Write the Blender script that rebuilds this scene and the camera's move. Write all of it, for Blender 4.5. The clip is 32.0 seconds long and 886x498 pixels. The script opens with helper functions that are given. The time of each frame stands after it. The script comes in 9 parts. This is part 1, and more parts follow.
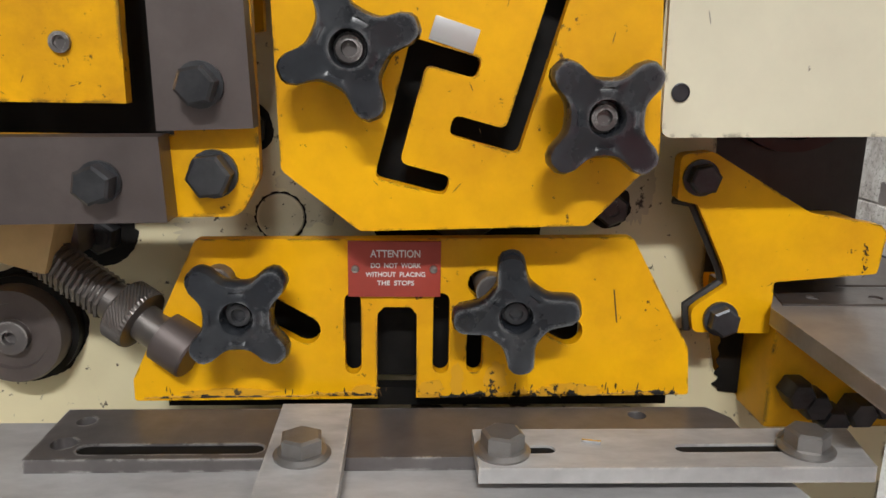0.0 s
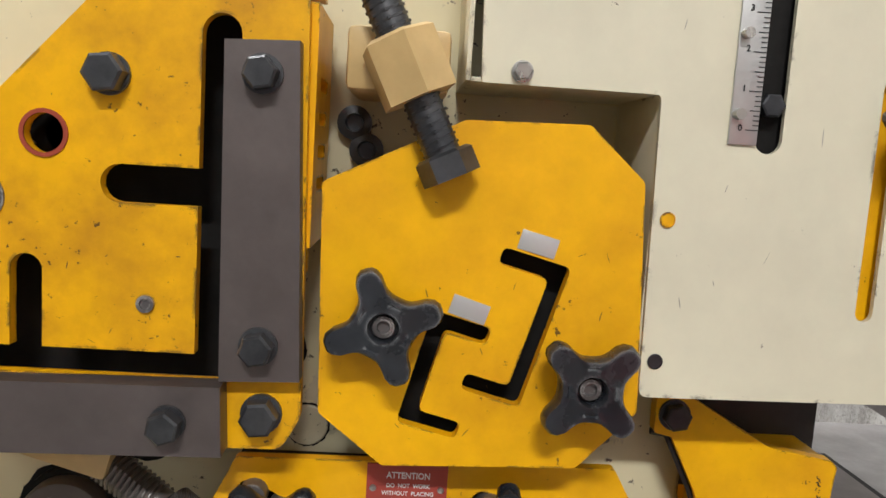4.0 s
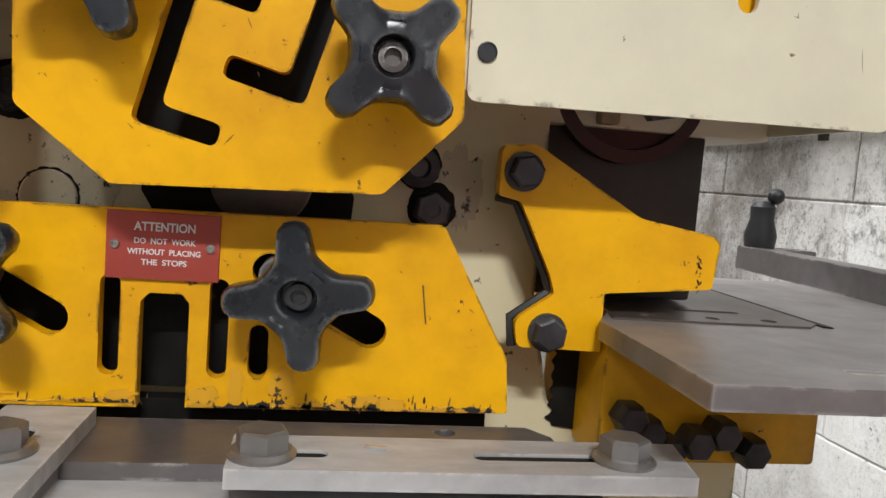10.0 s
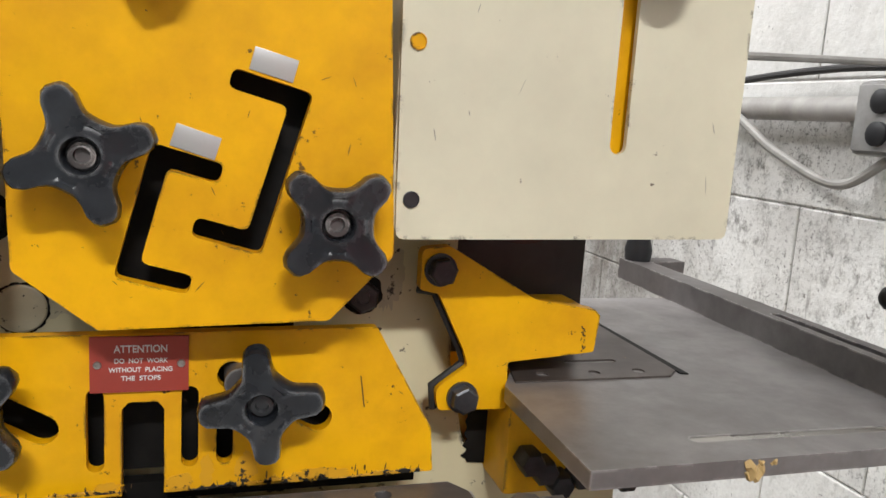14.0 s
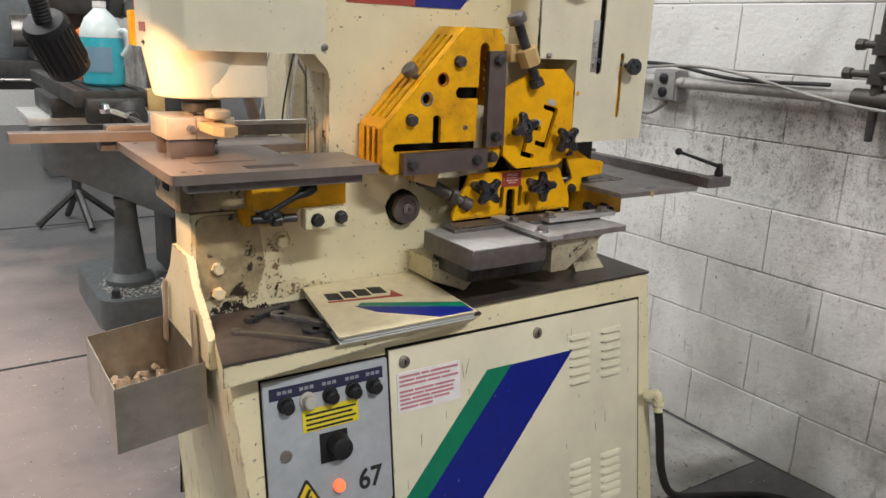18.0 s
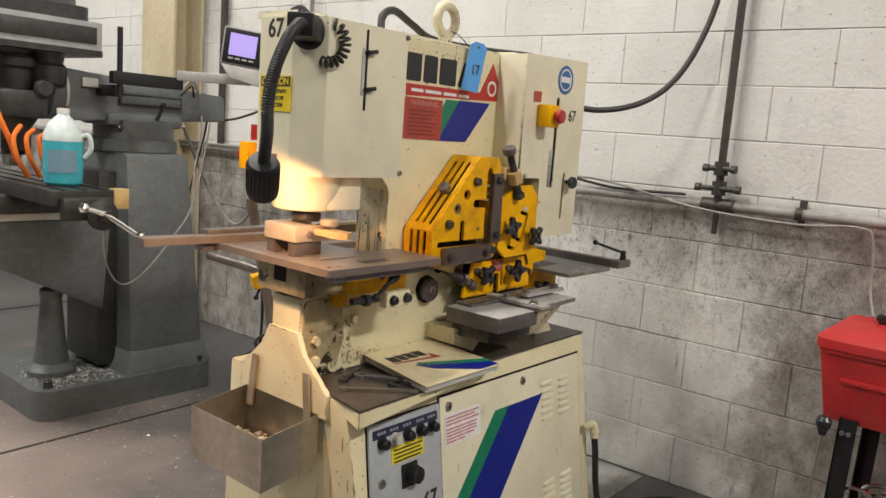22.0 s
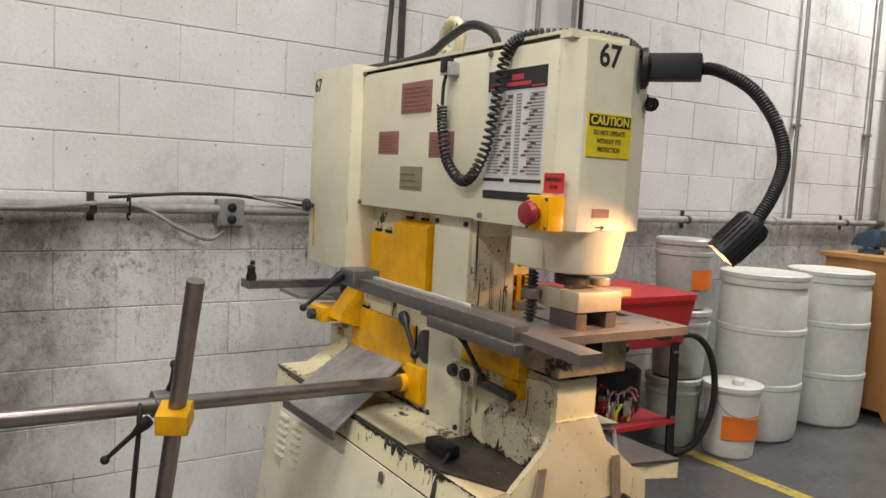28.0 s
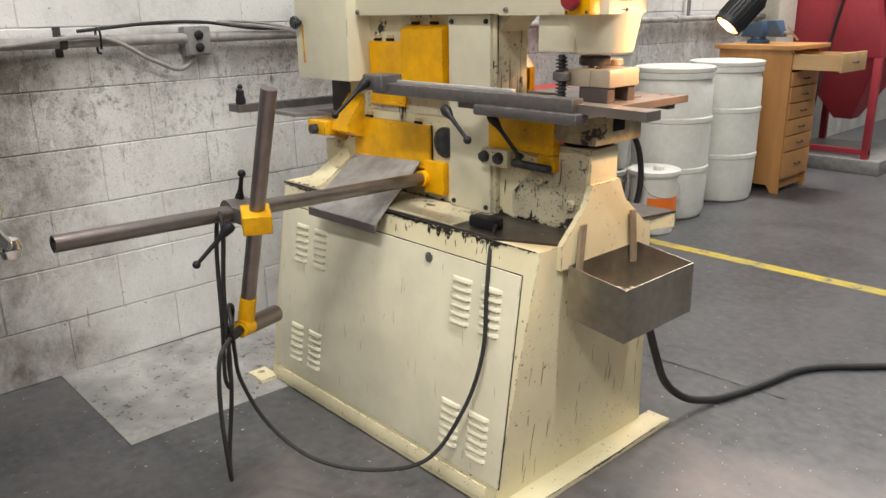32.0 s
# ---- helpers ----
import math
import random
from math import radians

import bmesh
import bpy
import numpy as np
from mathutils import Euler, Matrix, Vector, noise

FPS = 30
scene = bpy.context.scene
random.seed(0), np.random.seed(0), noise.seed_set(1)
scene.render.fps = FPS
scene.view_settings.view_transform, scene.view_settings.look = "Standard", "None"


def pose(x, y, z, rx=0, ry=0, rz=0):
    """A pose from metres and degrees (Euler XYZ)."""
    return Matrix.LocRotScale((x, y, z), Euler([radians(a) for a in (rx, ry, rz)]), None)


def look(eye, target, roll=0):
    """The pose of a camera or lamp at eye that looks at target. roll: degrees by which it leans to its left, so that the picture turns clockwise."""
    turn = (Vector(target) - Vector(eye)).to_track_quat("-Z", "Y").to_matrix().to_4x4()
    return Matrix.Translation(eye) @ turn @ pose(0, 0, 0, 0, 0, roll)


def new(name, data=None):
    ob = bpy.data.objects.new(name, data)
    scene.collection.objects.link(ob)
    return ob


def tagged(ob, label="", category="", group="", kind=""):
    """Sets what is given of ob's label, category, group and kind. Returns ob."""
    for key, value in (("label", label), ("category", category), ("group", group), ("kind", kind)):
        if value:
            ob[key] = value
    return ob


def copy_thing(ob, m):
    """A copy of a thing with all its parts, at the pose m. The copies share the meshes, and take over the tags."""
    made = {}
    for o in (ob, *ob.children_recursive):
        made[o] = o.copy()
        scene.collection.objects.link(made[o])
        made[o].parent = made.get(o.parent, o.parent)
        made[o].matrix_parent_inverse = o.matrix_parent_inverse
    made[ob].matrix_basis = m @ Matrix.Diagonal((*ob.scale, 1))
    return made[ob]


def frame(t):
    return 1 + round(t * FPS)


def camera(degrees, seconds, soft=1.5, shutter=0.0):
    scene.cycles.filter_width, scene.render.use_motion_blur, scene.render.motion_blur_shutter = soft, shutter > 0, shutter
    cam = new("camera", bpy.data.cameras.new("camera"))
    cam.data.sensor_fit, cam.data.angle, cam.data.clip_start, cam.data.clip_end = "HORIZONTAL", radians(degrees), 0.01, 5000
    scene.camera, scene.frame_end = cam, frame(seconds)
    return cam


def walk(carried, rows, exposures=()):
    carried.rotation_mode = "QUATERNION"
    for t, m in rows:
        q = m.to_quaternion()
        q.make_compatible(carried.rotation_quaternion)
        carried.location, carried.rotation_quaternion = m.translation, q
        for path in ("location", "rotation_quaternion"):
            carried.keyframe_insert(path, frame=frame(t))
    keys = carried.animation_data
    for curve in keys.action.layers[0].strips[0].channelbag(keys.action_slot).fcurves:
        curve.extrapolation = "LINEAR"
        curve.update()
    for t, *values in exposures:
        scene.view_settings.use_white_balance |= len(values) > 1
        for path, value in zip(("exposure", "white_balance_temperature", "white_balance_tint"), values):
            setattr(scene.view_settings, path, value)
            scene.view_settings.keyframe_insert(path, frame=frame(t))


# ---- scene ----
cam = camera(59.75, 32.0)
PATH = [
    (0, (0.0067, 0.0476, 1.0863), (0.1031, 1.9854, 0.6008), 1.00),
    (0.5, (0.0015, 0.0110, 1.1317), (0.0767, 1.9531, 0.6598), 1.73),
    (1, (0.0030, -0.0169, 1.1574), (0.0694, 1.9438, 0.7688), 2.43),
    (1.5, (-0.0089, -0.0207, 1.1734), (0.0667, 1.9449, 0.8118), 3.01),
    (2, (-0.0103, -0.0198, 1.1816), (0.0821, 1.9524, 0.8624), 3.48),
    (2.5, (-0.0182, -0.0230, 1.2000), (0.0785, 1.9606, 0.9635), 3.37),
    (4.5, (-0.0109, -0.0062, 1.1883), (0.1001, 1.9753, 0.9408), 4.04),
    (5, (-0.0104, 0.0428, 1.1278), (0.1460, 2.0109, 0.8080), 4.38),
    (5.5, (-0.0371, 0.1029, 1.0948), (0.1849, 2.0535, 0.7134), 5.49),
    (6, (-0.0296, 0.1084, 1.0512), (0.2112, 2.0665, 0.7222), 4.78),
    (6.5, (-0.0321, 0.1027, 1.0112), (0.1676, 2.0756, 0.7508), 3.36),
    (7, (-0.0267, 0.1047, 0.9886), (0.1389, 2.0853, 0.7650), 2.12),
    (7.5, (-0.0282, 0.1007, 0.9662), (0.1197, 2.0858, 0.7723), 1.57),
    (8, (-0.0131, 0.1102, 0.9669), (0.1302, 2.0966, 0.7832), 1.70),
    (8.5, (-0.0035, 0.1078, 0.9725), (0.1489, 2.0935, 0.7887), 2.30),
    (9, (0.0302, 0.1028, 0.9795), (0.2296, 2.0845, 0.7980), 3.09),
    (9.5, (0.0517, 0.0979, 0.9904), (0.3078, 2.0738, 0.8156), 3.90),
    (10, (0.0793, 0.0879, 1.0053), (0.4022, 2.0528, 0.8188), 4.47),
    (10.5, (0.1130, 0.0739, 1.0208), (0.5088, 2.0242, 0.8222), 4.86),
    (11, (0.1257, 0.0690, 1.0290), (0.5561, 2.0123, 0.8333), 4.91),
    (11.5, (0.1321, 0.0680, 1.0300), (0.5995, 2.0013, 0.8208), 4.85),
    (12, (0.1294, 0.0721, 1.0327), (0.6235, 1.9970, 0.8080), 4.76),
    (12.5, (0.1285, 0.0739, 1.0359), (0.6377, 1.9928, 0.7946), 4.40),
    (13, (0.1237, 0.0723, 1.0392), (0.6500, 1.9845, 0.7811), 4.07),
    (13.5, (0.0980, 0.0508, 1.0779), (0.6468, 1.9519, 0.7876), 3.82),
    (14, (0.0401, 0.0197, 1.1187), (0.6194, 1.9049, 0.7866), 3.71),
    (14.5, (-0.0355, -0.0279, 1.1525), (0.5929, 1.8409, 0.8167), 3.45),
    (15, (-0.1689, -0.1025, 1.1894), (0.4654, 1.7607, 0.8346), 4.28),
    (15.5, (-0.3717, -0.1723, 1.2373), (0.3110, 1.6553, 0.7970), 6.36),
    (17.5, (-0.9726, -0.7824, 1.2994), (-0.0289, 0.8988, 0.7674), 2.74),
    (18, (-1.1569, -0.9308, 1.2792), (-0.0826, 0.6712, 0.7506), 2.61),
    (18.5, (-1.3740, -1.0655, 1.2552), (-0.2149, 0.4454, 0.6441), 3.46),
    (19, (-1.5483, -1.1290, 1.2436), (-0.3085, 0.2903, 0.5739), 4.13),
    (19.5, (-1.7268, -1.1542, 1.2439), (-0.4045, 0.1764, 0.5504), 3.59),
    (20, (-1.8078, -1.2034, 1.2551), (-0.4964, 0.1383, 0.5622), 3.14),
    (20.5, (-1.8183, -1.2301, 1.2675), (-0.5303, 0.1699, 0.6501), 3.41),
    (21, (-1.8755, -1.1902, 1.2826), (-0.5420, 0.2260, 0.8181), 3.73),
    (21.5, (-1.9698, -1.0714, 1.3213), (-0.5110, 0.2444, 0.9467), 3.78),
    (22, (-2.0009, -0.9104, 1.3590), (-0.4751, 0.3492, 1.0671), 4.26),
    (22.5, (-1.9549, -0.7147, 1.3825), (-0.3826, 0.5065, 1.1909), 3.55),
    (23, (-1.9627, -0.5199, 1.3749), (-0.2743, 0.5367, 1.1933), 3.22),
    (23.5, (-2.0851, -0.2967, 1.3728), (-0.3036, 0.5860, 1.1556), 2.66),
    (24, (-2.1509, -0.0736, 1.3538), (-0.3205, 0.6852, 1.0819), 3.34),
    (24.5, (-2.1326, 0.1494, 1.3490), (-0.2333, 0.7188, 1.0872), 4.10),
    (25, (-2.1628, 0.3727, 1.3513), (-0.2011, 0.6844, 1.1180), 3.36),
    (25.5, (-2.2360, 0.6405, 1.3630), (-0.2469, 0.6655, 1.1564), 2.79),
    (27.5, (-2.0848, 1.5848, 1.3448), (-0.3107, 0.6795, 1.1631), 3.79),
    (28, (-1.9429, 1.7445, 1.3273), (-0.2626, 0.6750, 1.1464), 2.99),
    (28.5, (-1.8538, 1.8927, 1.3348), (-0.2881, 0.6597, 1.1657), 2.23),
    (29, (-1.8406, 2.0519, 1.3475), (-0.3592, 0.7219, 1.1556), 1.16),
    (29.5, (-1.8430, 2.1644, 1.3343), (-0.3757, 0.8260, 1.0990), 0.36),
    (30, (-1.8514, 2.1932, 1.3248), (-0.3877, 0.8615, 1.0345), -0.01),
    (30.5, (-1.8665, 2.1983, 1.3045), (-0.4085, 0.8778, 0.9437), -0.30),
    (31, (-1.8628, 2.2060, 1.2899), (-0.4175, 0.8953, 0.8503), -0.63),
    (31.5, (-1.8651, 2.2055, 1.2677), (-0.4347, 0.9078, 0.7483), -0.84),
    (32, (-1.8789, 2.2073, 1.2510), (-0.4666, 0.9202, 0.6602), -1.00),
]
walk(cam, [(t, look(eye, target, roll)) for t, eye, target, roll in PATH],
     [(0.0, 0.26, 6250, 10), (2.0, 0.26, 6250, 10), (5.0, 0.24, 6250, 10), (6.0, 0.32, 6250, 10), (7.0, 0.48, 6200, 10), (8.5, 0.48, 6200, 10), (10.0, 0.34, 6200, 10), (12.0, 0.28, 6250, 10), (14.0, 0.27, 6250, 10), (17.5, -0.17, 6300, 10), (20.0, 0.16, 6250, 10), (21.0, -0.06, 6500, 10), (22.5, -0.30, 7000, 10), (25.0, -0.42, 7300, 10), (27.5, -0.54, 6700, 10), (29.0, -0.44, 6550, 10), (32.0, -0.14, 6550, 10)])

# ---- world, light, exposure ----
world = bpy.data.worlds.new("workshop_world")
world.use_nodes = True
scene.world = world
world.node_tree.nodes["Background"].inputs[0].default_value = (0.62, 0.66, 0.72, 1)
world.node_tree.nodes["Background"].inputs[1].default_value = 0.25


def area_lamp(name, at, sx, sy, watts, colour):
    data = bpy.data.lights.new(name, "AREA")
    data.shape, data.size, data.size_y, data.energy, data.color = "RECTANGLE", sx, sy, watts, colour
    ob = new(name, data)
    ob.matrix_world = pose(*at)
    return tagged(ob, "long fluorescent strip light under the ceiling, out of view", "ceiling light", "strip lights", "structure")


# ---- materials ----
def shader(name, colour, rough=0.5, metal=0.0, bump=0.0, bump_scale=60.0, dirt=None, dirt_amt=0.0, dirt_scale=4.0,
           grain=0.06, grain_scale=30.0, spec=0.5, chips=None, chip_scale=14.0, chip_at=0.68, stretch=(1, 1, 1), edge=None, edge_r=0.004, edge_amt=1.0, spots=None, spot_scale=60.0, spot_at=0.66):
    """A painted, cast or worn surface: base colour, fine grain, broad dirt, sharp-edged chips and a little relief."""
    m = bpy.data.materials.new(name)
    m.use_nodes = True
    nt = m.node_tree
    b = nt.nodes["Principled BSDF"]
    N, L = nt.nodes.new, nt.links.new
    b.inputs["Metallic"].default_value = metal
    b.inputs["Specular IOR Level"].default_value = spec
    tc = N("ShaderNodeTexCoord")
    mp = N("ShaderNodeMapping")
    mp.inputs["Scale"].default_value = stretch
    L(tc.outputs["Object"], mp.inputs[0])

    def nz(scale, detail=6.0, r=0.6):
        n = N("ShaderNodeTexNoise")
        n.inputs["Scale"].default_value, n.inputs["Detail"].default_value, n.inputs["Roughness"].default_value = scale, detail, r
        L(mp.outputs[0], n.inputs["Vector"])
        return n.outputs[0]

    def ramp(src, lo, hi):
        r = N("ShaderNodeMapRange")
        r.inputs[1].default_value, r.inputs[2].default_value = lo, hi
        L(src, r.inputs[0])
        return r.outputs[0]

    def mix(fac, a, c):
        x = N("ShaderNodeMix")
        x.data_type = "RGBA"
        if isinstance(fac, float):
            x.inputs[0].default_value = fac
        else:
            L(fac, x.inputs[0])
        for v, s in ((a, x.inputs[6]), (c, x.inputs[7])):
            if isinstance(v, tuple):
                s.default_value = (*v, 1)
            else:
                L(v, s)
        return x.outputs[2]

    dark = tuple(c * (1 - grain * 2.2) for c in colour)
    light = tuple(min(1, c * (1 + grain)) for c in colour)
    g = nz(grain_scale)
    out = mix(ramp(g, 0.3, 0.7), dark, light)
    broad = nz(dirt_scale, 8.0, 0.65)
    if dirt:
        f = ramp(broad, 0.42, 0.78)
        k = N("ShaderNodeMath")
        k.operation = "MULTIPLY"
        k.inputs[1].default_value = dirt_amt
        L(f, k.inputs[0])
        out = mix(k.outputs[0], out, dirt)
    if chips:
        c = ramp(nz(chip_scale, 9.0, 0.72), chip_at, chip_at + 0.03)
        out = mix(c, out, chips)
    if spots:
        sm = N("ShaderNodeMath")
        sm.operation = "MULTIPLY_ADD"
        sm.inputs[1].default_value = 0.35
        L(broad, sm.inputs[0])
        L(nz(spot_scale, 5.0, 0.65), sm.inputs[2])
        out = mix(ramp(sm.outputs[0], spot_at + 0.175, spot_at + 0.205), out, spots)
    if edge:
        bv = N("ShaderNodeBevel")
        bv.samples = 4
        bv.inputs["Radius"].default_value = edge_r
        gm = N("ShaderNodeNewGeometry")
        dt = N("ShaderNodeVectorMath")
        dt.operation = "DOT_PRODUCT"
        L(bv.outputs[0], dt.inputs[0])
        L(gm.outputs["Normal"], dt.inputs[1])
        worn = N("ShaderNodeMath")
        worn.operation = "MULTIPLY"
        L(ramp(dt.outputs["Value"], 0.985, 0.90), worn.inputs[0])
        L(ramp(nz(34.0, 7.0, 0.7), 0.56 - 0.08 * edge_amt, 0.62 - 0.08 * edge_amt), worn.inputs[1])
        out = mix(worn.outputs[0], out, edge)
    L(out, b.inputs["Base Color"])
    rr = N("ShaderNodeMapRange")
    rr.inputs[3].default_value, rr.inputs[4].default_value = max(0.02, rough - 0.1), min(1, rough + 0.12)
    L(broad, rr.inputs[0])
    L(rr.outputs[0], b.inputs["Roughness"])
    if bump:
        bp = N("ShaderNodeBump")
        bp.inputs["Strength"].default_value = bump
        bp.inputs["Distance"].default_value = 0.002
        L(nz(bump_scale, 5.0), bp.inputs["Height"])
        L(bp.outputs[0], b.inputs["Normal"])
    return m


def plain(name, colour, rough=0.5, metal=0.0, glow=0.0):
    m = shader(name, colour, rough, metal, grain=0.03)
    if glow:
        b = m.node_tree.nodes["Principled BSDF"]
        b.inputs["Emission Color"].default_value = (*colour, 1)
        b.inputs["Emission Strength"].default_value = glow
    return m


CREAM = shader("cream_paint", (0.76, 0.69, 0.455), 0.42, bump=0.06, bump_scale=90, dirt=(0.42, 0.34, 0.19), dirt_amt=0.35, dirt_scale=2.6,
               grain=0.025, grain_scale=8, chips=(0.12, 0.09, 0.06), chip_scale=22, chip_at=0.70, edge=(0.07, 0.055, 0.04), edge_r=0.006, edge_amt=0.9, spots=(0.10, 0.08, 0.055), spot_scale=85, spot_at=0.65)
CREAM_CLEAN = shader("cream_cover_paint", (0.77, 0.725, 0.545), 0.38, bump=0.04, bump_scale=120, dirt=(0.40, 0.37, 0.29), dirt_amt=0.45, dirt_scale=3.4,
                     grain=0.02, grain_scale=10, chips=(0.2, 0.17, 0.11), chip_scale=40, chip_at=0.80, edge=(0.12, 0.10, 0.07), edge_amt=0.1, edge_r=0.005, spots=(0.16, 0.13, 0.09), spot_scale=90, spot_at=0.73)
CREAM_OILY = shader("oily_cream_paint", (0.70, 0.63, 0.44), 0.4, bump=0.1, bump_scale=70, dirt=(0.10, 0.08, 0.05), dirt_amt=0.7, dirt_scale=7,
                    grain=0.06, grain_scale=14, chips=(0.03, 0.025, 0.02), chip_scale=13, chip_at=0.585, spots=(0.05, 0.04, 0.03), spot_scale=130, spot_at=0.61)
YELLOW = shader("yellow_paint", (0.90, 0.465, 0.0015), 0.36, spec=0.28, bump=0.05, bump_scale=80, dirt=(0.50, 0.19, 0.008), dirt_amt=0.6, dirt_scale=11,
                grain=0.05, grain_scale=20, chips=(0.10, 0.06, 0.025), chip_scale=34, chip_at=0.735, edge=(0.07, 0.045, 0.02), edge_amt=0.6, edge_r=0.0025, spots=(0.16, 0.08, 0.015), spot_scale=120, spot_at=0.685)
YELLOW_SCUFFED = shader("scuffed_yellow_paint", (0.88, 0.45, 0.002), 0.38, spec=0.28, bump=0.06, bump_scale=80, dirt=(0.36, 0.14, 0.012), dirt_amt=0.75, dirt_scale=14,
                        grain=0.06, grain_scale=20, chips=(0.12, 0.065, 0.02), chip_scale=30, chip_at=0.705, edge=(0.06, 0.04, 0.02), edge_amt=0.9, edge_r=0.004, spots=(0.12, 0.06, 0.015), spot_scale=150, spot_at=0.665)
YELLOW_WORN = shader("worn_yellow_paint", (0.86, 0.44, 0.004), 0.42, spec=0.3, bump=0.08, bump_scale=70, dirt=(0.20, 0.10, 0.02), dirt_amt=0.5, dirt_scale=10, spots=(0.04, 0.03, 0.02), spot_at=0.68, edge=(0.04, 0.03, 0.02),
                     grain=0.07, grain_scale=24, chips=(0.05, 0.035, 0.02), chip_scale=20, chip_at=0.67)
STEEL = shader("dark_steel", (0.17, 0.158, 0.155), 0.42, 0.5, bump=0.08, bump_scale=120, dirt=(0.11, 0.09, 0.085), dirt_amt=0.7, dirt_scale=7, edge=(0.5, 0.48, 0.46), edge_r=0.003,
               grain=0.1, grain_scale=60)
STEEL_TOP = shader("scuffed_table_steel", (0.50, 0.495, 0.49), 0.45, 0.15, bump=0.1, bump_scale=140, dirt=(0.17, 0.155, 0.15), dirt_amt=0.8, dirt_scale=6, edge=(0.6, 0.58, 0.55), edge_r=0.003,
                   grain=0.09, grain_scale=40, stretch=(1, 2.5, 1))
# paler mix with light put in, for the notching table's top skin
STEEL_PALE = shader("worn_lit_steel", (0.51, 0.505, 0.50), 0.45, 0.15, bump=0.1, bump_scale=140, dirt=(0.24, 0.225, 0.22), dirt_amt=0.8, dirt_scale=7, edge=(0.65, 0.64, 0.62), edge_r=0.003, grain=0.07, grain_scale=40, stretch=(1, 2.5, 1))
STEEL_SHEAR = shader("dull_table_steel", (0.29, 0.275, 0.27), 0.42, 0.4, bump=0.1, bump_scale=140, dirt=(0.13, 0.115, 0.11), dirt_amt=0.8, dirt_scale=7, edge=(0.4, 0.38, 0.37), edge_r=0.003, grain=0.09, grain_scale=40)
STEEL_BRIGHT = shader("bright_steel", (0.50, 0.48, 0.45), 0.28, 0.95, bump=0.04, bump_scale=150, dirt=(0.22, 0.19, 0.16), dirt_amt=0.6, dirt_scale=10)
STEEL_BOX = shader("sheet_steel_box", (0.46, 0.43, 0.37), 0.34, 0.9, bump=0.03, dirt=(0.17, 0.14, 0.10), dirt_amt=0.7, dirt_scale=5, grain=0.08)
STEEL_KNURL = shader("turned_dull_steel", (0.17, 0.155, 0.145), 0.36, 0.7, dirt=(0.08, 0.065, 0.055), dirt_amt=0.7, dirt_scale=30, grain=0.08, grain_scale=60)
STEEL_PINK = shader("brown_steel", (0.15, 0.125, 0.118), 0.45, 0.55, bump=0.07, bump_scale=100, dirt=(0.10, 0.08, 0.075), dirt_amt=0.7, dirt_scale=6, grain=0.1)
BOLT = shader("blackened_bolt", (0.06, 0.062, 0.068), 0.36, 0.6, bump=0.06, bump_scale=160, dirt=(0.13, 0.13, 0.13), dirt_amt=0.6, dirt_scale=30, grain=0.15)
ZINC = shader("grey_bolt", (0.30, 0.29, 0.28), 0.36, 0.7, bump=0.06, bump_scale=160, dirt=(0.13, 0.11, 0.1), dirt_amt=0.7, dirt_scale=30)
KNOB = shader("black_knob_plastic", (0.016, 0.018, 0.022), 0.27, 0.0, bump=0.12, bump_scale=110, dirt=(0.045, 0.05, 0.058), dirt_amt=0.8, dirt_scale=26, edge=(0.16, 0.165, 0.17), edge_r=0.004,
              grain=0.15, chips=(0.2, 0.2, 0.2), chip_scale=70, chip_at=0.70)
BLACK = shader("black_plastic", (0.014, 0.014, 0.016), 0.46, 0.0, spec=0.35, bump=0.04, grain=0.1)
RUBBER = shader("black_rubber", (0.022, 0.021, 0.021), 0.55, 0.0, bump=0.1, grain=0.15)
# near-black for real grease, and for shade painted into slots, gaps and openings
DARK = shader("dark_grease_and_shade", (0.010, 0.009, 0.008), 0.6, 0.0, spec=0.2, bump=0.3, bump_scale=40, grain=0.3)
BRASS = shader("unpainted_wood_brass", (0.60, 0.42, 0.18), 0.4, 0.0, bump=0.05, dirt=(0.42, 0.27, 0.10), dirt_amt=0.6, dirt_scale=18)


# ---- geometry helpers ----
def mesh_ob(name, bm, material, smooth=None):
    me = bpy.data.meshes.new(name)
    bmesh.ops.recalc_face_normals(bm, faces=bm.faces)
    bm.to_mesh(me)
    bm.free()
    me.materials.append(material)
    if smooth:
        for f in me.polygons:
            f.use_smooth = True
        me.set_sharp_from_angle(angle=radians(smooth))
    return new(name, me)


def part(name, bm, material, parent, label="", smooth=30):
    ob = mesh_ob(name, bm, material, smooth)
    hang(ob, parent)
    if label:
        tagged(ob, label)
    return ob


HOME = {}


def hang(ob, parent):
    """Makes ob a part of parent and leaves it where it is."""
    ob.parent = parent
    if parent in HOME:
        ob.matrix_parent_inverse = HOME[parent].inverted()


def thing(name, label, category, at=(0, 0, 0), rz=0.0, group="", kind=""):
    ob = new(name)
    ob.empty_display_size = 0.05
    ob.matrix_basis = pose(*at, 0, 0, rz)
    HOME[ob] = pose(*at, 0, 0, rz)
    return tagged(ob, label, category, group, kind)


def solid(name, bm, material, label, category, group="", kind="", smooth=30):
    return tagged(mesh_ob(name, bm, material, smooth), label, category, group, kind)


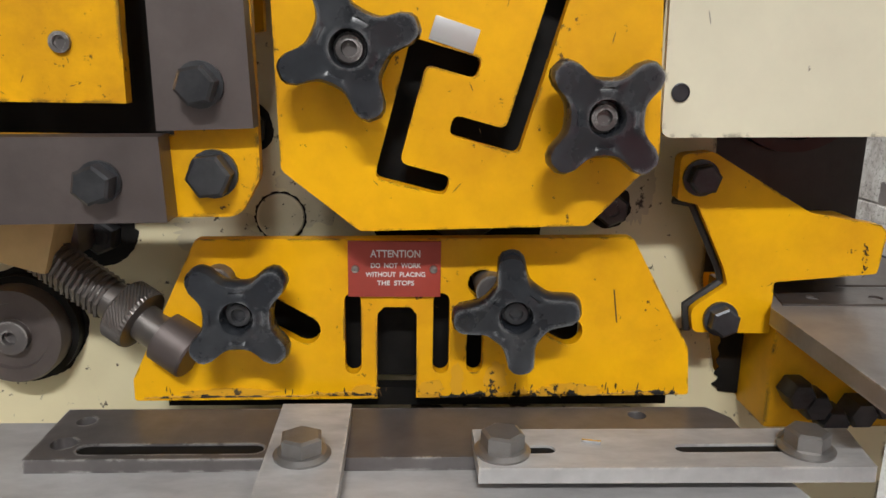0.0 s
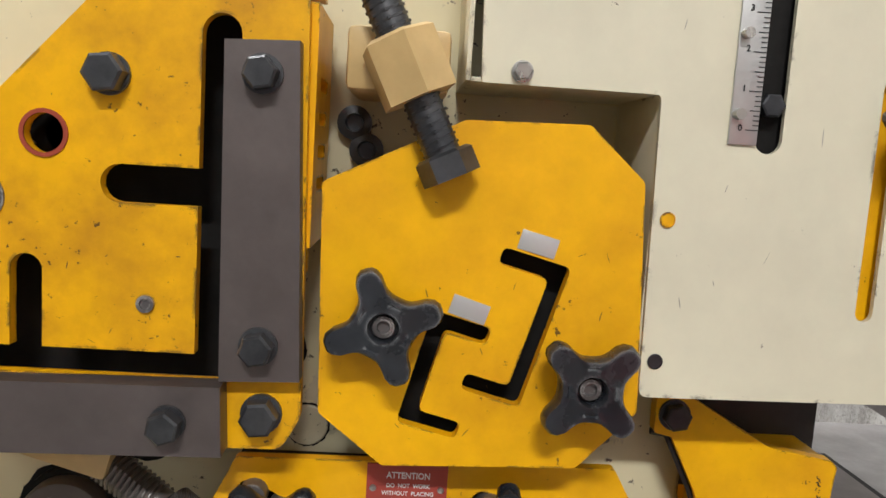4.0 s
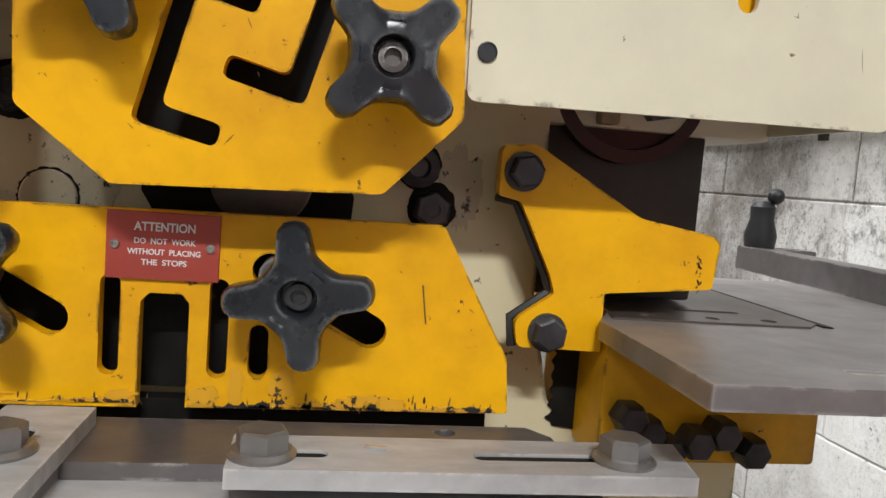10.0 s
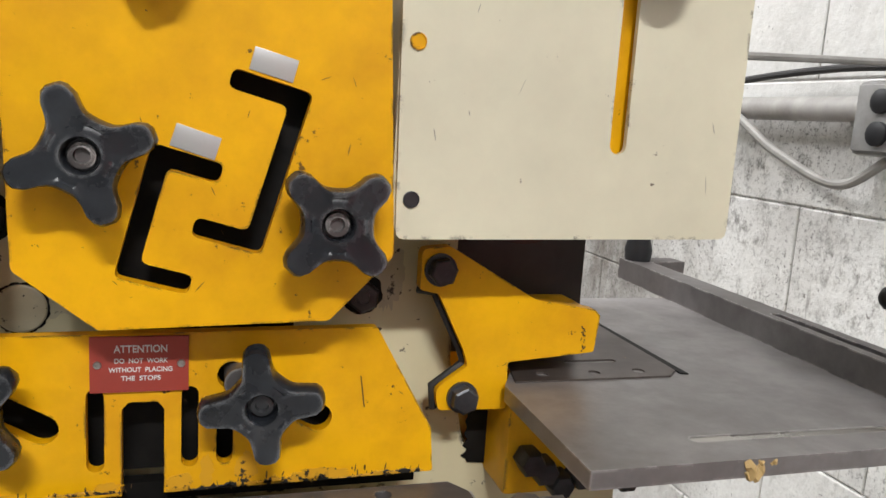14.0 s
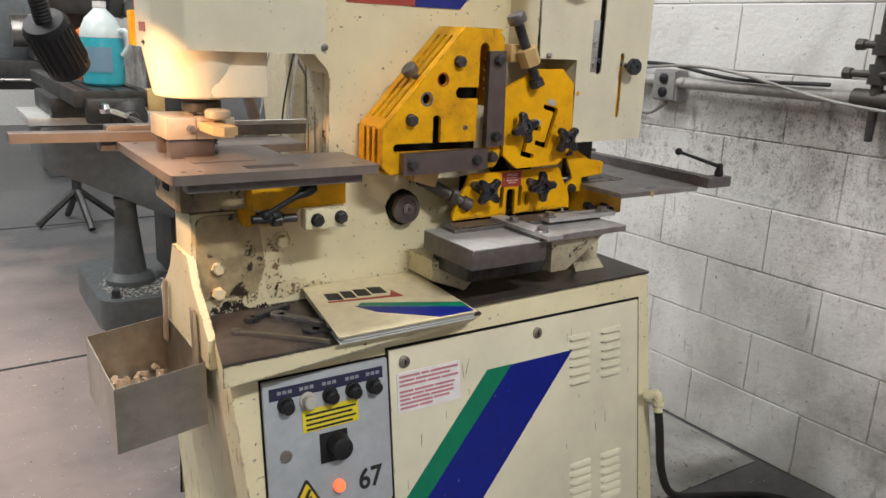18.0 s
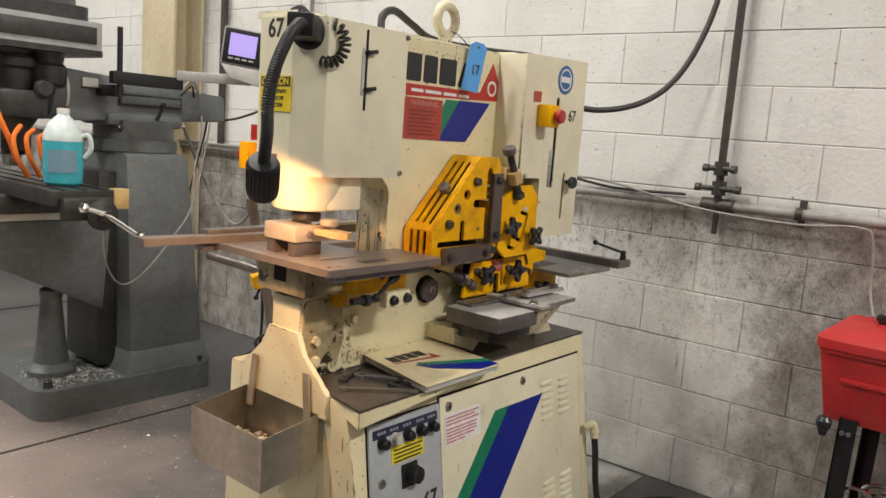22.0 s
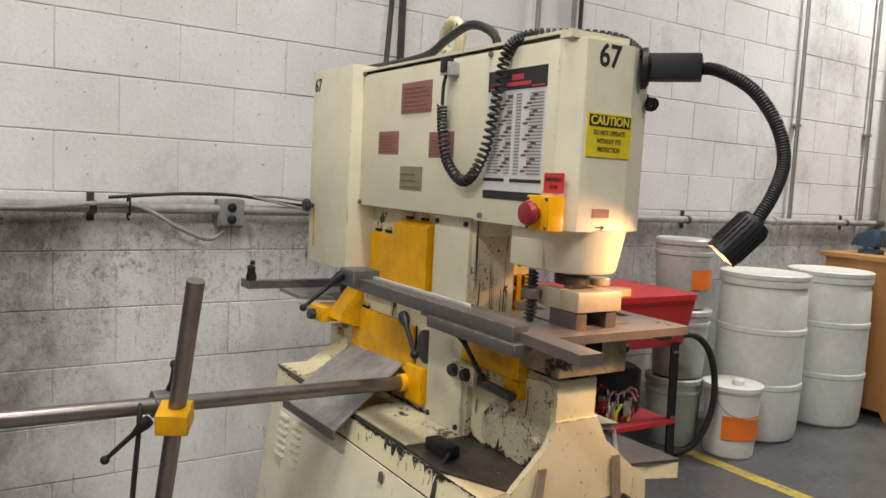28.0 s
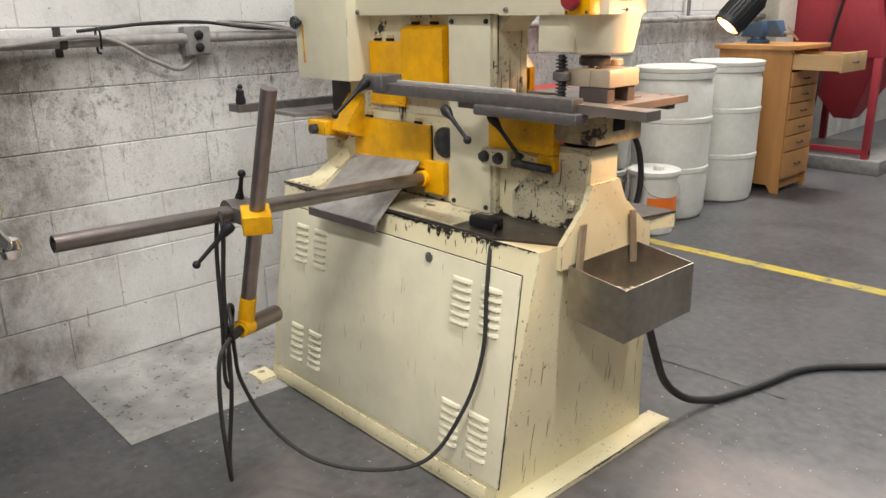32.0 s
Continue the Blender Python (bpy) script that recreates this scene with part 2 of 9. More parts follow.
def box(x0, x1, y0, y1, z0, z1, bevel=0.0, seg=2, bm=None):
    b = bm or bmesh.new()
    r = bmesh.ops.create_cube(b, size=1)
    vs = r["verts"]
    for v in vs:
        v.co = ((x0 + x1) / 2 + v.co.x * (x1 - x0), (y0 + y1) / 2 + v.co.y * (y1 - y0), (z0 + z1) / 2 + v.co.z * (z1 - z0))
    if bevel:
        es = list({e for v in vs for e in v.link_edges})
        bmesh.ops.bevel(b, geom=es, offset=bevel, segments=seg, profile=0.6, affect="EDGES")
    return b


def plate(outline, d0, d1, holes=(), axis="y", bevel=0.0):
    """A flat plate with its outline and holes given in the plane, from d0 to d1 along axis. axis y: (x, z); x: (y, z); z: (x, y)."""
    b = bmesh.new()

    def put(p, d):
        return {"y": (p[0], d, p[1]), "x": (d, p[0], p[1]), "z": (p[0], p[1], d)}[axis]

    edges = []
    for loop in (outline, *holes):
        vs = [b.verts.new(put(p, d0)) for p in loop]
        edges += [b.edges.new((vs[i], vs[(i + 1) % len(vs)])) for i in range(len(vs))]
    bmesh.ops.triangle_fill(b, use_beauty=True, use_dissolve=False, edges=edges)
    faces = list(b.faces)
    bmesh.ops.dissolve_limit(b, angle_limit=0.01, verts=b.verts, edges=b.edges) if not holes else None
    faces = list(b.faces)
    rim = [e for e in b.edges if len(e.link_faces) == 1] if bevel else []
    r = bmesh.ops.extrude_face_region(b, geom=faces)
    for v in (g for g in r["geom"] if isinstance(g, bmesh.types.BMVert)):
        v.co += Vector(put((0, 0), d1 - d0)) if axis != "z" else Vector((0, 0, d1 - d0))
    if bevel:
        es = [e for e in b.edges if len(e.link_faces) == 2 and abs(e.calc_face_angle(0)) > 1.2 and
              len({round(v.co["xyz".index(axis)], 5) for v in e.verts}) == 1]
        bmesh.ops.bevel(b, geom=es, offset=bevel, segments=2, profile=0.6, affect="EDGES", clamp_overlap=True)
    return b


def round_poly(pts, r, n=5):
    """Rounds the corners of a polygon; r is one radius or one for each corner."""
    out = []
    k = len(pts)
    for i, p in enumerate(pts):
        p = Vector(p)
        a, c = Vector(pts[i - 1]) - p, Vector(pts[(i + 1) % k]) - p
        rad = r[min(i, len(r) - 1)] if isinstance(r, (list, tuple)) else r
        if rad <= 0:
            out.append(tuple(p))
            continue
        ang = a.angle(c)
        t = min(rad / math.tan(ang / 2), a.length * 0.49, c.length * 0.49)
        p0, p2 = p + a.normalized() * t, p + c.normalized() * t
        for j in range(n + 1):
            u = j / n
            out.append(tuple(p0 * (1 - u) ** 2 + p * 2 * u * (1 - u) + p2 * u * u))
    return out


def disc(cx, cy, r, n=24):
    return [(cx + r * math.cos(2 * math.pi * i / n), cy + r * math.sin(2 * math.pi * i / n)) for i in range(n)]


def slot(p, q, w, n=8):
    """A slot with round ends from p to q."""
    p, q = Vector(p), Vector(q)
    a = math.atan2(q.y - p.y, q.x - p.x)
    out = []
    for c, s in ((q, -90), (p, 90)):
        out += [(c.x + w / 2 * math.cos(a + radians(s + 180 * i / n)), c.y + w / 2 * math.sin(a + radians(s + 180 * i / n))) for i in range(n + 1)]
    return out


def band(pts, w):
    """A bent slot of one width along a line of points, square at its ends."""
    left, right = [], []
    for i, p in enumerate(pts):
        p = Vector(p)
        d0 = (p - Vector(pts[i - 1])).normalized() if i else None
        d1 = (Vector(pts[i + 1]) - p).normalized() if i < len(pts) - 1 else None
        d = ((d0 or d1) + (d1 or d0)).normalized()
        nrm = Vector((-d.y, d.x))
        k = w / 2 / max(0.3, nrm.dot(Vector((-(d1 or d0).y, (d1 or d0).x))))
        left.append(tuple(p + nrm * k))
        right.append(tuple(p - nrm * k))
    return left + right[::-1]


def cyl(p, q, r, r2=None, n=20, bm=None, caps=True):
    b = bm or bmesh.new()
    p, q = Vector(p), Vector(q)
    m = Matrix.Translation((p + q) / 2) @ (q - p).to_track_quat("Z", "Y").to_matrix().to_4x4()
    bmesh.ops.create_cone(b, cap_ends=caps, segments=n, radius1=r, radius2=r if r2 is None else r2, depth=(q - p).length, matrix=m)
    return b


def lathe(profile, at=(0, 0, 0), axis=(0, 0, 1), n=24, bm=None):
    """A turned body: profile of (radius, height) along axis from at."""
    b = bm or bmesh.new()
    m = Matrix.Translation(at) @ Vector(axis).to_track_quat("Z", "Y").to_matrix().to_4x4()
    rings = []
    for r, h in profile:
        if r < 1e-6:
            rings.append([b.verts.new(m @ Vector((0, 0, h)))])
        else:
            rings.append([b.verts.new(m @ Vector((r * math.cos(2 * math.pi * i / n), r * math.sin(2 * math.pi * i / n), h))) for i in range(n)])
    for a, c in zip(rings, rings[1:]):
        for i in range(n):
            j = (i + 1) % n
            vs = [a[i % len(a)], a[j % len(a)], c[j % len(c)], c[i % len(c)]]
            vs = list(dict.fromkeys(vs))
            if len(vs) > 2:
                b.faces.new(vs)
    for ring in (rings[0], rings[-1]):
        if len(ring) > 2:
            b.faces.new(ring)
    return b


def smooth_path(pts, per=8):
    """Points of a smooth line through the given ones."""
    P = [Vector(p) for p in pts]
    P = [P[0] * 2 - P[1]] + P + [P[-1] * 2 - P[-2]]
    out = []
    for i in range(1, len(P) - 2):
        for k in range(per):
            t = k / per
            a, b, c, d = P[i - 1:i + 3]
            out.append(0.5 * ((2 * b) + (c - a) * t + (2 * a - 5 * b + 4 * c - d) * t * t + (3 * b - a - 3 * c + d) * t ** 3))
    return out + [P[-2]]


def tube(pts, r, n=8, bm=None, per=8, ridge=0.0, raw=False):
    """A cable or hose through the points; ridge: corrugation depth."""
    b = bm or bmesh.new()
    path = [Vector(p) for p in pts] if raw else smooth_path(pts, per)
    up = Vector((0.13, 0.27, 1)).normalized()
    prev = None
    for i, p in enumerate(path):
        d = (path[min(i + 1, len(path) - 1)] - path[max(i - 1, 0)]).normalized()
        u = (up - d * up.dot(d)).normalized()
        up = u
        v = d.cross(u)
        rr = r - (ridge if i % 2 else 0)
        ring = [b.verts.new(p + (u * math.cos(2 * math.pi * k / n) + v * math.sin(2 * math.pi * k / n)) * rr) for k in range(n)]
        if prev:
            for k in range(n):
                b.faces.new((prev[k], prev[(k + 1) % n], ring[(k + 1) % n], ring[k]))
        else:
            b.faces.new(ring)
        prev = ring
    b.faces.new(prev)
    return b


def hexagon(p, axis, r, h, turn=0.0, bm=None, dome=0.12):
    """A hex bolt head from p along axis, its top edge chamfered."""
    b = bm or bmesh.new()
    m = Matrix.Translation(p) @ Vector(axis).to_track_quat("Z", "Y").to_matrix().to_4x4() @ Matrix.Rotation(turn, 4, "Z")
    rings = []
    for k, z in ((1, 0), (1, h * (1 - dome)), (0.84, h)):
        rings.append([b.verts.new(m @ Vector((r * k * math.cos(math.pi / 3 * i), r * k * math.sin(math.pi / 3 * i), z))) for i in range(6)])
    for a, c in zip(rings, rings[1:]):
        for i in range(6):
            b.faces.new((a[i], a[(i + 1) % 6], c[(i + 1) % 6], c[i]))
    b.faces.new(rings[0])
    b.faces.new(rings[-1])
    return b


def bolt(p, axis, r, h, parent, material=None, washer=1.0, turn=0.3, name="bolt", label=""):
    """A hex bolt on its washer, as one part of a thing."""
    b = hexagon(Vector(p) + Vector(axis) * (0.003 if washer else 0), axis, r, h, turn)
    if washer:
        lathe([(r * 1.05 * washer + r * 0.1, 0), (r * 1.05 * washer + r * 0.1, 0.0028), (r * 0.6, 0.0032)], p, axis, 20, b)
    return part(name, b, material or BOLT, parent, label)


def writing(text, size, at, rot, material, parent, name="lettering", depth=0.0006, align="CENTER", label="", width=None):
    """Raised letters lying in a plane; rot are Euler degrees that turn the text from the xy plane."""
    cu = bpy.data.curves.new("tmp_text", "FONT")
    cu.body, cu.size, cu.extrude, cu.align_x, cu.align_y = text, size, depth, align, "CENTER"
    cu.offset = size * 0.018
    tmp = new("tmp_text", cu)
    bpy.context.view_layer.update()
    me = bpy.data.meshes.new_from_object(tmp.evaluated_get(bpy.context.evaluated_depsgraph_get()))
    bpy.data.objects.remove(tmp)
    bpy.data.curves.remove(cu)
    if width:
        xs = [v.co.x for v in me.vertices]
        k = width / max(1e-6, max(xs) - min(xs))
        for v in me.vertices:
            v.co.x *= k
    me.transform(pose(*at, *rot))
    me.name = name
    me.materials.clear()
    me.materials.append(material)
    ob = new(name, me)
    hang(ob, parent)
    if label:
        tagged(ob, label)
    return ob


def bars(rows, at, u, v, material, parent, name="printed_line", depth=0.0007):
    """Unreadable print: bars (u0, v0, u1, v1) in a plane through at with axes u and v."""
    u, v, at = Vector(u), Vector(v), Vector(at)
    n = u.cross(v)
    for a0, b0, a1, b1 in rows:
        b = bmesh.new()
        lo = [b.verts.new(at + u * x + v * y) for x, y in ((a0, b0), (a1, b0), (a1, b1), (a0, b1))]
        hi = [b.verts.new(w.co + n * depth) for w in lo]
        b.faces.new(hi)
        for i in range(4):
            b.faces.new((lo[i], lo[(i + 1) % 4], hi[(i + 1) % 4], hi[i]))
        part(name, b, material, parent, smooth=None)


def hexa(c, bevel=0.0, bm=None):
    """A block from its eight corners: four below, four above, in the same order round."""
    b = bm or bmesh.new()
    v = [b.verts.new(p) for p in c]
    for f in ((3, 2, 1, 0), (4, 5, 6, 7), (0, 1, 5, 4), (1, 2, 6, 5), (2, 3, 7, 6), (3, 0, 4, 7)):
        b.faces.new([v[i] for i in f])
    if bevel:
        bmesh.ops.recalc_face_normals(b, faces=b.faces)
        bmesh.ops.bevel(b, geom=list({e for q in v for e in q.link_edges}), offset=bevel, segments=2, profile=0.6, affect="EDGES")
    return b


def moved(bm, m):
    bm.transform(m)
    return bm


def lean_front(bm, out=0.0):
    """Lays what was built round y = 0 onto the leaning front of the base."""
    for v in bm.verts:
        v.co.y += 0.294 + 0.143 * v.co.z - out
    return bm


def lean_back(bm, out=0.0):
    for v in bm.verts:
        v.co.y += 0.966 - 0.143 * v.co.z + out
    return bm


def spiral(pts, r_coil, r_wire, turns, per=10, n=6):
    """A coiled cord along a line through the points."""
    line = smooth_path(pts, 24)
    out = []
    up = Vector((0.3, 0.9, 0.2)).normalized()
    total = turns * per
    for i in range(total + 1):
        f = i / total * (len(line) - 1)
        k = min(int(f), len(line) - 2)
        p = line[k].lerp(line[k + 1], f - k)
        d = (line[k + 1] - line[k]).normalized()
        up = (up - d * up.dot(d)).normalized()
        a = 2 * math.pi * i / per
        out.append(p + (up * math.cos(a) + d.cross(up) * math.sin(a)) * r_coil)
    return tube(out, r_wire, n, raw=True)


# ---- the room ----
def floor_paint():
    m = shader("sealed_concrete_floor", (0.086, 0.086, 0.091), 0.38, bump=0.06, bump_scale=50, dirt=(0.15, 0.148, 0.144), dirt_amt=0.7, dirt_scale=1.6,
               grain=0.20, grain_scale=26, chips=(0.42, 0.42, 0.40), chip_scale=95, chip_at=0.735, spots=(0.035, 0.035, 0.038), spot_scale=30, spot_at=0.68)
    # dry brown dust trodden into the floor at the punching end and along the aisle, with lamp glow painted in
    nt = m.node_tree
    N, L = nt.nodes.new, nt.links.new
    b = nt.nodes["Principled BSDF"]
    geo = N("ShaderNodeNewGeometry")
    mp = N("ShaderNodeMapping")
    mp.inputs["Location"].default_value = (0.80, -0.80, 0)
    mp.inputs["Scale"].default_value = (0.50, 0.36, 1)
    L(geo.outputs["Position"], mp.inputs[0])
    ln = N("ShaderNodeVectorMath")
    ln.operation = "LENGTH"
    L(mp.outputs[0], ln.inputs[0])
    nz = N("ShaderNodeTexNoise")
    nz.inputs["Scale"].default_value, nz.inputs["Detail"].default_value = 2.4, 8
    L(geo.outputs["Position"], nz.inputs["Vector"])
    ad = N("ShaderNodeMath")
    ad.operation = "ADD"
    L(ln.outputs["Value"], ad.inputs[0])
    L(nz.outputs[0], ad.inputs[1])
    mr = N("ShaderNodeMapRange")
    for i, v in enumerate((1.34, 0.72, 0.0, 0.82)):
        mr.inputs[i + 1].default_value = v
    L(ad.outputs[0], mr.inputs[0])
    mx = N("ShaderNodeMix")
    mx.data_type = "RGBA"
    L(mr.outputs[0], mx.inputs[0])
    old = b.inputs["Base Color"].links[0].from_socket
    L(old, mx.inputs[6])
    # dust tint warmed and lightened to carry the lamp's glow and floor sheen
    mx.inputs[7].default_value = (0.34, 0.265, 0.235, 1)
    L(mx.outputs[2], b.inputs["Base Color"])
    return m


def block_paint():
    """White-painted block, sooty below the pipe, with broad dark stains and runs."""
    m = bpy.data.materials.new("painted_block")
    m.use_nodes = True
    nt = m.node_tree
    N, L = nt.nodes.new, nt.links.new
    b = nt.nodes["Principled BSDF"]
    geo = N("ShaderNodeNewGeometry")
    sep = N("ShaderNodeSeparateXYZ")
    L(geo.outputs["Position"], sep.inputs[0])

    def nz(scale, detail, rough, stretch=(1, 1, 1), off=0.0):
        mp = N("ShaderNodeMapping")
        mp.inputs["Scale"].default_value = stretch
        mp.inputs["Location"].default_value = (off, off, off)
        L(geo.outputs["Position"], mp.inputs[0])
        n = N("ShaderNodeTexNoise")
        n.inputs["Scale"].default_value, n.inputs["Detail"].default_value, n.inputs["Roughness"].default_value = scale, detail, rough
        L(mp.outputs[0], n.inputs["Vector"])
        return n.outputs[0]

    def rng(src, a, c, lo=0.0, hi=1.0):
        r = N("ShaderNodeMapRange")
        for i, v in enumerate((a, c, lo, hi)):
            r.inputs[i + 1].default_value = v
        L(src, r.inputs[0])
        return r.outputs[0]

    def op(kind, a, c):
        k = N("ShaderNodeMath")
        k.operation = kind
        for i, v in enumerate((a, c)):
            if isinstance(v, float):
                k.inputs[i].default_value = v
            else:
                L(v, k.inputs[i])
        return k.outputs[0]

    def mix(f, a, c):
        x = N("ShaderNodeMix")
        x.data_type = "RGBA"
        L(f, x.inputs[0])
        for v, s in ((a, x.inputs[6]), (c, x.inputs[7])):
            if isinstance(v, tuple):
                s.default_value = (*v, 1)
            else:
                L(v, s)
        return x.outputs[2]

    oi = N("ShaderNodeObjectInfo")
    clean = mix(rng(nz(2.2, 8, 0.65), 0.35, 0.75), (0.78, 0.78, 0.77), (0.64, 0.63, 0.61))
    clean = mix(rng(oi.outputs["Random"], 0.0, 1.0, 0.0, 0.25), clean, (0.58, 0.57, 0.55))
    under = rng(sep.outputs[2], 1.205, 1.15)
    wander = op("MULTIPLY", op("SUBTRACT", nz(3.2, 8, 0.7, off=4.4), 0.5), 0.75)
    along_wall = op("ADD", sep.outputs[1], wander)
    # a broad brown soot patch by the cabinet and another behind the machine
    patch = op("MULTIPLY", rng(along_wall, 0.06, -0.10), rng(along_wall, -0.95, -0.40, 0.55, 1.0))
    behind = rng(along_wall, 1.20, 1.55, 0.0, 1.0)
    smoky = op("MULTIPLY", rng(op("ADD", sep.outputs[2], wander), 0.72, 1.08), rng(along_wall, 0.75, 0.30, 0.12, 0.75))
    dirty = op("MAXIMUM", op("MAXIMUM", patch, behind), smoky)
    grime = op("MULTIPLY", under, op("MULTIPLY", dirty, rng(nz(6.0, 9, 0.72, (1, 1, 0.7), off=0.9), 0.36, 0.62, 0.30, 0.95)))
    faint = op("MULTIPLY", under, rng(nz(3.0, 8, 0.7, (1, 1, 0.5), off=8.2), 0.44, 0.76, 0.0, 0.30))
    grime = op("MAXIMUM", grime, faint)
    mottle = op("MULTIPLY", op("MULTIPLY", under, rng(sep.outputs[2], 0.35, 1.00, 0.12, 1.0)), op("MULTIPLY", rng(nz(38, 10, 0.8, (1, 1, 0.8)), 0.50, 0.62, 0.0, 0.85), rng(op("ADD", nz(5.5, 6, 0.7, off=2.2), op("MULTIPLY", dirty, 0.12)), 0.44, 0.60, 0.05, 1.0)))
    pits = op("MULTIPLY", op("MULTIPLY", under, rng(sep.outputs[2], 0.30, 0.90, 0.35, 1.0)), op("MULTIPLY", rng(nz(150, 6, 0.75, off=5.1), 0.54, 0.62, 0.0, 0.75), rng(op("ADD", nz(4.0, 7, 0.7, off=6.3), op("MULTIPLY", dirty, 0.25)), 0.42, 0.60, 0.1, 1.0)))
    runs = op("MULTIPLY", under, rng(nz(22.0, 5, 0.65, (1, 1, 0.16), off=1.3), 0.64, 0.70, 0.0, 0.6))
    high = op("MULTIPLY", rng(nz(1.2, 9, 0.75, off=3.7), 0.51, 0.72, 0.0, 0.65), rng(nz(24, 6, 0.7), 0.35, 0.6, 0.4, 1.0))
    col = mix(grime, clean, (0.135, 0.112, 0.09))
    col = mix(mottle, col, (0.10, 0.09, 0.08))
    col = mix(op("MAXIMUM", runs, high), col, (0.12, 0.11, 0.10))
    col = mix(pits, col, (0.05, 0.045, 0.04))
    col = mix(rng(nz(130, 3, 0.6, off=9.4), 0.35, 0.70, 0.0, 0.14), col, (0.30, 0.28, 0.26))
    col = mix(rng(nz(60, 4, 0.65), 0.66, 0.70, 0.0, 0.75), col, (0.08, 0.07, 0.06))
    col = mix(rng(nz(30, 4, 0.6, (1, 1, 0.25), off=7.1), 0.70, 0.74, 0.0, 0.5), col, (0.80, 0.80, 0.79))
    L(col, b.inputs["Base Color"])
    b.inputs["Roughness"].default_value = 0.62
    bp = N("ShaderNodeBump")
    bp.inputs["Strength"].default_value, bp.inputs["Distance"].default_value = 0.6, 0.004
    L(nz(55, 6, 0.65), bp.inputs["Height"])
    L(bp.outputs[0], b.inputs["Normal"])
    return m


FLOOR = floor_paint()
BLOCK = block_paint()
PLASTER = shader("plain_grey_white_wall", (0.36, 0.36, 0.35), 0.7, bump=0.1, dirt=(0.2, 0.29, 0.27), dirt_amt=0.5, dirt_scale=0.8)
CEIL = shader("pale_unseen_ceiling", (0.30, 0.30, 0.295), 0.7, dirt=(0.2, 0.2, 0.19), dirt_amt=0.4, dirt_scale=0.7)
LINE = shader("worn_yellow_line_paint", (0.55, 0.42, 0.05), 0.5, bump=0.1, dirt=(0.16, 0.15, 0.13), dirt_amt=0.9, dirt_scale=6, chips=(0.14, 0.14, 0.14), chip_scale=12, chip_at=0.58)
PATCH = shader("bare_concrete", (0.36, 0.355, 0.34), 0.75, bump=0.3, dirt=(0.11, 0.108, 0.105), dirt_amt=0.95, dirt_scale=5, spots=(0.1, 0.1, 0.1), spot_scale=40, spot_at=0.62, grain=0.12, grain_scale=40)

# north wall kept paler as an unseen reflector for the steel tops
PALE = shader("pale_unseen_wall", (0.70, 0.70, 0.68), 0.6, bump=0.1, dirt=(0.5, 0.5, 0.48), dirt_amt=0.5, dirt_scale=0.8)
LEAN = radians(1.5)
WALL_X, WALL_Y = 0.97, 0.846


def on_wall(y, z, out=0.0):
    """A place on the block wall: y along it, z up, out into the room."""
    s = y - WALL_Y
    return Vector((WALL_X - s * math.sin(LEAN) - out * math.cos(LEAN), WALL_Y + s * math.cos(LEAN) - out * math.sin(LEAN), z))


solid("floor", box(-9, 1.6, -9, 10, -0.12, 0.0), FLOOR, "dark grey sealed concrete floor with scuffs and swarf", "floor", kind="structure", smooth=None)
# unseen walls and ceiling, added to close the room and steer bounced light
for nm, bm in (("wall_north", box(-9, 1.6, 10, 10.2, 0, 4.6)), ("wall_south", box(-9, 1.6, -9.2, -9, 0, 4.6)), ("wall_west", box(-9.2, -9, -9.2, 10.2, 0, 4.6))):
    solid(nm, bm, PALE if nm == "wall_north" else PLASTER, "plain pale unseen wall closing the workshop", "wall", kind="structure", smooth=None)
solid("ceiling", box(-9.2, 1.8, -9.2, 10.2, 4.6, 4.75), CEIL, "plain pale unseen ceiling closing the workshop", "ceiling", kind="structure", smooth=None)

wall_east = solid("wall_east", moved(box(0.0045, 0.2, -10, 9.3, 0, 4.6), Matrix.Translation((WALL_X, WALL_Y, 0)) @ Matrix.Rotation(LEAN, 4, "Z")), BLOCK,
                  "white-painted concrete block wall, sooty below the pipe", "wall", kind="structure", smooth=None)

# floor marks
solid("floor_line", moved(box(-6, 0.62, -0.04, 0.04, 0.0, 0.002), pose(0, -1.44, 0, 0, 0, 1)), LINE, "worn yellow painted line on the floor", "floor marking", kind="structure")
solid("floor_patch", box(0.30, 0.955, 0.35, 1.52, 0.0, 0.003), PATCH, "bare pale concrete patch beside the machine", "floor", kind="structure")
JOINT = plain("joint_filler", (0.025, 0.025, 0.025), 0.8)
for a, b_ in (((-6, 2.05), (0.9, 2.24)), ((-5, 4.4), (0.8, 4.5))):
    d = Vector(b_) - Vector(a)
    w_ = 0.007 if a[0] < 0 else 0.001
    solid("floor_joint", moved(box(0, d.length, -w_, w_, 0, 0.0025), Matrix.Translation((*a, 0)) @ Matrix.Rotation(math.atan2(d.y, d.x), 4, "Z")), JOINT,
          "narrow dark joint in the concrete floor", "floor joint", kind="structure")


rc = random.Random(31)


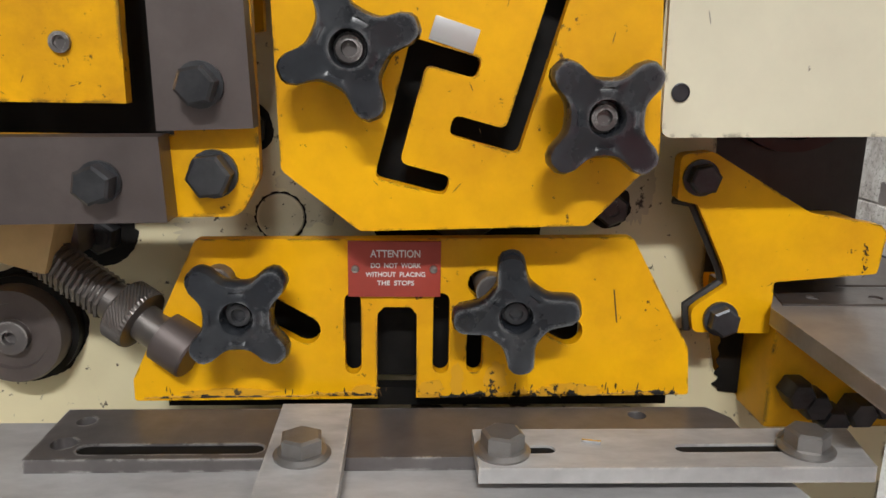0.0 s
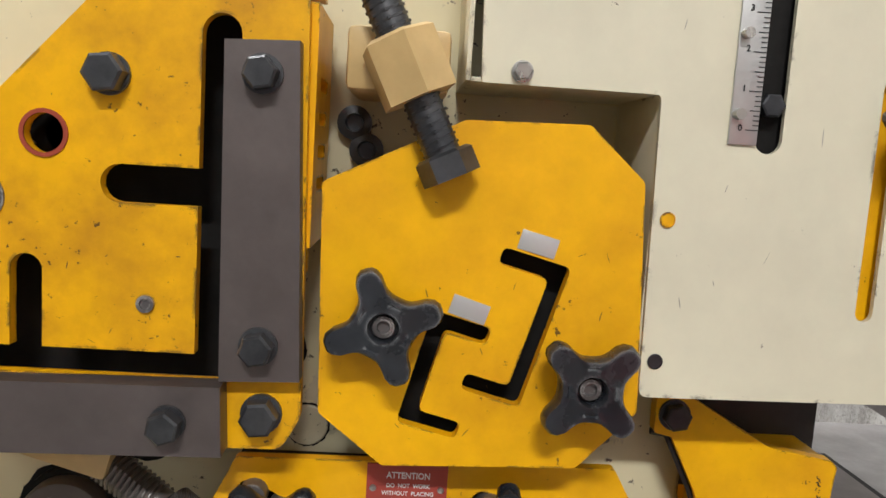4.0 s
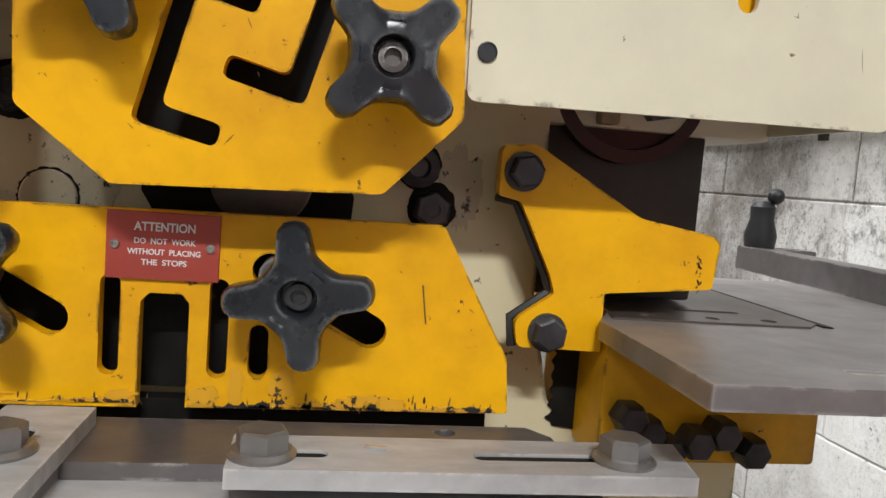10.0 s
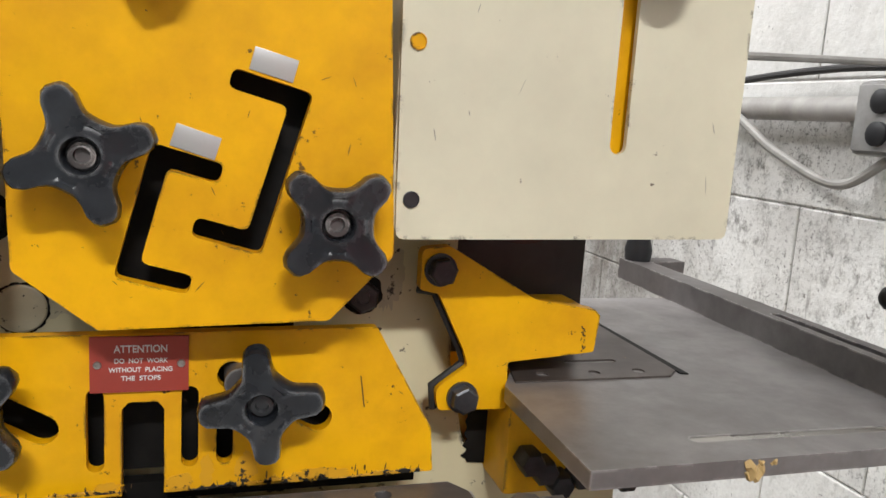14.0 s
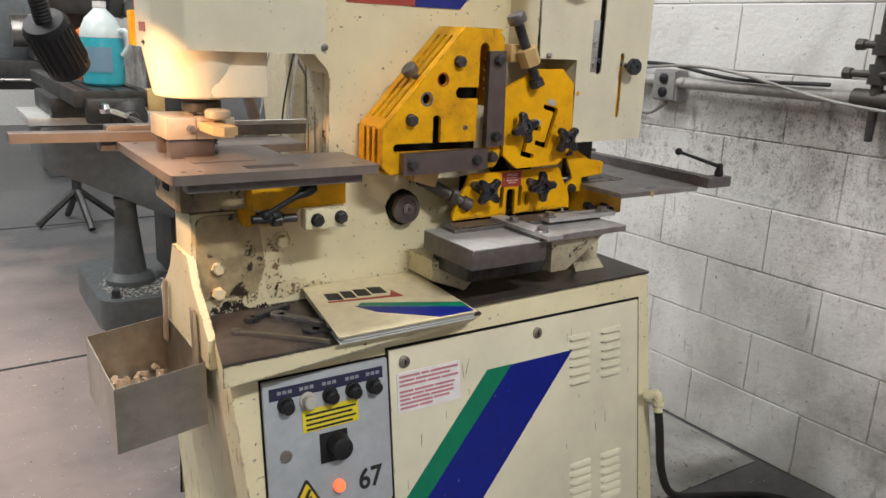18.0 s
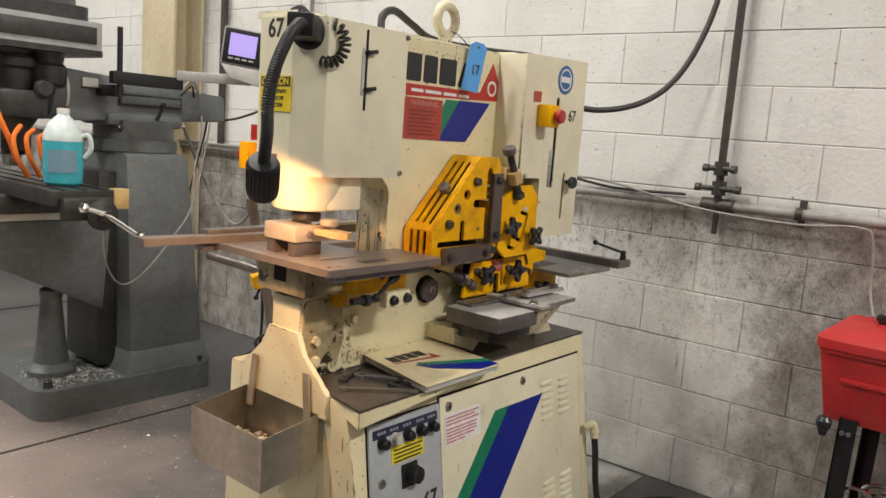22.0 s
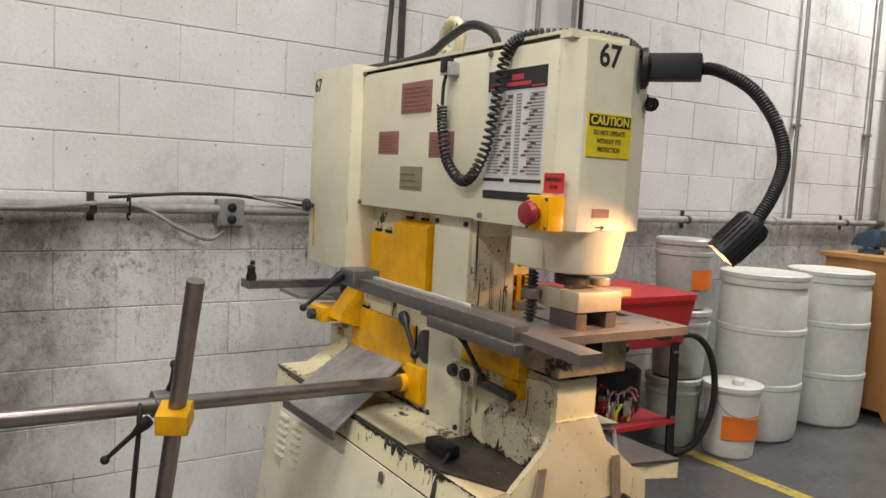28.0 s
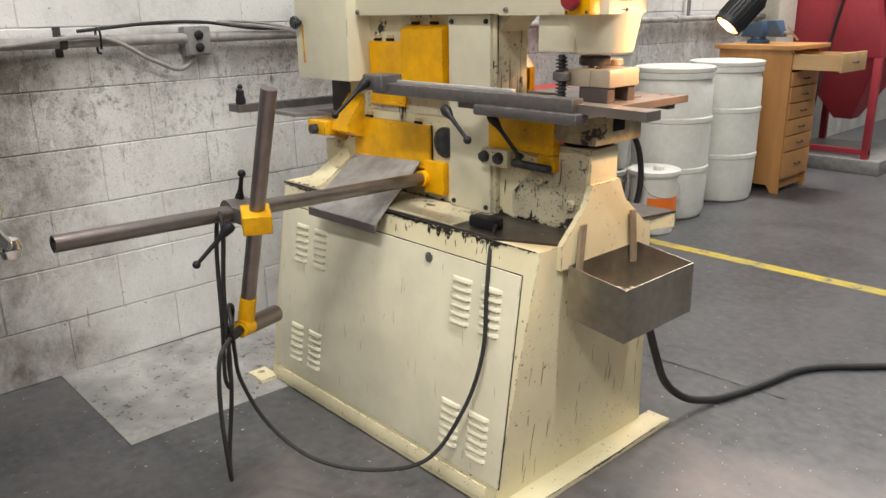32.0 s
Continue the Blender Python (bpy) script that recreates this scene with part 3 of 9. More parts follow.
def crack(name, pts, width, label):
    """A ragged thin crack in the floor along the points."""
    bm = bmesh.new()
    prev = None
    for p, q in zip(pts, pts[1:]):
        p, q = Vector(p), Vector(q)
        n = max(4, int((q - p).length / 0.025))
        side = Vector((-(q - p).y, (q - p).x)).normalized()
        for i in range(n + 1):
            c = p.lerp(q, i / n) + side * rc.uniform(-0.003, 0.003)
            w = width * rc.uniform(0.4, 1.3)
            row = [bm.verts.new((*(c + side * w), 0.0016)), bm.verts.new((*(c - side * w), 0.0016))]
            if prev:
                bm.faces.new((prev[0], prev[1], row[1], row[0]))
            prev = row
    return solid(name, bm, JOINT, label, "floor crack", kind="structure", smooth=None)


crack("floor_crack", [(-0.95, -0.165), (-0.587, -0.148), (-0.039, -0.106), (0.435, -0.125), (0.80, -0.10), (0.93, -0.09)], 0.0022, "thin ragged crack across the concrete floor")
scuffs = bmesh.new()
for i in range(9):
    x, y = -0.06 + rc.uniform(-0.05, 0.06), -0.24 + 0.012 * i
    box(x - rc.uniform(0.03, 0.07), x + rc.uniform(0.03, 0.07), y, y + 0.0022, 0.0008, 0.0014, bm=scuffs)
solid("floor_scuffs", moved(scuffs, Matrix.Translation((-0.06, -0.24, 0)) @ Matrix.Rotation(radians(-38), 4, "Z") @ Matrix.Translation((0.06, 0.24, 0))), plain("pale_scuff", (0.30, 0.30, 0.30), 0.6), "pale scrape marks on the floor", "floor marking", kind="structure", smooth=None)


def swarf(count, spots):
    """Small bright flakes of swarf lying about on the floor, as one mesh."""
    bm = bmesh.new()
    for _ in range(count):
        cx, cy, sx, sy = rc.choice(spots)
        x, y, a = rc.gauss(cx, sx), rc.gauss(cy, sy), rc.uniform(0, 6.3)
        ln, w = rc.uniform(0.0015, 0.005), rc.uniform(0.0008, 0.002)
        d, n = Vector((math.cos(a), math.sin(a), 0)), Vector((-math.sin(a), math.cos(a), 0))
        c = Vector((x, y, 0.0005))
        lo = [bm.verts.new(c + d * s * ln + n * t * w) for s, t in ((-1, -1), (1, -0.6), (1, 1), (-0.6, 1))]
        top = bm.verts.new(c + Vector((0, 0, rc.uniform(0.0012, 0.0035))))
        for k in range(4):
            bm.faces.new((lo[k], lo[(k + 1) % 4], top))
    return solid("swarf", bm, plain("bright_swarf", (0.62, 0.60, 0.57), 0.35, 0.3), "small bright steel chips scattered on the floor", "swarf", kind="stuff", smooth=None)


swarf(230, ((-1.2, 0.7, 0.45, 0.5), (-0.9, 2.0, 0.5, 0.4), (-0.5, 2.3, 0.3, 0.25), (0.5, 0.1, 0.2, 0.2), (-0.4, 0.0, 0.5, 0.12)))


# ---- the ironworker ----
iron = thing("ironworker", "cream hydraulic ironworker with yellow guards, oily and chipped", "machine", (-0.18, 0.63, 0))
STENCIL = plain("black_stencil_paint", (0.02, 0.02, 0.02), 0.6)
WHITE_PRINT = plain("white_print", (0.75, 0.74, 0.72), 0.6)
RED_PLATE = shader("faded_red_plate", (0.40, 0.055, 0.035), 0.5, dirt=(0.24, 0.05, 0.04), dirt_amt=0.6, dirt_scale=20)
PANEL_GREY = shader("grey_panel_paint", (0.42, 0.45, 0.48), 0.4, bump=0.04, dirt=(0.26, 0.27, 0.27), dirt_amt=0.5, dirt_scale=6)

# base
f = lambda z: 0.294 + 0.143 * z
k = lambda z: 0.966 - 0.143 * z
e = lambda z: -0.69 - 0.085 * z
base = part("base_cabinet", hexa([(e(0.0), f(0), 0.0), (0.412, f(0), 0.0), (0.412, k(0), 0.0), (e(0.0), k(0), 0.0),
                                  (e(0.7), f(0.7), 0.70), (0.392, f(0.7), 0.70), (0.392, k(0.7), 0.70), (e(0.7), k(0.7), 0.70)], 0.012), CREAM, iron,
            "cream painted steel base, chipped along its edges")
part("end_flange", box(-0.762, -0.685, 0.240, 1.006, 0, 0.018, 0.003), CREAM, base)
for x0, y0 in ((0.40, 0.235), (0.40, 0.955)):
    part("foot", plate([(x0 - 0.02, y0), (x0 + 0.075, y0), (x0 + 0.075, y0 + 0.07), (x0 - 0.02, y0 + 0.07)], 0, 0.014, [disc(x0 + 0.045, y0 + 0.035, 0.012, 12)], "z"), CREAM, base)
part("plinth", lean_front(box(-0.655, 0.375, -0.006, 0, 0.02, 0.058, 0.002)), CREAM, base)
part("plinth", lean_back(box(-0.66, 0.37, 0, 0.006, 0.02, 0.058, 0.002)), CREAM, base)


def slat_bm(w=0.075, h=0.011, d=0.008):
    """One pressed louvre: a half-round lip, open below."""
    b = bmesh.new()
    n = 8
    rows = []
    for y, z in ((0, h / 2), (-d * 0.6, h * 0.3), (-d, -h * 0.25), (-d, -h / 2)):
        row = []
        for i in range(n + 1):
            u = -1 + 2 * i / n
            k_ = math.sqrt(max(0.0, 1 - abs(u) ** 6))
            row.append(b.verts.new((u * w / 2, y * k_, z)))
        rows.append(row)
    for r0, r1 in zip(rows, rows[1:]):
        for i in range(n):
            b.faces.new((r0[i], r0[i + 1], r1[i + 1], r1[i]))
    return b


def louvres(parent, columns, z_top, rows, dz, lean, flip=False):
    for x in columns:
        for i in range(rows):
            z = z_top - i * dz
            b = slat_bm()
            if flip:
                bmesh.ops.scale(b, vec=(1, -1, 1), verts=b.verts)
            bmesh.ops.translate(b, vec=(x, 0, z), verts=b.verts)
            part("louvre", lean(b), CREAM_CLEAN, parent)
            # dark strip below each slat draws in the shade of its opening
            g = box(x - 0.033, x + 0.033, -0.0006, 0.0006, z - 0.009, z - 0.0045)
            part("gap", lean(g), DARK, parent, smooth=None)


door = part("front_door", lean_front(box(-0.404, 0.346, -0.005, 0, 0.076, 0.638, 0.002)), CREAM_CLEAN, iron, "cream hinged front door with green and blue stripes")
part("door_gap", lean_front(box(-0.410, 0.352, -0.0012, 0, 0.070, 0.644)), DARK, base, smooth=None)
low = part("lower_panel", lean_front(box(-0.672, -0.4055, -0.005, 0, 0.076, 0.305, 0.002)), CREAM_CLEAN, iron)
out5 = lambda b: lean_front(b, 0.005)
louvres(door, (0.138, 0.245), 0.577, 6, 0.0225, out5)
louvres(door, (0.138, 0.245), 0.246, 6, 0.0225, out5)
louvres(low, (-0.59, -0.48), 0.238, 6, 0.0225, out5)
GREEN = shader("green_stripe", (0.002, 0.19, 0.10), 0.4, spots=(0.55, 0.5, 0.36), spot_scale=60, spot_at=0.72, chips=(0.55, 0.5, 0.36), chip_scale=30, chip_at=0.74)
BLUE = shader("blue_stripe", (0.003, 0.013, 0.22), 0.4, spots=(0.6, 0.56, 0.42), spot_scale=60, spot_at=0.71, chips=(0.6, 0.56, 0.42), chip_scale=25, chip_at=0.72)
part("green_stripe", lean_front(plate([(-0.149, 0.547), (-0.078, 0.547), (-0.372, 0.237), (-0.403, 0.233), (-0.403, 0.275)], -0.0064, -0.0052)), GREEN, door)
part("blue_stripe", lean_front(plate([(-0.078, 0.546), (0.112, 0.546), (-0.225, 0.186), (-0.403, 0.194), (-0.403, 0.206), (-0.372, 0.237)], -0.0064, -0.0052)), BLUE, door)
for x, z in ((0.001, 0.609), (-0.368, 0.609)):
    part("door_lock", lean_front(moved(lathe([(0.013, 0), (0.013, 0.004), (0.008, 0.006), (0, 0.006)], (0, 0, 0), (0, -1, 0), 18), Matrix.Translation((x, -0.005, z)))), STEEL_BRIGHT, door)
    part("key_slot", lean_front(box(x - 0.0015, x + 0.0015, -0.0125, -0.0105, z - 0.005, z + 0.005)), BLACK, door)
stk = part("instruction_plate", lean_front(box(-0.388, -0.225, -0.0066, -0.005, 0.497, 0.585)), shader("pale_pink_plate", (0.80, 0.77, 0.77), 0.5, dirt=(0.7, 0.6, 0.6), dirt_amt=0.4, dirt_scale=20), door)
REDP = plain("red_print", (0.50, 0.22, 0.24), 0.6)
for z, words in ((0.576, (14, 5, 20)), (0.5665, (10, 24)), (0.557, (18, 9, 12)), (0.543, (9, 13, 14)), (0.534, (16, 20)), (0.525, (7, 12, 16)), (0.516, (22, 11)), (0.507, (12, 9))):
    x0 = -0.382
    for n_w in words:
        x1 = min(-0.231, x0 + n_w * 0.0037)
        part("printed_line", lean_front(box(x0, x1, -0.0073, -0.0065, z - 0.0024, z + 0.0024)), REDP, stk)
        x0 = x1 + 0.004

# control panel
GREY_MARK = plain("grey_panel_mark", (0.28, 0.29, 0.33), 0.6)
part("panel_gap", lean_front(box(-0.688, -0.407, -0.0015, 0, 0.316, 0.630)), DARK, base, smooth=None)
pan = part("control_panel", lean_front(box(-0.684, -0.411, -0.010, 0, 0.320, 0.626, 0.003)), PANEL_GREY, iron, "grey control panel with knobs, indicator lights and warning signs")
part("dark_strip", lean_front(box(-0.672, -0.424, -0.0112, -0.010, 0.588, 0.612)), plain("navy_strip", (0.02, 0.022, 0.06), 0.5), pan)
for i, x in enumerate((-0.640, -0.594, -0.545, -0.494, -0.447)):
    m_ = BLACK if i != 1 else plain("clear_lens", (0.5, 0.48, 0.42), 0.2)
    part("rotary_switch" if i != 1 else "indicator_lamp", lean_front(moved(lathe([(0.017, 0), (0.017, 0.004), (0.013, 0.005), (0.013, 0.020), (0.010, 0.023), (0, 0.023)], (0, 0, 0), (0, -1, 0), 20),
         Matrix.Translation((x, -0.010, 0.576)))), m_, pan)
    bars([(-0.016 + 0.011 * j, 0, -0.008 + 0.011 * j, 0.007) for j in range(3)], (x, f(0.598) - 0.0114, 0.598), (1, 0, 0), (0, 0.143, 1), GREY_MARK, pan)
yl = part("yellow_notice", lean_front(box(-0.607, -0.484, -0.0115, -0.010, 0.510, 0.556)), plain("yellow_notice_paint", (0.75, 0.62, 0.03), 0.5), pan)
for j in range(4):
    part("printed_line", lean_front(box(-0.600, -0.49 - 0.008 * (j % 2), -0.0122, -0.0114, 0.545 - 0.010 * j - 0.002, 0.545 - 0.010 * j + 0.002)), STENCIL, yl)
part("isolator_plate", lean_front(box(-0.573, -0.512, -0.013, -0.010, 0.438, 0.500, 0.001)), BLACK, pan)
part("isolator_switch", lean_front(moved(lathe([(0.026, 0), (0.024, 0.012), (0.022, 0.026), (0.018, 0.028), (0, 0.028)], (0, 0, 0), (0, -1, 0), 24), Matrix.Translation((-0.535, -0.013, 0.472)))), BLACK, pan)
part("panel_lock", lean_front(moved(lathe([(0.012, 0), (0.012, 0.004), (0, 0.006)], (0, 0, 0), (0, -1, 0), 16), Matrix.Translation((-0.646, -0.010, 0.473)))), STEEL_BRIGHT, pan)
tri_ = part("hazard_sign", lean_front(plate(round_poly([(-0.650, 0.345), (-0.567, 0.345), (-0.607, 0.418)], 0.006), -0.0115, -0.0100)), STENCIL, pan, "yellow triangular electric hazard sign")
part("hazard_face", lean_front(plate(round_poly([(-0.641, 0.350), (-0.576, 0.350), (-0.607, 0.408)], 0.004), -0.0125, -0.0116)), plain("hazard_yellow", (0.8, 0.58, 0.02), 0.5), tri_)
part("flash", lean_front(plate([(-0.604, 0.394), (-0.617, 0.372), (-0.609, 0.373), (-0.614, 0.354), (-0.597, 0.379), (-0.606, 0.377), (-0.598, 0.392)], -0.0134, -0.0126)), STENCIL, tri_)
part("red_light", lean_front(moved(lathe([(0.013, 0), (0.013, 0.006), (0.010, 0.012), (0, 0.014)], (0, 0, 0), (0, -1, 0), 18), Matrix.Translation((-0.537, -0.010, 0.383)))),
     plain("lit_red_lens", (0.9, 0.16, 0.06), 0.3, glow=1.2), pan, "lit red indicator light")
writing("67", 0.062, (-0.464, f(0.375) - 0.0108, 0.378), (90 - 8.1, 0, 0), STENCIL, pan, "stencilled_number", width=0.055)

# back doors
bdoor = part("back_door", lean_back(box(-0.702, 0.372, 0, 0.005, 0.072, 0.632, 0.002)), CREAM_CLEAN, iron, "cream back panel with louvres, smudged")
part("door_gap", lean_back(box(-0.7045, 0.3745, 0, 0.0012, 0.0695, 0.6345)), DARK, base, smooth=None)
outb = lambda b: lean_back(b, 0.005)
for zt in (0.578, 0.238):
    louvres(bdoor, (0.255, 0.150), zt, 6, 0.0225, outb, True)
    louvres(bdoor, (-0.505, -0.612), zt, 6, 0.0225, outb, True)
part("door_lock", lean_back(moved(lathe([(0.014, 0), (0.014, 0.004), (0, 0.006)], (0, 0, 0), (0, 1, 0), 18), Matrix.Translation((-0.372, 0.005, 0.610)))), STEEL_BRIGHT, bdoor)

# tray on top of the base
part("tray", plate([(-0.775, 0.318), (-0.20, 0.335), (-0.20, 0.385), (0.392, 0.394), (0.392, 0.866), (-0.60, 0.866), (-0.745, 0.80), (-0.745, 0.46)], 0.700, 0.706, axis="z"),
     shader("oily_tray", (0.10, 0.085, 0.075), 0.35, 0.3, bump=0.15, dirt=(0.03, 0.022, 0.018), dirt_amt=0.8, dirt_scale=6, grain=0.2, chips=(0.5, 0.46, 0.34), chip_scale=13, chip_at=0.66), iron, "oily dark sheet top of the base")
part("tray_lip", hexa([(-0.775, 0.318, 0.66), (-0.20, 0.388, 0.66), (-0.20, 0.392, 0.66), (-0.745, 0.40, 0.66), (-0.775, 0.318, 0.70), (-0.20, 0.335, 0.70), (-0.20, 0.392, 0.70), (-0.745, 0.40, 0.70)]), CREAM, iron)

# frame: lower jaw, column and head
frame_plate = part("frame", plate(round_poly([(-0.745, 0.70), (-0.745, 0.915), (-0.625, 0.915), (-0.605, 0.88), (-0.56, 0.88), (-0.53, 0.90), (-0.47, 0.95), (-0.448, 1.00), (-0.448, 1.20), (-0.50, 1.25), (-0.79, 1.25),
                                              (-0.79, 1.60), (-0.30, 1.62), (0.30, 1.63), (0.385, 1.60), (0.385, 1.10), (0.225, 1.06), (0.225, 0.93), (0.240, 0.86), (0.262, 0.836), (0.385, 0.830), (0.385, 0.70)],
                                             [0, 0.01, 0.01, 0.02, 0.02, 0.05, 0.03, 0.04, 0.04, 0.04, 0, 0.01, 0, 0, 0.02, 0, 0, 0, 0, 0, 0]), 0.583, 0.688, bevel=0.004), CREAM, iron, "cream painted thick steel C frame")
pill = part("end_pillar", hexa([(-0.752, 0.574, 0.70), (-0.60, 0.574, 0.70), (-0.60, 0.686, 0.70), (-0.752, 0.686, 0.70), (-0.752, 0.574, 0.922), (-0.64, 0.574, 0.922), (-0.64, 0.686, 0.922), (-0.752, 0.686, 0.922)], 0.006), CREAM, iron, "cream end pillar under the punch die")
part("end_web", plate([(0.574, 0.835), (0.686, 0.835), (0.715, 0.78), (0.80, 0.70), (0.80, 0.64), (0.45, 0.64), (0.45, 0.70), (0.545, 0.78)], -0.760, -0.744, axis="x", bevel=0.003), CREAM, iron)

# covers
head = part("punch_head_cover", plate(round_poly([(-0.803, 0.585), (-0.765, 0.502), (-0.49, 0.502), (-0.49, 0.583), (-0.49, 0.743), (-0.765, 0.743), (-0.803, 0.712)], 0.006, 3), 1.237, 1.612, axis="z", bevel=0.003), CREAM_CLEAN, iron, "cream sheet cover over the punch head")
part("back_cover", box(-0.76, 0.100, 0.688, 0.744, 1.240, 1.625, 0.004), CREAM_CLEAN, iron, "cream back cover with faded plates")
part("back_cover_lid", plate([(-0.79, 0.59), (0.1, 0.59), (0.1, 0.744), (-0.79, 0.744)], 1.612, 1.628, axis="z"), CREAM_CLEAN, iron)
shear = part("shear_cover", plate(round_poly([(0.030, 1.242), (0.145, 1.242), (0.149, 1.044), (0.386, 1.048), (0.386, 1.640), (0.016, 1.628)], [0.002, 0.004, 0.006, 0.006, 0.004, 0.004], 3), 0.475, 0.479,
            [slot((0.217, 1.218), (0.217, 1.50), 0.018), slot((0.295, 1.109), (0.295, 1.255), 0.012)], bevel=0.0012), CREAM_CLEAN, iron, "cream shear cover with slots and a steel scale")
for nm, x0, x1, z0, z1 in (("cover_side", 0.1465, 0.1495, 1.05, 1.243), ("cover_side", 0.3825, 0.386, 1.05, 1.638), ("cover_side", 0.0200, 0.0232, 1.243, 1.626), ("cover_step", 0.0232, 0.1465, 1.2425, 1.2455), ("cover_top", 0.0232, 0.3825, 1.6235, 1.6265)):
    part(nm, box(x0, x1, 0.4788, 0.588, z0, z1, 0.0006), CREAM_CLEAN, shear)
part("shear_cover_back", box(0.102, 0.386, 0.588, 0.780, 1.046, 1.642, 0.004), CREAM_CLEAN, iron)
# first liner is a dark sheet for the shade inside the tall slot
part("slot_liner", box(0.20, 0.235, 0.484, 0.487, 1.19, 1.52), DARK, shear)
part("slot_liner", box(0.28, 0.31, 0.484, 0.487, 1.09, 1.27), YELLOW, shear)


# ---- lamps ----
# out of view; the last is added to brighten north wall and far floor
for x, y, watts in ((-0.1, -3.7, 260), (-3.8, -3.7, 65), (-0.9, -7.2, 30), (-0.9, 1.2, 112), (-3.8, 1.2, 130), (-0.9, 4.4, 55), (-2.8, 4.2, 165), (-3.2, 7.6, 170)):
    area_lamp("strip_light", (x, y, 4.5), 1.25, 0.25, watts, (1.0, 0.975, 0.935))


# ---- front guards and tools ----
FRONT = (0, -1, 0)


def hexbolt(x, y, z, r, h, parent, mat=None, turn=0.3, washer=1.0, axis=FRONT, label=""):
    return bolt((x, y, z), axis, r, h, parent, mat or BOLT, washer, turn, "bolt", label)


def arm_radius(a):
    """Outline of a four-armed knob, 1 at the tip of an arm."""
    d = abs((a + math.pi / 4) % (math.pi / 2) - math.pi / 4)
    w = 0.215
    tip = (1 - w) * math.cos(d) + math.sqrt(max(0.0, w * w - ((1 - w) * math.sin(d)) ** 2))
    side = w / max(0.05, math.sin(d))
    r = tip if side * math.cos(d) > 1 - w else min(side, 1)
    return min(1.0, (r ** 4.5 + 0.535 ** 4.5) ** (1 / 4.5))


def star_knob(x, y, z, parent, size=0.037, turn=0.0, depth=0.017, stud=0.03, tilt=(0, 0)):
    """A four-armed clamping knob with a hollow hub; y is its front."""
    b = bmesh.new()
    n = 72
    rings = []
    for inset, d in ((0.004, depth), (0.0008, depth * 0.9), (0.0, depth * 0.6), (0.0005, depth * 0.30), (0.002, depth * 0.12), (0.0048, 0.002)):
        ring = []
        for i in range(n):
            a = 2 * math.pi * i / n
            r = size * arm_radius(a - turn) - inset
            ring.append(b.verts.new((r * math.cos(a), d, r * math.sin(a))))
        rings.append(ring)
    hub = [[b.verts.new((rr * size * math.cos(2 * math.pi * i / n), dd, rr * size * math.sin(2 * math.pi * i / n))) for i in range(n)]
           for rr, dd in ((0.40, 0.0032), (0.30, 0.002), (0.26, 0.0022), (0.235, 0.006), (0.22, 0.013))]
    for a, c in zip(rings + hub, (rings + hub)[1:]):
        for i in range(n):
            b.faces.new((a[i], a[(i + 1) % n], c[(i + 1) % n], c[i]))
    b.faces.new(rings[0])
    b.faces.new(hub[-1])
    m = Matrix.Translation((x, y, z)) @ Matrix.Rotation(radians(tilt[0]), 4, "X") @ Matrix.Rotation(radians(tilt[1]), 4, "Z")
    kn = part("star_knob", moved(b, m), KNOB, parent, "black four-armed clamping knob, scuffed", 40)
    part("insert", moved(lathe([(0.0068, 0), (0.0068, 0.004), (0.0042, 0.0045), (0.0038, 0.001), (0, 0.001)], (0, 0.0125, 0), (0, -1, 0), 16), m), STEEL if parent.name.startswith("hold") else BOLT, kn)
    part("stud", moved(cyl((0, depth, 0), (0, depth + stud, 0), 0.0085, n=14), m), STEEL, kn)
    part("collar", moved(cyl((0, depth - 0.001, 0), (0, depth + 0.008, 0), 0.0155, n=20), m), STEEL_BRIGHT, kn)
    return kn


# angle shear guard
guard_out = [(-0.184, 1.303), (-0.096, 1.303), (-0.078, 1.284), (-0.073, 1.020), (-0.085, 0.998), (-0.360, 0.994), (-0.380, 1.012), (-0.380, 1.092)]
def arc(cx, cz, r, a0, a1, n=10):
    return [(cx + r * math.cos(radians(a0 + (a1 - a0) * i / n)), cz + r * math.sin(radians(a0 + (a1 - a0) * i / n))) for i in range(n + 1)]


win = ([(-0.345, 1.042), (-0.118, 1.042)] + arc(-0.130, 1.260, 0.012, 0, 180) + [(-0.142, 1.177)] + arc(-0.190, 1.165, 0.012, 90, 270) + [(-0.142, 1.153), (-0.142, 1.059), (-0.237, 1.059)]
       + arc(-0.247, 1.108, 0.010, 0, 180) + [(-0.257, 1.059)] + arc(-0.345, 1.0505, 0.0085, 90, 260, 8))
guard = part("angle_guard", plate(round_poly(guard_out, [0.004, 0.004, 0.006, 0.016, 0.012, 0.006, 0.008, 0.008], 4), 0.471, 0.480,
                                  [win, disc(-0.236, 1.193, 0.0125, 20), disc(-0.275, 1.152, 0.0115, 20), disc(-0.173, 1.090, 0.0048, 14)], bevel=0.0012), YELLOW_SCUFFED, iron,
             "yellow slotted angle shear guard, chipped at its edges")
part("guard_back", plate([(-0.184, 1.303), (-0.096, 1.303), (-0.085, 1.284), (-0.085, 1.10), (-0.25, 1.06), (-0.25, 1.0), (-0.360, 0.998), (-0.380, 1.012), (-0.380, 1.092)], 0.566, 0.576), YELLOW, guard)
# dark sheet behind the window stands in for the shade inside the guard
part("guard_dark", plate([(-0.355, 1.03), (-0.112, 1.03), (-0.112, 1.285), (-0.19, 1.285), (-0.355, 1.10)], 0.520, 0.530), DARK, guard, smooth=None)


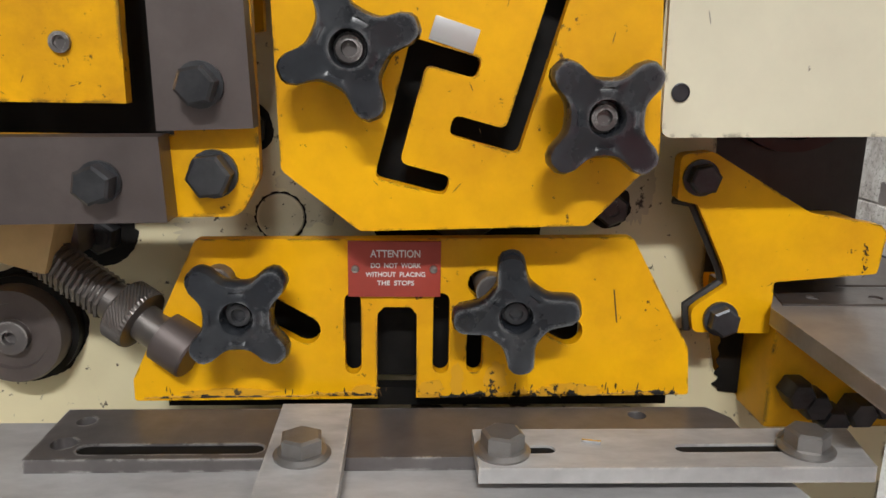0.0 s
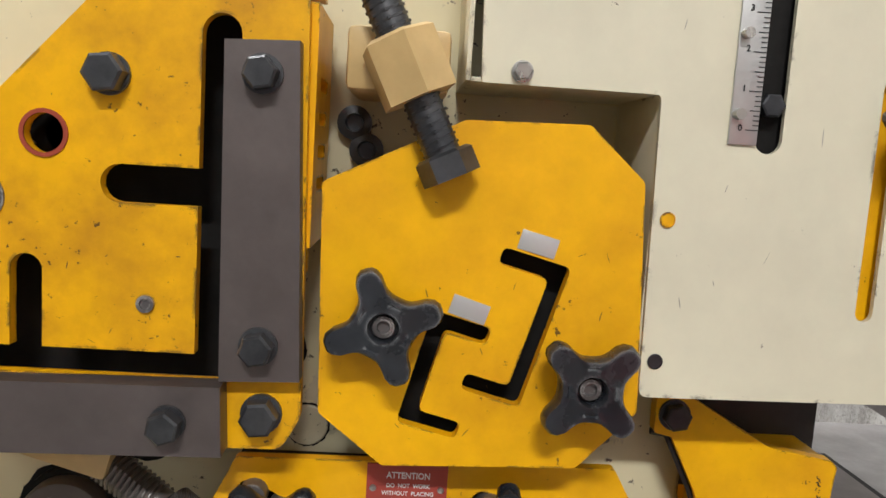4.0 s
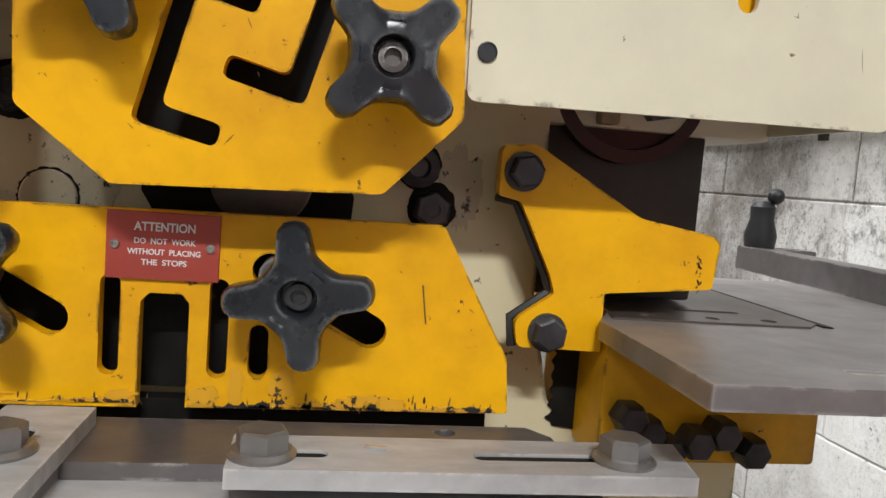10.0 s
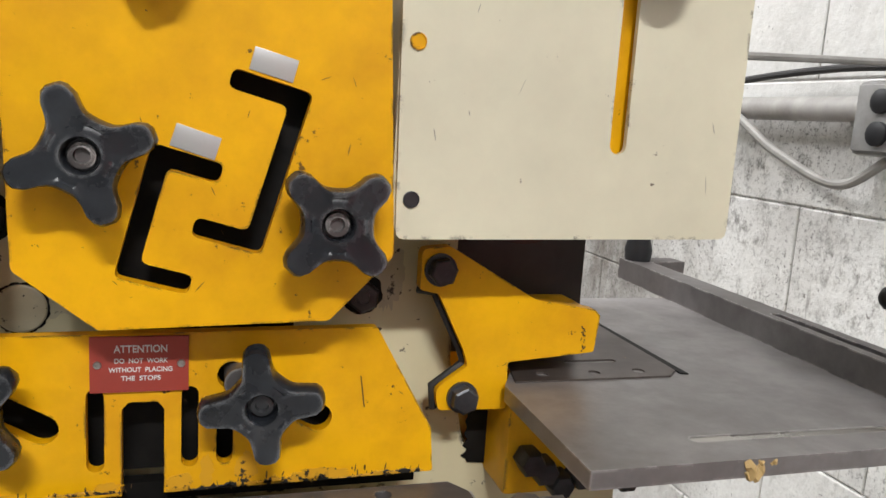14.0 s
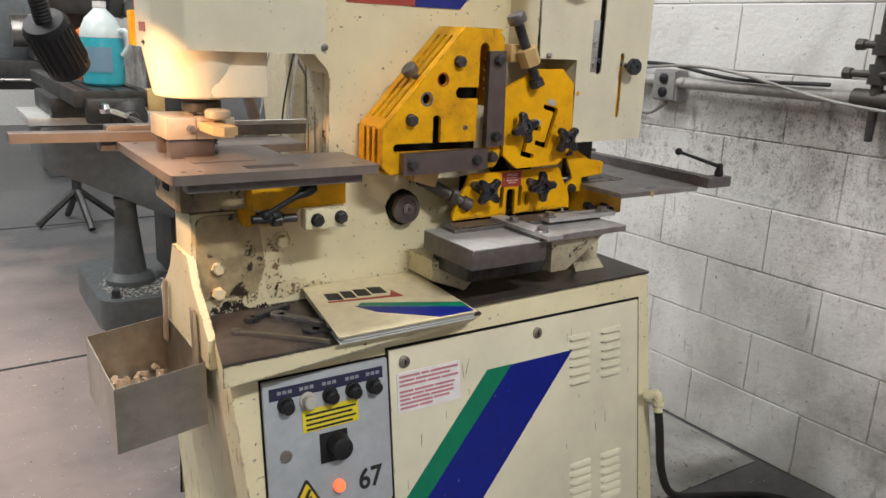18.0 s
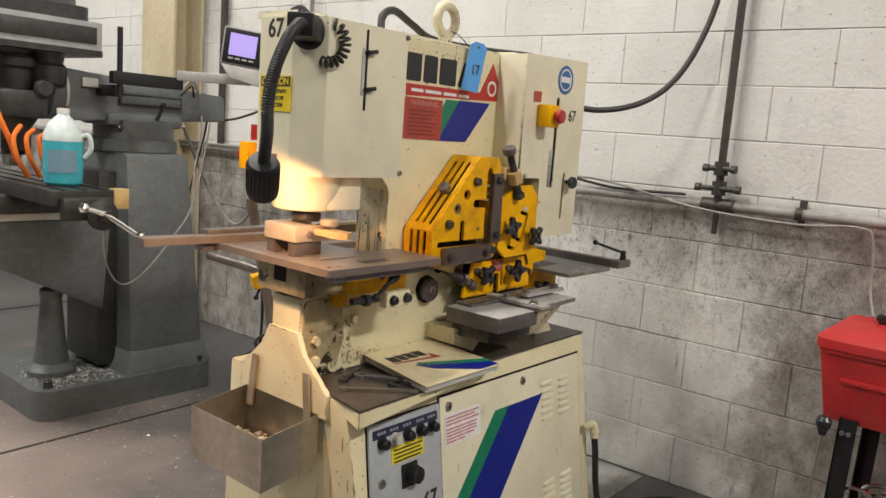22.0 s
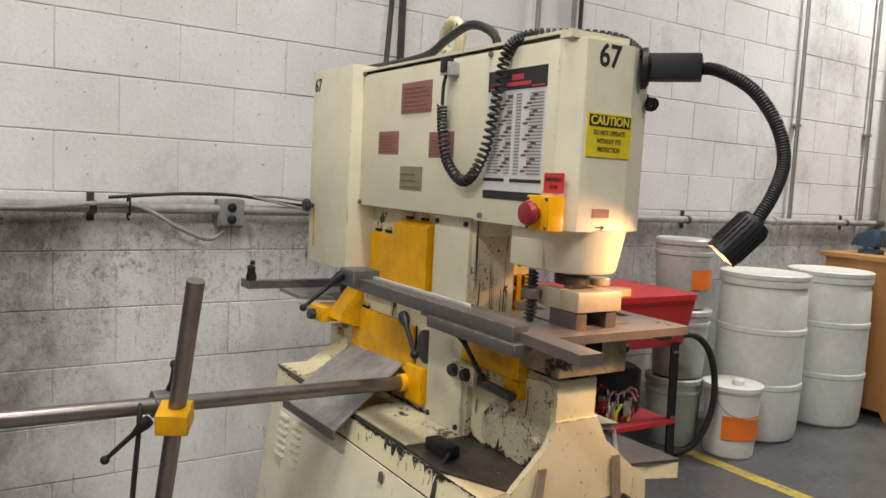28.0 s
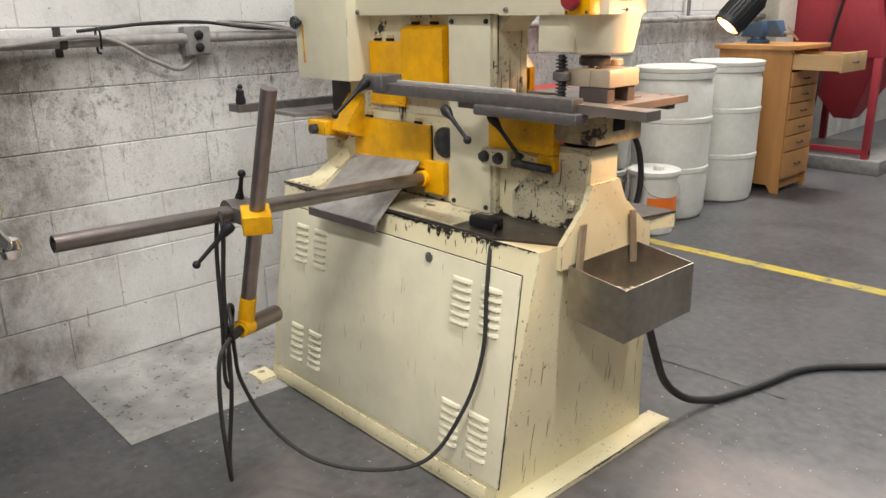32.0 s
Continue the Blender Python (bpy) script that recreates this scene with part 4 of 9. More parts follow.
def ribbed_side(p, q, parent, slots):
    """A guard's edge plate with long slots, from p to q in the (x, z) plane."""
    p, q = Vector(p), Vector(q)
    ln = (q - p).length
    bm = plate([(0, 0.480), (ln, 0.480), (ln, 0.566), (0, 0.566)], -0.004, 0.0, [slot((ln * 0.10, y), (ln * 0.90, y), 0.011) for y in slots], "z")
    a = math.atan2(q.y - p.y, q.x - p.x)
    m = Matrix.Translation((p.x, 0, p.y)) @ Matrix.Rotation(-a, 4, "Y")
    return part("slotted_edge", moved(bm, m), YELLOW, parent)


ribbed_side((-0.380, 1.092), (-0.184, 1.303), guard, (0.498, 0.523, 0.548))
ribbed_side((-0.380, 1.012), (-0.380, 1.092), guard, (0.498, 0.523, 0.548))
part("guard_top", box(-0.184, -0.078, 0.480, 0.566, 1.298, 1.303), YELLOW, guard)
part("guard_side", plate([(0.480, 1.13), (0.566, 1.13), (0.566, 1.284), (0.480, 1.284)], -0.079, -0.073, [slot((0.505, 1.17 + i * 0.022), (0.54, 1.17 + i * 0.022), 0.009) for i in range(4)], "x"), YELLOW, guard)
part("guard_foot", box(-0.37, -0.28, 0.480, 0.566, 0.994, 1.0), YELLOW, guard)
vbar = part("blade_bar", plate([(-0.1255, 1.255), (-0.081, 1.257), (-0.073, 1.048), (-0.123, 1.046)], 0.457, 0.472, bevel=0.0012), STEEL_PINK, guard, "dark steel guide bar")
hbar = part("blade_bar", plate([(-0.338, 1.040), (-0.121, 1.0435), (-0.119, 0.9985), (-0.338, 0.994)], 0.452, 0.472, bevel=0.0012), STEEL_PINK, guard, "dark steel guide bar")
for x, z, y, r in ((-0.102, 1.236, 0.457, 0.0106), (-0.099, 1.070, 0.457, 0.0106)):
    hexbolt(x, y, z, r, 0.012, vbar, BOLT, 0.2)
for x, z in ((-0.152, 1.020), (-0.318, 1.018)):
    hexbolt(x, 0.452, z, 0.0106, 0.012, hbar, BOLT, 0.35, 0.92)
hexbolt(-0.197, 0.471, 1.231, 0.0125, 0.012, guard, BOLT, 0.1, 0.9)
hexbolt(-0.313, 0.471, 1.109, 0.0125, 0.012, guard, BOLT, 0.5, 0.9)
hexbolt(-0.098, 0.471, 1.022, 0.0122, 0.013, guard, BOLT, 0.1, 0.95)
RED_RING = plain("red_ring_paint", (0.33, 0.05, 0.02), 0.6)
part("ring", plate(disc(-0.236, 1.193, 0.0148, 24), 0.4696, 0.4712, [disc(-0.236, 1.193, 0.0122, 24)]), RED_RING, guard, "worn red paint ring")
part("ring", plate(disc(-0.275, 1.152, 0.0155, 24), 0.4694, 0.4712, [disc(-0.275, 1.152, 0.0112, 24)]), STEEL, guard)
part("bushing", lathe([(0.0056, 0), (0.0056, 0.0025), (0.0036, 0.0025), (0.0036, -0.004), (0, -0.004)], (-0.173, 0.471, 1.090), FRONT, 16), STEEL, guard)
# dark disc set back in the hole as its inner shade
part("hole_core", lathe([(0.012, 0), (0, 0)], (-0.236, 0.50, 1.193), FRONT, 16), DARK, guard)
part("slope_screw", cyl((-0.265, 0.510, 1.180), (-0.300, 0.505, 1.212), 0.008, n=16), STEEL, guard)
part("slope_knob", lathe([(0.010, 0), (0.0165, 0.001), (0.0175, 0.004), (0.0175, 0.017), (0.0155, 0.019), (0, 0.019)], (-0.291, 0.507, 1.203), (-0.72, -0.05, 0.69), 22), STEEL, guard, "knurled dark steel knob")

# bar and rod hold-down plate
oct_ = round_poly([(-0.066, 1.174), (0.022, 1.218), (0.101, 1.220), (0.139, 1.186), (0.148, 1.034), (0.110, 0.994), (-0.019, 0.990), (-0.062, 1.024)], 0.006, 4)
slA = round_poly(band([(0.050, 1.134), (0.089, 1.124), (0.065, 1.041), (0.031, 1.050)], 0.0115), 0.0045, 3)
slB = round_poly(band([(0.046, 1.080), (0.013, 1.089), (-0.004, 1.0245), (0.030, 1.016)], 0.0115), 0.0045, 3)
hold = part("hold_down_plate", plate(oct_, 0.472, 0.482, [slA, slB], bevel=0.0012), YELLOW, iron, "yellow eight-sided hold-down plate with bent slots")
# dark backing that paints the shade seen through the bent slots
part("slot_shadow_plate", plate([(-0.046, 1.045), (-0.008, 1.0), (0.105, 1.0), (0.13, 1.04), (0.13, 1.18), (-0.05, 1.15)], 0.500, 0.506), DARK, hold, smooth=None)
SILVER = shader("silver_sticker", (0.58, 0.57, 0.56), 0.35, 0.4, dirt=(0.4, 0.39, 0.38), dirt_amt=0.6, dirt_scale=30)
for x, z, a in ((0.0735, 1.1425, 14), (0.032, 1.0975, 17)):
    part("sticker", moved(box(-0.0125, 0.0125, -0.001, 0, -0.0065, 0.0065, 0.0003), Matrix.Translation((x, 0.4722, z)) @ Matrix.Rotation(radians(a), 4, "Y")), SILVER, hold)
star_knob(-0.022, 0.436, 1.089, hold, 0.0375, radians(20), 0.018, 0.025)
star_knob(0.108, 0.434, 1.057, hold, 0.0375, radians(45), 0.018, 0.025)

# clamping screw above it
up_ = Vector((-0.43, 0.03, 0.902)).normalized()
tip_ = Vector((0.0130, 0.458, 1.185))
upright = up_.to_track_quat("Z", "Y").to_matrix().to_4x4()
scr = part("clamp_screw", cyl(tip_, tip_ + up_ * 0.150, 0.0112, n=18), BOLT, iron, "black threaded clamping screw with a tall nut")
part("thread", tube([tip_ + up_ * (0.012 + 0.128 * i / 200) + (Matrix.Rotation(2 * math.pi * i / 8, 3, up_) @ up_.orthogonal().normalized()) * 0.0112 for i in range(201)], 0.0012, 5, raw=True), BOLT, scr)
part("screw_foot", moved(hexagon((0, 0, -0.004), (0, 0, 1), 0.0185, 0.0165, 0.55), Matrix.Translation(tip_) @ upright), BOLT, scr)
part("tall_nut", moved(hexagon((0, 0, 0), (0, 0, 1), 0.0245, 0.040, 0.25, dome=0.06), Matrix.Translation(tip_ + up_ * 0.048) @ upright), BRASS, scr, "pale tan tall hex nut")
part("nut_mount", box(-0.055, 0.01, 0.475, 0.585, 1.232, 1.272, 0.005), BRASS, scr)
part("screw_head", moved(lathe([(0.012, -0.006), (0.019, -0.004), (0.021, 0), (0.021, 0.014), (0.019, 0.018), (0, 0.019)], (0, 0, 0), (0, 0, 1), 20), Matrix.Translation(tip_ + up_ * 0.150) @ upright), STEEL, scr)

# lower plate with notching slots
low_out = round_poly([(-0.122, 0.975), (0.149, 0.978), (0.191, 0.904), (0.194, 0.8715), (0.0140, 0.8700), (0.0140, 0.927), (0.010, 0.932), (-0.007, 0.932), (-0.0112, 0.927), (-0.0112, 0.8695), (-0.166, 0.8685), (-0.166, 0.883)], [0.004, 0.004, 0.003, 0.002, 0, 0.003, 0.003, 0.003, 0.003, 0, 0.002, 0.003], 3)
lowp = part("notcher_plate", plate(low_out, 0.512, 0.521,
                                   [slot((-0.0265, 0.892), (-0.0265, 0.936), 0.0105), slot((0.0295, 0.892), (0.0295, 0.936), 0.0105), slot((0.0512, 0.8925), (0.0512, 0.912), 0.0105),
                                    slot((-0.112, 0.949), (-0.056, 0.9165), 0.0185), slot((0.055, 0.9475), (0.1115, 0.916), 0.0185)], bevel=0.001), YELLOW, iron,
            "yellow lower stop plate with slots, black grime along its foot")
# dark sheet set back to paint shade behind the plate's slots
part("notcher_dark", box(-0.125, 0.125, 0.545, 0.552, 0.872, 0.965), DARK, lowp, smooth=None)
att = part("warning_plate", box(-0.029, 0.0285, 0.5095, 0.5118, 0.9395, 0.9752, 0.0004), RED_PLATE, lowp, "red attention plate with white lettering")
for txt, sz, z, w in (("ATTENTION", 0.0065, 0.9672, 0.031), ("DO  NOT  WORK", 0.0042, 0.9597, 0.031), ("WITHOUT  PLACING", 0.0042, 0.9540, 0.037), ("THE  STOPS", 0.0042, 0.9485, 0.023)):
    writing(txt, sz, (0.0005, 0.5092, z), (90, 0, 0), WHITE_PRINT, att, width=w, depth=0.0002)
for x in (-0.0245, 0.0240):
    part("rivet", lathe([(0.0026, 0), (0.0022, 0.0012), (0.001, 0.0014), (0.0008, 0.0008), (0, 0.0008)], (x, 0.5094, 0.9575), FRONT, 14), STEEL_BRIGHT, att)
star_knob(-0.090, 0.468, 0.9385, lowp, 0.0375, radians(45), 0.018, 0.034)
star_knob(0.071, 0.468, 0.9390, lowp, 0.0385, radians(8), 0.018, 0.034, (4, -6))
for x, z in ((-0.108, 0.950), (0.060, 0.946)):
    part("guide_pin", cyl((x, 0.500, z), (x, 0.535, z), 0.010, n=16), STEEL, lowp)

# round bar feed screw at its side
d_ = Vector((0.066, -0.022, -0.037)).normalized()
p0 = Vector((-0.2365, 0.541, 0.9655))
sc = part("feed_screw", cyl(p0, p0 + d_ * 0.075, 0.0128, n=18), STEEL_KNURL, iron, "threaded steel stop screw with a knurled nut")
part("thread", tube([p0 + d_ * (0.070 * i / 128) + (Matrix.Rotation(2 * math.pi * i / 8, 3, d_) @ d_.orthogonal().normalized()) * 0.0135 for i in range(129)], 0.0016, 5, raw=True), STEEL_KNURL, sc)
kb = bmesh.new()
n_ = 84
rr_ = []
mq = Matrix.Translation(p0 + d_ * 0.077) @ d_.to_track_quat("Z", "Y").to_matrix().to_4x4()
for j, (r, h) in enumerate([(0.012, 0), (0.0195, 0.001)] + [(0.0205, 0.002 + 0.0012 * i) for i in range(11)] + [(0.0195, 0.0165), (0.012, 0.0175)]):
    rr_.append([kb.verts.new(mq @ Vector(((r - (0.0007 if (i + j) % 2 and 1 < j < 13 else 0)) * math.cos(2 * math.pi * i / n_), (r - (0.0007 if (i + j) % 2 and 1 < j < 13 else 0)) * math.sin(2 * math.pi * i / n_), h))) for i in range(n_)])
for a, c in zip(rr_, rr_[1:]):
    for i in range(n_):
        kb.faces.new((a[i], a[(i + 1) % n_], c[(i + 1) % n_], c[i]))
kb.faces.new(rr_[0])
kb.faces.new(rr_[-1])
part("knurled_nut", kb, STEEL_KNURL, sc, "knurled steel ring nut", None)
part("shank", cyl(p0 + d_ * 0.09, p0 + d_ * 0.118, 0.0120, n=20), STEEL_KNURL, sc)
part("tip", lathe([(0.014, 0), (0.0165, 0.001), (0.0165, 0.022), (0.0155, 0.0235), (0.009, 0.0235)], p0 + d_ * 0.110, d_, 24), STEEL_PINK, sc)
part("screw_mount", box(-0.245, -0.205, 0.545, 0.585, 0.955, 0.985, 0.006), STEEL_PINK, iron)
part("screw_bracket", hexa([(-0.275, 0.515, 0.968), (-0.215, 0.515, 0.950), (-0.215, 0.58, 0.950), (-0.275, 0.58, 0.968), (-0.275, 0.515, 0.992), (-0.205, 0.515, 0.985), (-0.205, 0.58, 0.985), (-0.275, 0.58, 0.992)], 0.004), BRASS, iron, "tan worn screw bracket")
whl = part("bar_die", lathe([(0.0345, 0), (0.0345, 0.024), (0.033, 0.027), (0.024, 0.027), (0.023, 0.024), (0.0, 0.024)], (-0.262, 0.584, 0.895), FRONT, 40), STEEL_PINK, iron, "round dark steel die disc")
part("die_ring", lathe([(0.039, 0), (0.039, 0.012), (0.034, 0.013), (0.034, 0)], (-0.262, 0.584, 0.895), FRONT, 32), DARK, whl)
part("die_hub", lathe([(0.012, 0), (0.012, 0.006), (0.005, 0.007), (0.005, 0.002), (0, 0.002)], (-0.262, 0.560, 0.895), FRONT, 20), STEEL, whl)
for x, z, r in ((0.1505, 0.984, 0.0125), (-0.101, 1.037, 0.0135), (-0.203, 0.962, 0.0125)):
    part("frame_nut", moved(hexagon((0, 0, 0), FRONT, r, 0.014, 0.4), Matrix.Translation((x, 0.583, z))), BOLT, iron)
    part("nut_recess", lathe([(r * 0.55, 0.0), (r * 0.55, 0.0152), (r * 0.35, 0.0154), (r * 0.3, 0.008), (0, 0.008)], (x, 0.583, z), FRONT, 16), BOLT, iron)
for x, z in ((-0.055, 1.215), (-0.045, 1.195), (0.1405, 1.010)):
    part("frame_plug", lathe([(0.013, 0), (0.013, 0.01), (0.007, 0.012), (0.006, 0.004), (0, 0.004)], (x, 0.583, z), FRONT, 18), BOLT, iron)
part("round_plug", lathe([(0.0165, 0), (0.0165, 0.0022), (0.0155, 0.0028), (0, 0.0030)], (-0.081, 0.583, 0.975), FRONT, 30), CREAM_OILY, iron)
part("plug_ring", moved(plate([(x * k, z * k) for (x, z), k in zip(disc(0, 0, 0.0180, 60), (1 + 0.05 * math.sin(0.9 * i) * math.sin(2.3 * i + 1) for i in range(60)))], -0.0006, 0.0, [disc(0, 0, 0.0166, 40)]), Matrix.Translation((-0.081, 0.5829, 0.975))), DARK, iron, smooth=None)
part("cutter_slide", plate(round_poly([(-0.010, 0.962), (0.098, 0.962), (0.100, 0.990), (0.088, 1.0), (-0.02, 1.0), (-0.024, 0.985)], 0.006), 0.560, 0.583), DARK, iron)
part("cutter_pin", lathe([(0.030, 0), (0.030, 0.006), (0.026, 0.008), (0, 0.008)], (0.045, 0.560, 0.996), FRONT, 28), STEEL, iron)

# right hand arm
arm_out = [(0.185, 1.027), (0.206, 1.029), (0.276, 0.989), (0.326, 0.981), (0.331, 0.976), (0.328, 0.947), (0.257, 0.941), (0.258, 0.904), (0.204, 0.905), (0.201, 0.922), (0.225, 0.939), (0.221, 0.951), (0.199, 0.994), (0.185, 0.997)]
arm = part("guard_arm", plate(round_poly(arm_out, [0.006, 0.006, 0.02, 0.004, 0.003, 0.003, 0.003, 0.002, 0.005, 0.01, 0.003, 0.004, 0.003, 0.003], 4), 0.540, 0.552, bevel=0.001), YELLOW, iron, "yellow hooked guard arm with two bolts")
part("arm_edge", tube([(0.185, 0.548, 0.996), (0.198, 0.548, 0.993), (0.220, 0.548, 0.950), (0.223, 0.548, 0.939), (0.200, 0.548, 0.922), (0.2025, 0.548, 0.904)], 0.003, 6, raw=True), RUBBER, arm)
hexbolt(0.199, 0.540, 1.012, 0.0105, 0.009, arm, BOLT, 0.2)
hexbolt(0.222, 0.540, 0.915, 0.0105, 0.009, arm, BOLT, 0.4)
part("arm_flange", box(0.258, 0.328, 0.552, 0.66, 0.944, 0.979, 0.003), YELLOW, arm)
cut = part("section_cutter", box(0.215, 0.345, 0.60, 0.68, 0.93, 1.07, 0.004), shader("oily_dark_iron", (0.05, 0.042, 0.038), 0.4, 0.4, bump=0.2, dirt=(0.02, 0.015, 0.012), dirt_amt=0.8, dirt_scale=12), iron, "oily dark cutter block")
part("cutter_disc", lathe([(0.055, 0), (0.055, 0.012), (0.046, 0.014), (0.045, 0.008), (0, 0.008)], (0.282, 0.60, 1.0785), FRONT, 36), shader("dark_red_iron", (0.045, 0.010, 0.009), 0.4, 0.2, bump=0.1), cut)
part("cutter_bolt", hexagon((0.300, 0.588, 1.070), FRONT, 0.018, 0.012, 0.2), BOLT, cut)
part("cutter_wedge", box(0.258, 0.272, 0.578, 0.596, 1.048, 1.09, 0.003), shader("streaked_tan_wedge", (0.42, 0.34, 0.22), 0.5, bump=0.2, dirt=(0.05, 0.04, 0.03), dirt_amt=0.95, dirt_scale=30, stretch=(1, 1, 0.3)), cut)
part("cutter_plate", box(0.272, 0.330, 0.590, 0.599, 1.052, 1.085, 0.002), CREAM_OILY, cut)

# right hand table
stab = part("shear_table", plate(round_poly([(0.250, 0.388), (0.535, 0.388), (0.575, 0.415), (0.575, 0.80), (0.395, 0.80), (0.252, 0.53)], 0.002, 2), 0.914, 0.926, [slot((0.342, 0.420), (0.545, 0.416), 0.009)], "z", 0.001), STEEL_SHEAR, iron, "scuffed grey steel shear table")
part("slot_floor", box(0.33, 0.555, 0.409, 0.427, 0.9145, 0.9252), STEEL_BRIGHT, stab)
part("die_insert", plate([(0.262, 0.534), (0.396, 0.534), (0.408, 0.546), (0.410, 0.70), (0.30, 0.70)], 0.926, 0.9275, [disc(0.29, 0.548, 0.005, 12), disc(0.335, 0.548, 0.005, 12), disc(0.375, 0.548, 0.0055, 12), slot((0.325, 0.575), (0.365, 0.575), 0.008)], "z"), shader("oily_insert_steel", (0.12, 0.10, 0.09), 0.4, 0.5, bump=0.1, dirt=(0.05, 0.04, 0.035), dirt_amt=0.8, dirt_scale=12, chips=(0.34, 0.20, 0.09), chip_scale=40, chip_at=0.66), stab)
part("insert_gap", plate([(0.409, 0.540), (0.4155, 0.538), (0.4155, 0.70), (0.410, 0.70)], 0.9262, 0.927, axis="z"), DARK, stab)
chip = bmesh.new()
for x, z, r in ((0.360, 0.9190, 0.0056), (0.3635, 0.9155, 0.0042), (0.3665, 0.9205, 0.0038), (0.3585, 0.9150, 0.0030), (0.376, 0.9225, 0.0018)):
    bmesh.ops.create_icosphere(chip, subdivisions=2, radius=r, matrix=Matrix.Translation((x, 0.388, z)) @ Matrix.Rotation(x * 90, 4, "Y") @ Matrix.Diagonal((1.3, 0.55, 0.8, 1)))
for v in chip.verts:
    v.co += Vector((rc.uniform(-1, 1), rc.uniform(-0.6, 0.6), rc.uniform(-1, 1))) * 0.0014
part("edge_chip", chip, BRASS, stab, "crumbling lump of old tan filler on the table edge")
fence = part("table_fence", plate([(0.535, 0.355), (0.628, 0.355), (0.628, 0.386), (0.580, 0.392), (0.590, 0.885), (0.640, 0.885), (0.640, 0.915), (0.560, 0.915), (0.545, 0.392), (0.535, 0.386)], 0.926, 0.953, [slot((0.563, 0.45), (0.566, 0.62), 0.010)], "z", 0.001), STEEL, iron, "steel fence bar across the shear table")


def lever(parent, base, tip, ball=0.010, hub=0.011, h=0.03):
    """A ball-ended clamping lever on a turned hub."""
    base, tip = Vector(base), Vector(tip)
    lv = part("lever", lathe([(hub, 0), (hub * 1.1, h * 0.3), (hub * 0.8, h * 0.7), (hub * 0.85, h), (hub * 0.5, h * 1.15), (0, h * 1.17)], base, (0, 0, 1), 18), BLACK, parent, "black ball-ended clamping lever")
    top = base + Vector((0, 0, h * 0.85))
    part("arm", cyl(top, tip, 0.0055, 0.0042, 10), BLACK, lv)
    part("ball", lathe([(0.0, -ball)] + [(ball * math.sin(math.pi * i / 8), -ball * math.cos(math.pi * i / 8)) for i in range(1, 8)] + [(0, ball)], tip, tip - top, 14), BLACK, lv)
    return lv


lever(fence, (0.596, 0.372, 0.953), (0.512, 0.445, 1.012))
lever(fence, (0.578, 0.900, 0.953), (0.588, 0.893, 1.012), 0.0095, 0.0165, 0.046)
brk = part("table_bracket", box(0.260, 0.412, 0.536, 0.66, 0.834, 0.914, 0.004), YELLOW_WORN, iron, "yellow bracket under the shear table, oily")
for x, z in ((0.276, 0.866), (0.288, 0.858), (0.302, 0.846), (0.321, 0.852), (0.338, 0.858), (0.359, 0.847)):
    part("greasy_bolt", lathe([(0.0105, 0), (0.0108, 0.003), (0.0108, 0.016), (0.009, 0.019), (0, 0.019)], (x, 0.536, z), (0, -1, 0), 6), BOLT, brk)
gap = [(0.262, 0.840)] + [(0.2425 + 0.004 * math.sin(i * 1.9) + 0.003 * math.sin(i * 4.3 + 1), 0.842 + 0.0028 * i) for i in range(23)] + [(0.262, 0.903)]
part("grease_gap", plate(gap[::-1], 0.5815, 0.583), DARK, iron, smooth=None)

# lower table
# darker body under a paler skin: light on the top put into colour
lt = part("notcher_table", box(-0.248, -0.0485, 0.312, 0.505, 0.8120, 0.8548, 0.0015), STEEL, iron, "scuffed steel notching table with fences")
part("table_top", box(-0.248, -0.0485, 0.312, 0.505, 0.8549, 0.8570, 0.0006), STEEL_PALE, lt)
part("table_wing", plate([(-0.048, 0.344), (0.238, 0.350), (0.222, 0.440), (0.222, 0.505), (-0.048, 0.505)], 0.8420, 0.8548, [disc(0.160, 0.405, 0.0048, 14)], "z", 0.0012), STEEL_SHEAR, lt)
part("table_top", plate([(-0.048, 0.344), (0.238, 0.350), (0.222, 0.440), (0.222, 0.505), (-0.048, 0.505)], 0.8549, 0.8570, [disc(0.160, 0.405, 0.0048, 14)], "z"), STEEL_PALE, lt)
strip = part("back_strip", plate([(-0.205, 0.443), (0.2145, 0.443), (0.2145, 0.490), (0.204, 0.506), (-0.205, 0.506)], 0.8572, 0.8655, [disc(-0.190, 0.462, 0.0075, 16), disc(-0.188, 0.490, 0.006, 14), disc(0.155, 0.494, 0.006, 14), slot((-0.174, 0.4545), (-0.080, 0.4545), 0.012)], "z", 0.0008), STEEL, lt)
# dark fillers in these slots paint their oil and inner shade
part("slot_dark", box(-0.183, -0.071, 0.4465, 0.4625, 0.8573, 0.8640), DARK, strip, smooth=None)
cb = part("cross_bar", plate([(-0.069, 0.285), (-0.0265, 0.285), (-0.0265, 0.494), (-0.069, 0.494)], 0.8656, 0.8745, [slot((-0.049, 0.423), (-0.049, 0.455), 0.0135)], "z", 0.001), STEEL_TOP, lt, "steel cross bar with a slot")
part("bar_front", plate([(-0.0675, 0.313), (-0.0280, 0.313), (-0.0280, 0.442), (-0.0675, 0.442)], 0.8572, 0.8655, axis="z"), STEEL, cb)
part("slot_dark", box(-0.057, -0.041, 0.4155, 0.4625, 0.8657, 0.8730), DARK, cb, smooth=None)
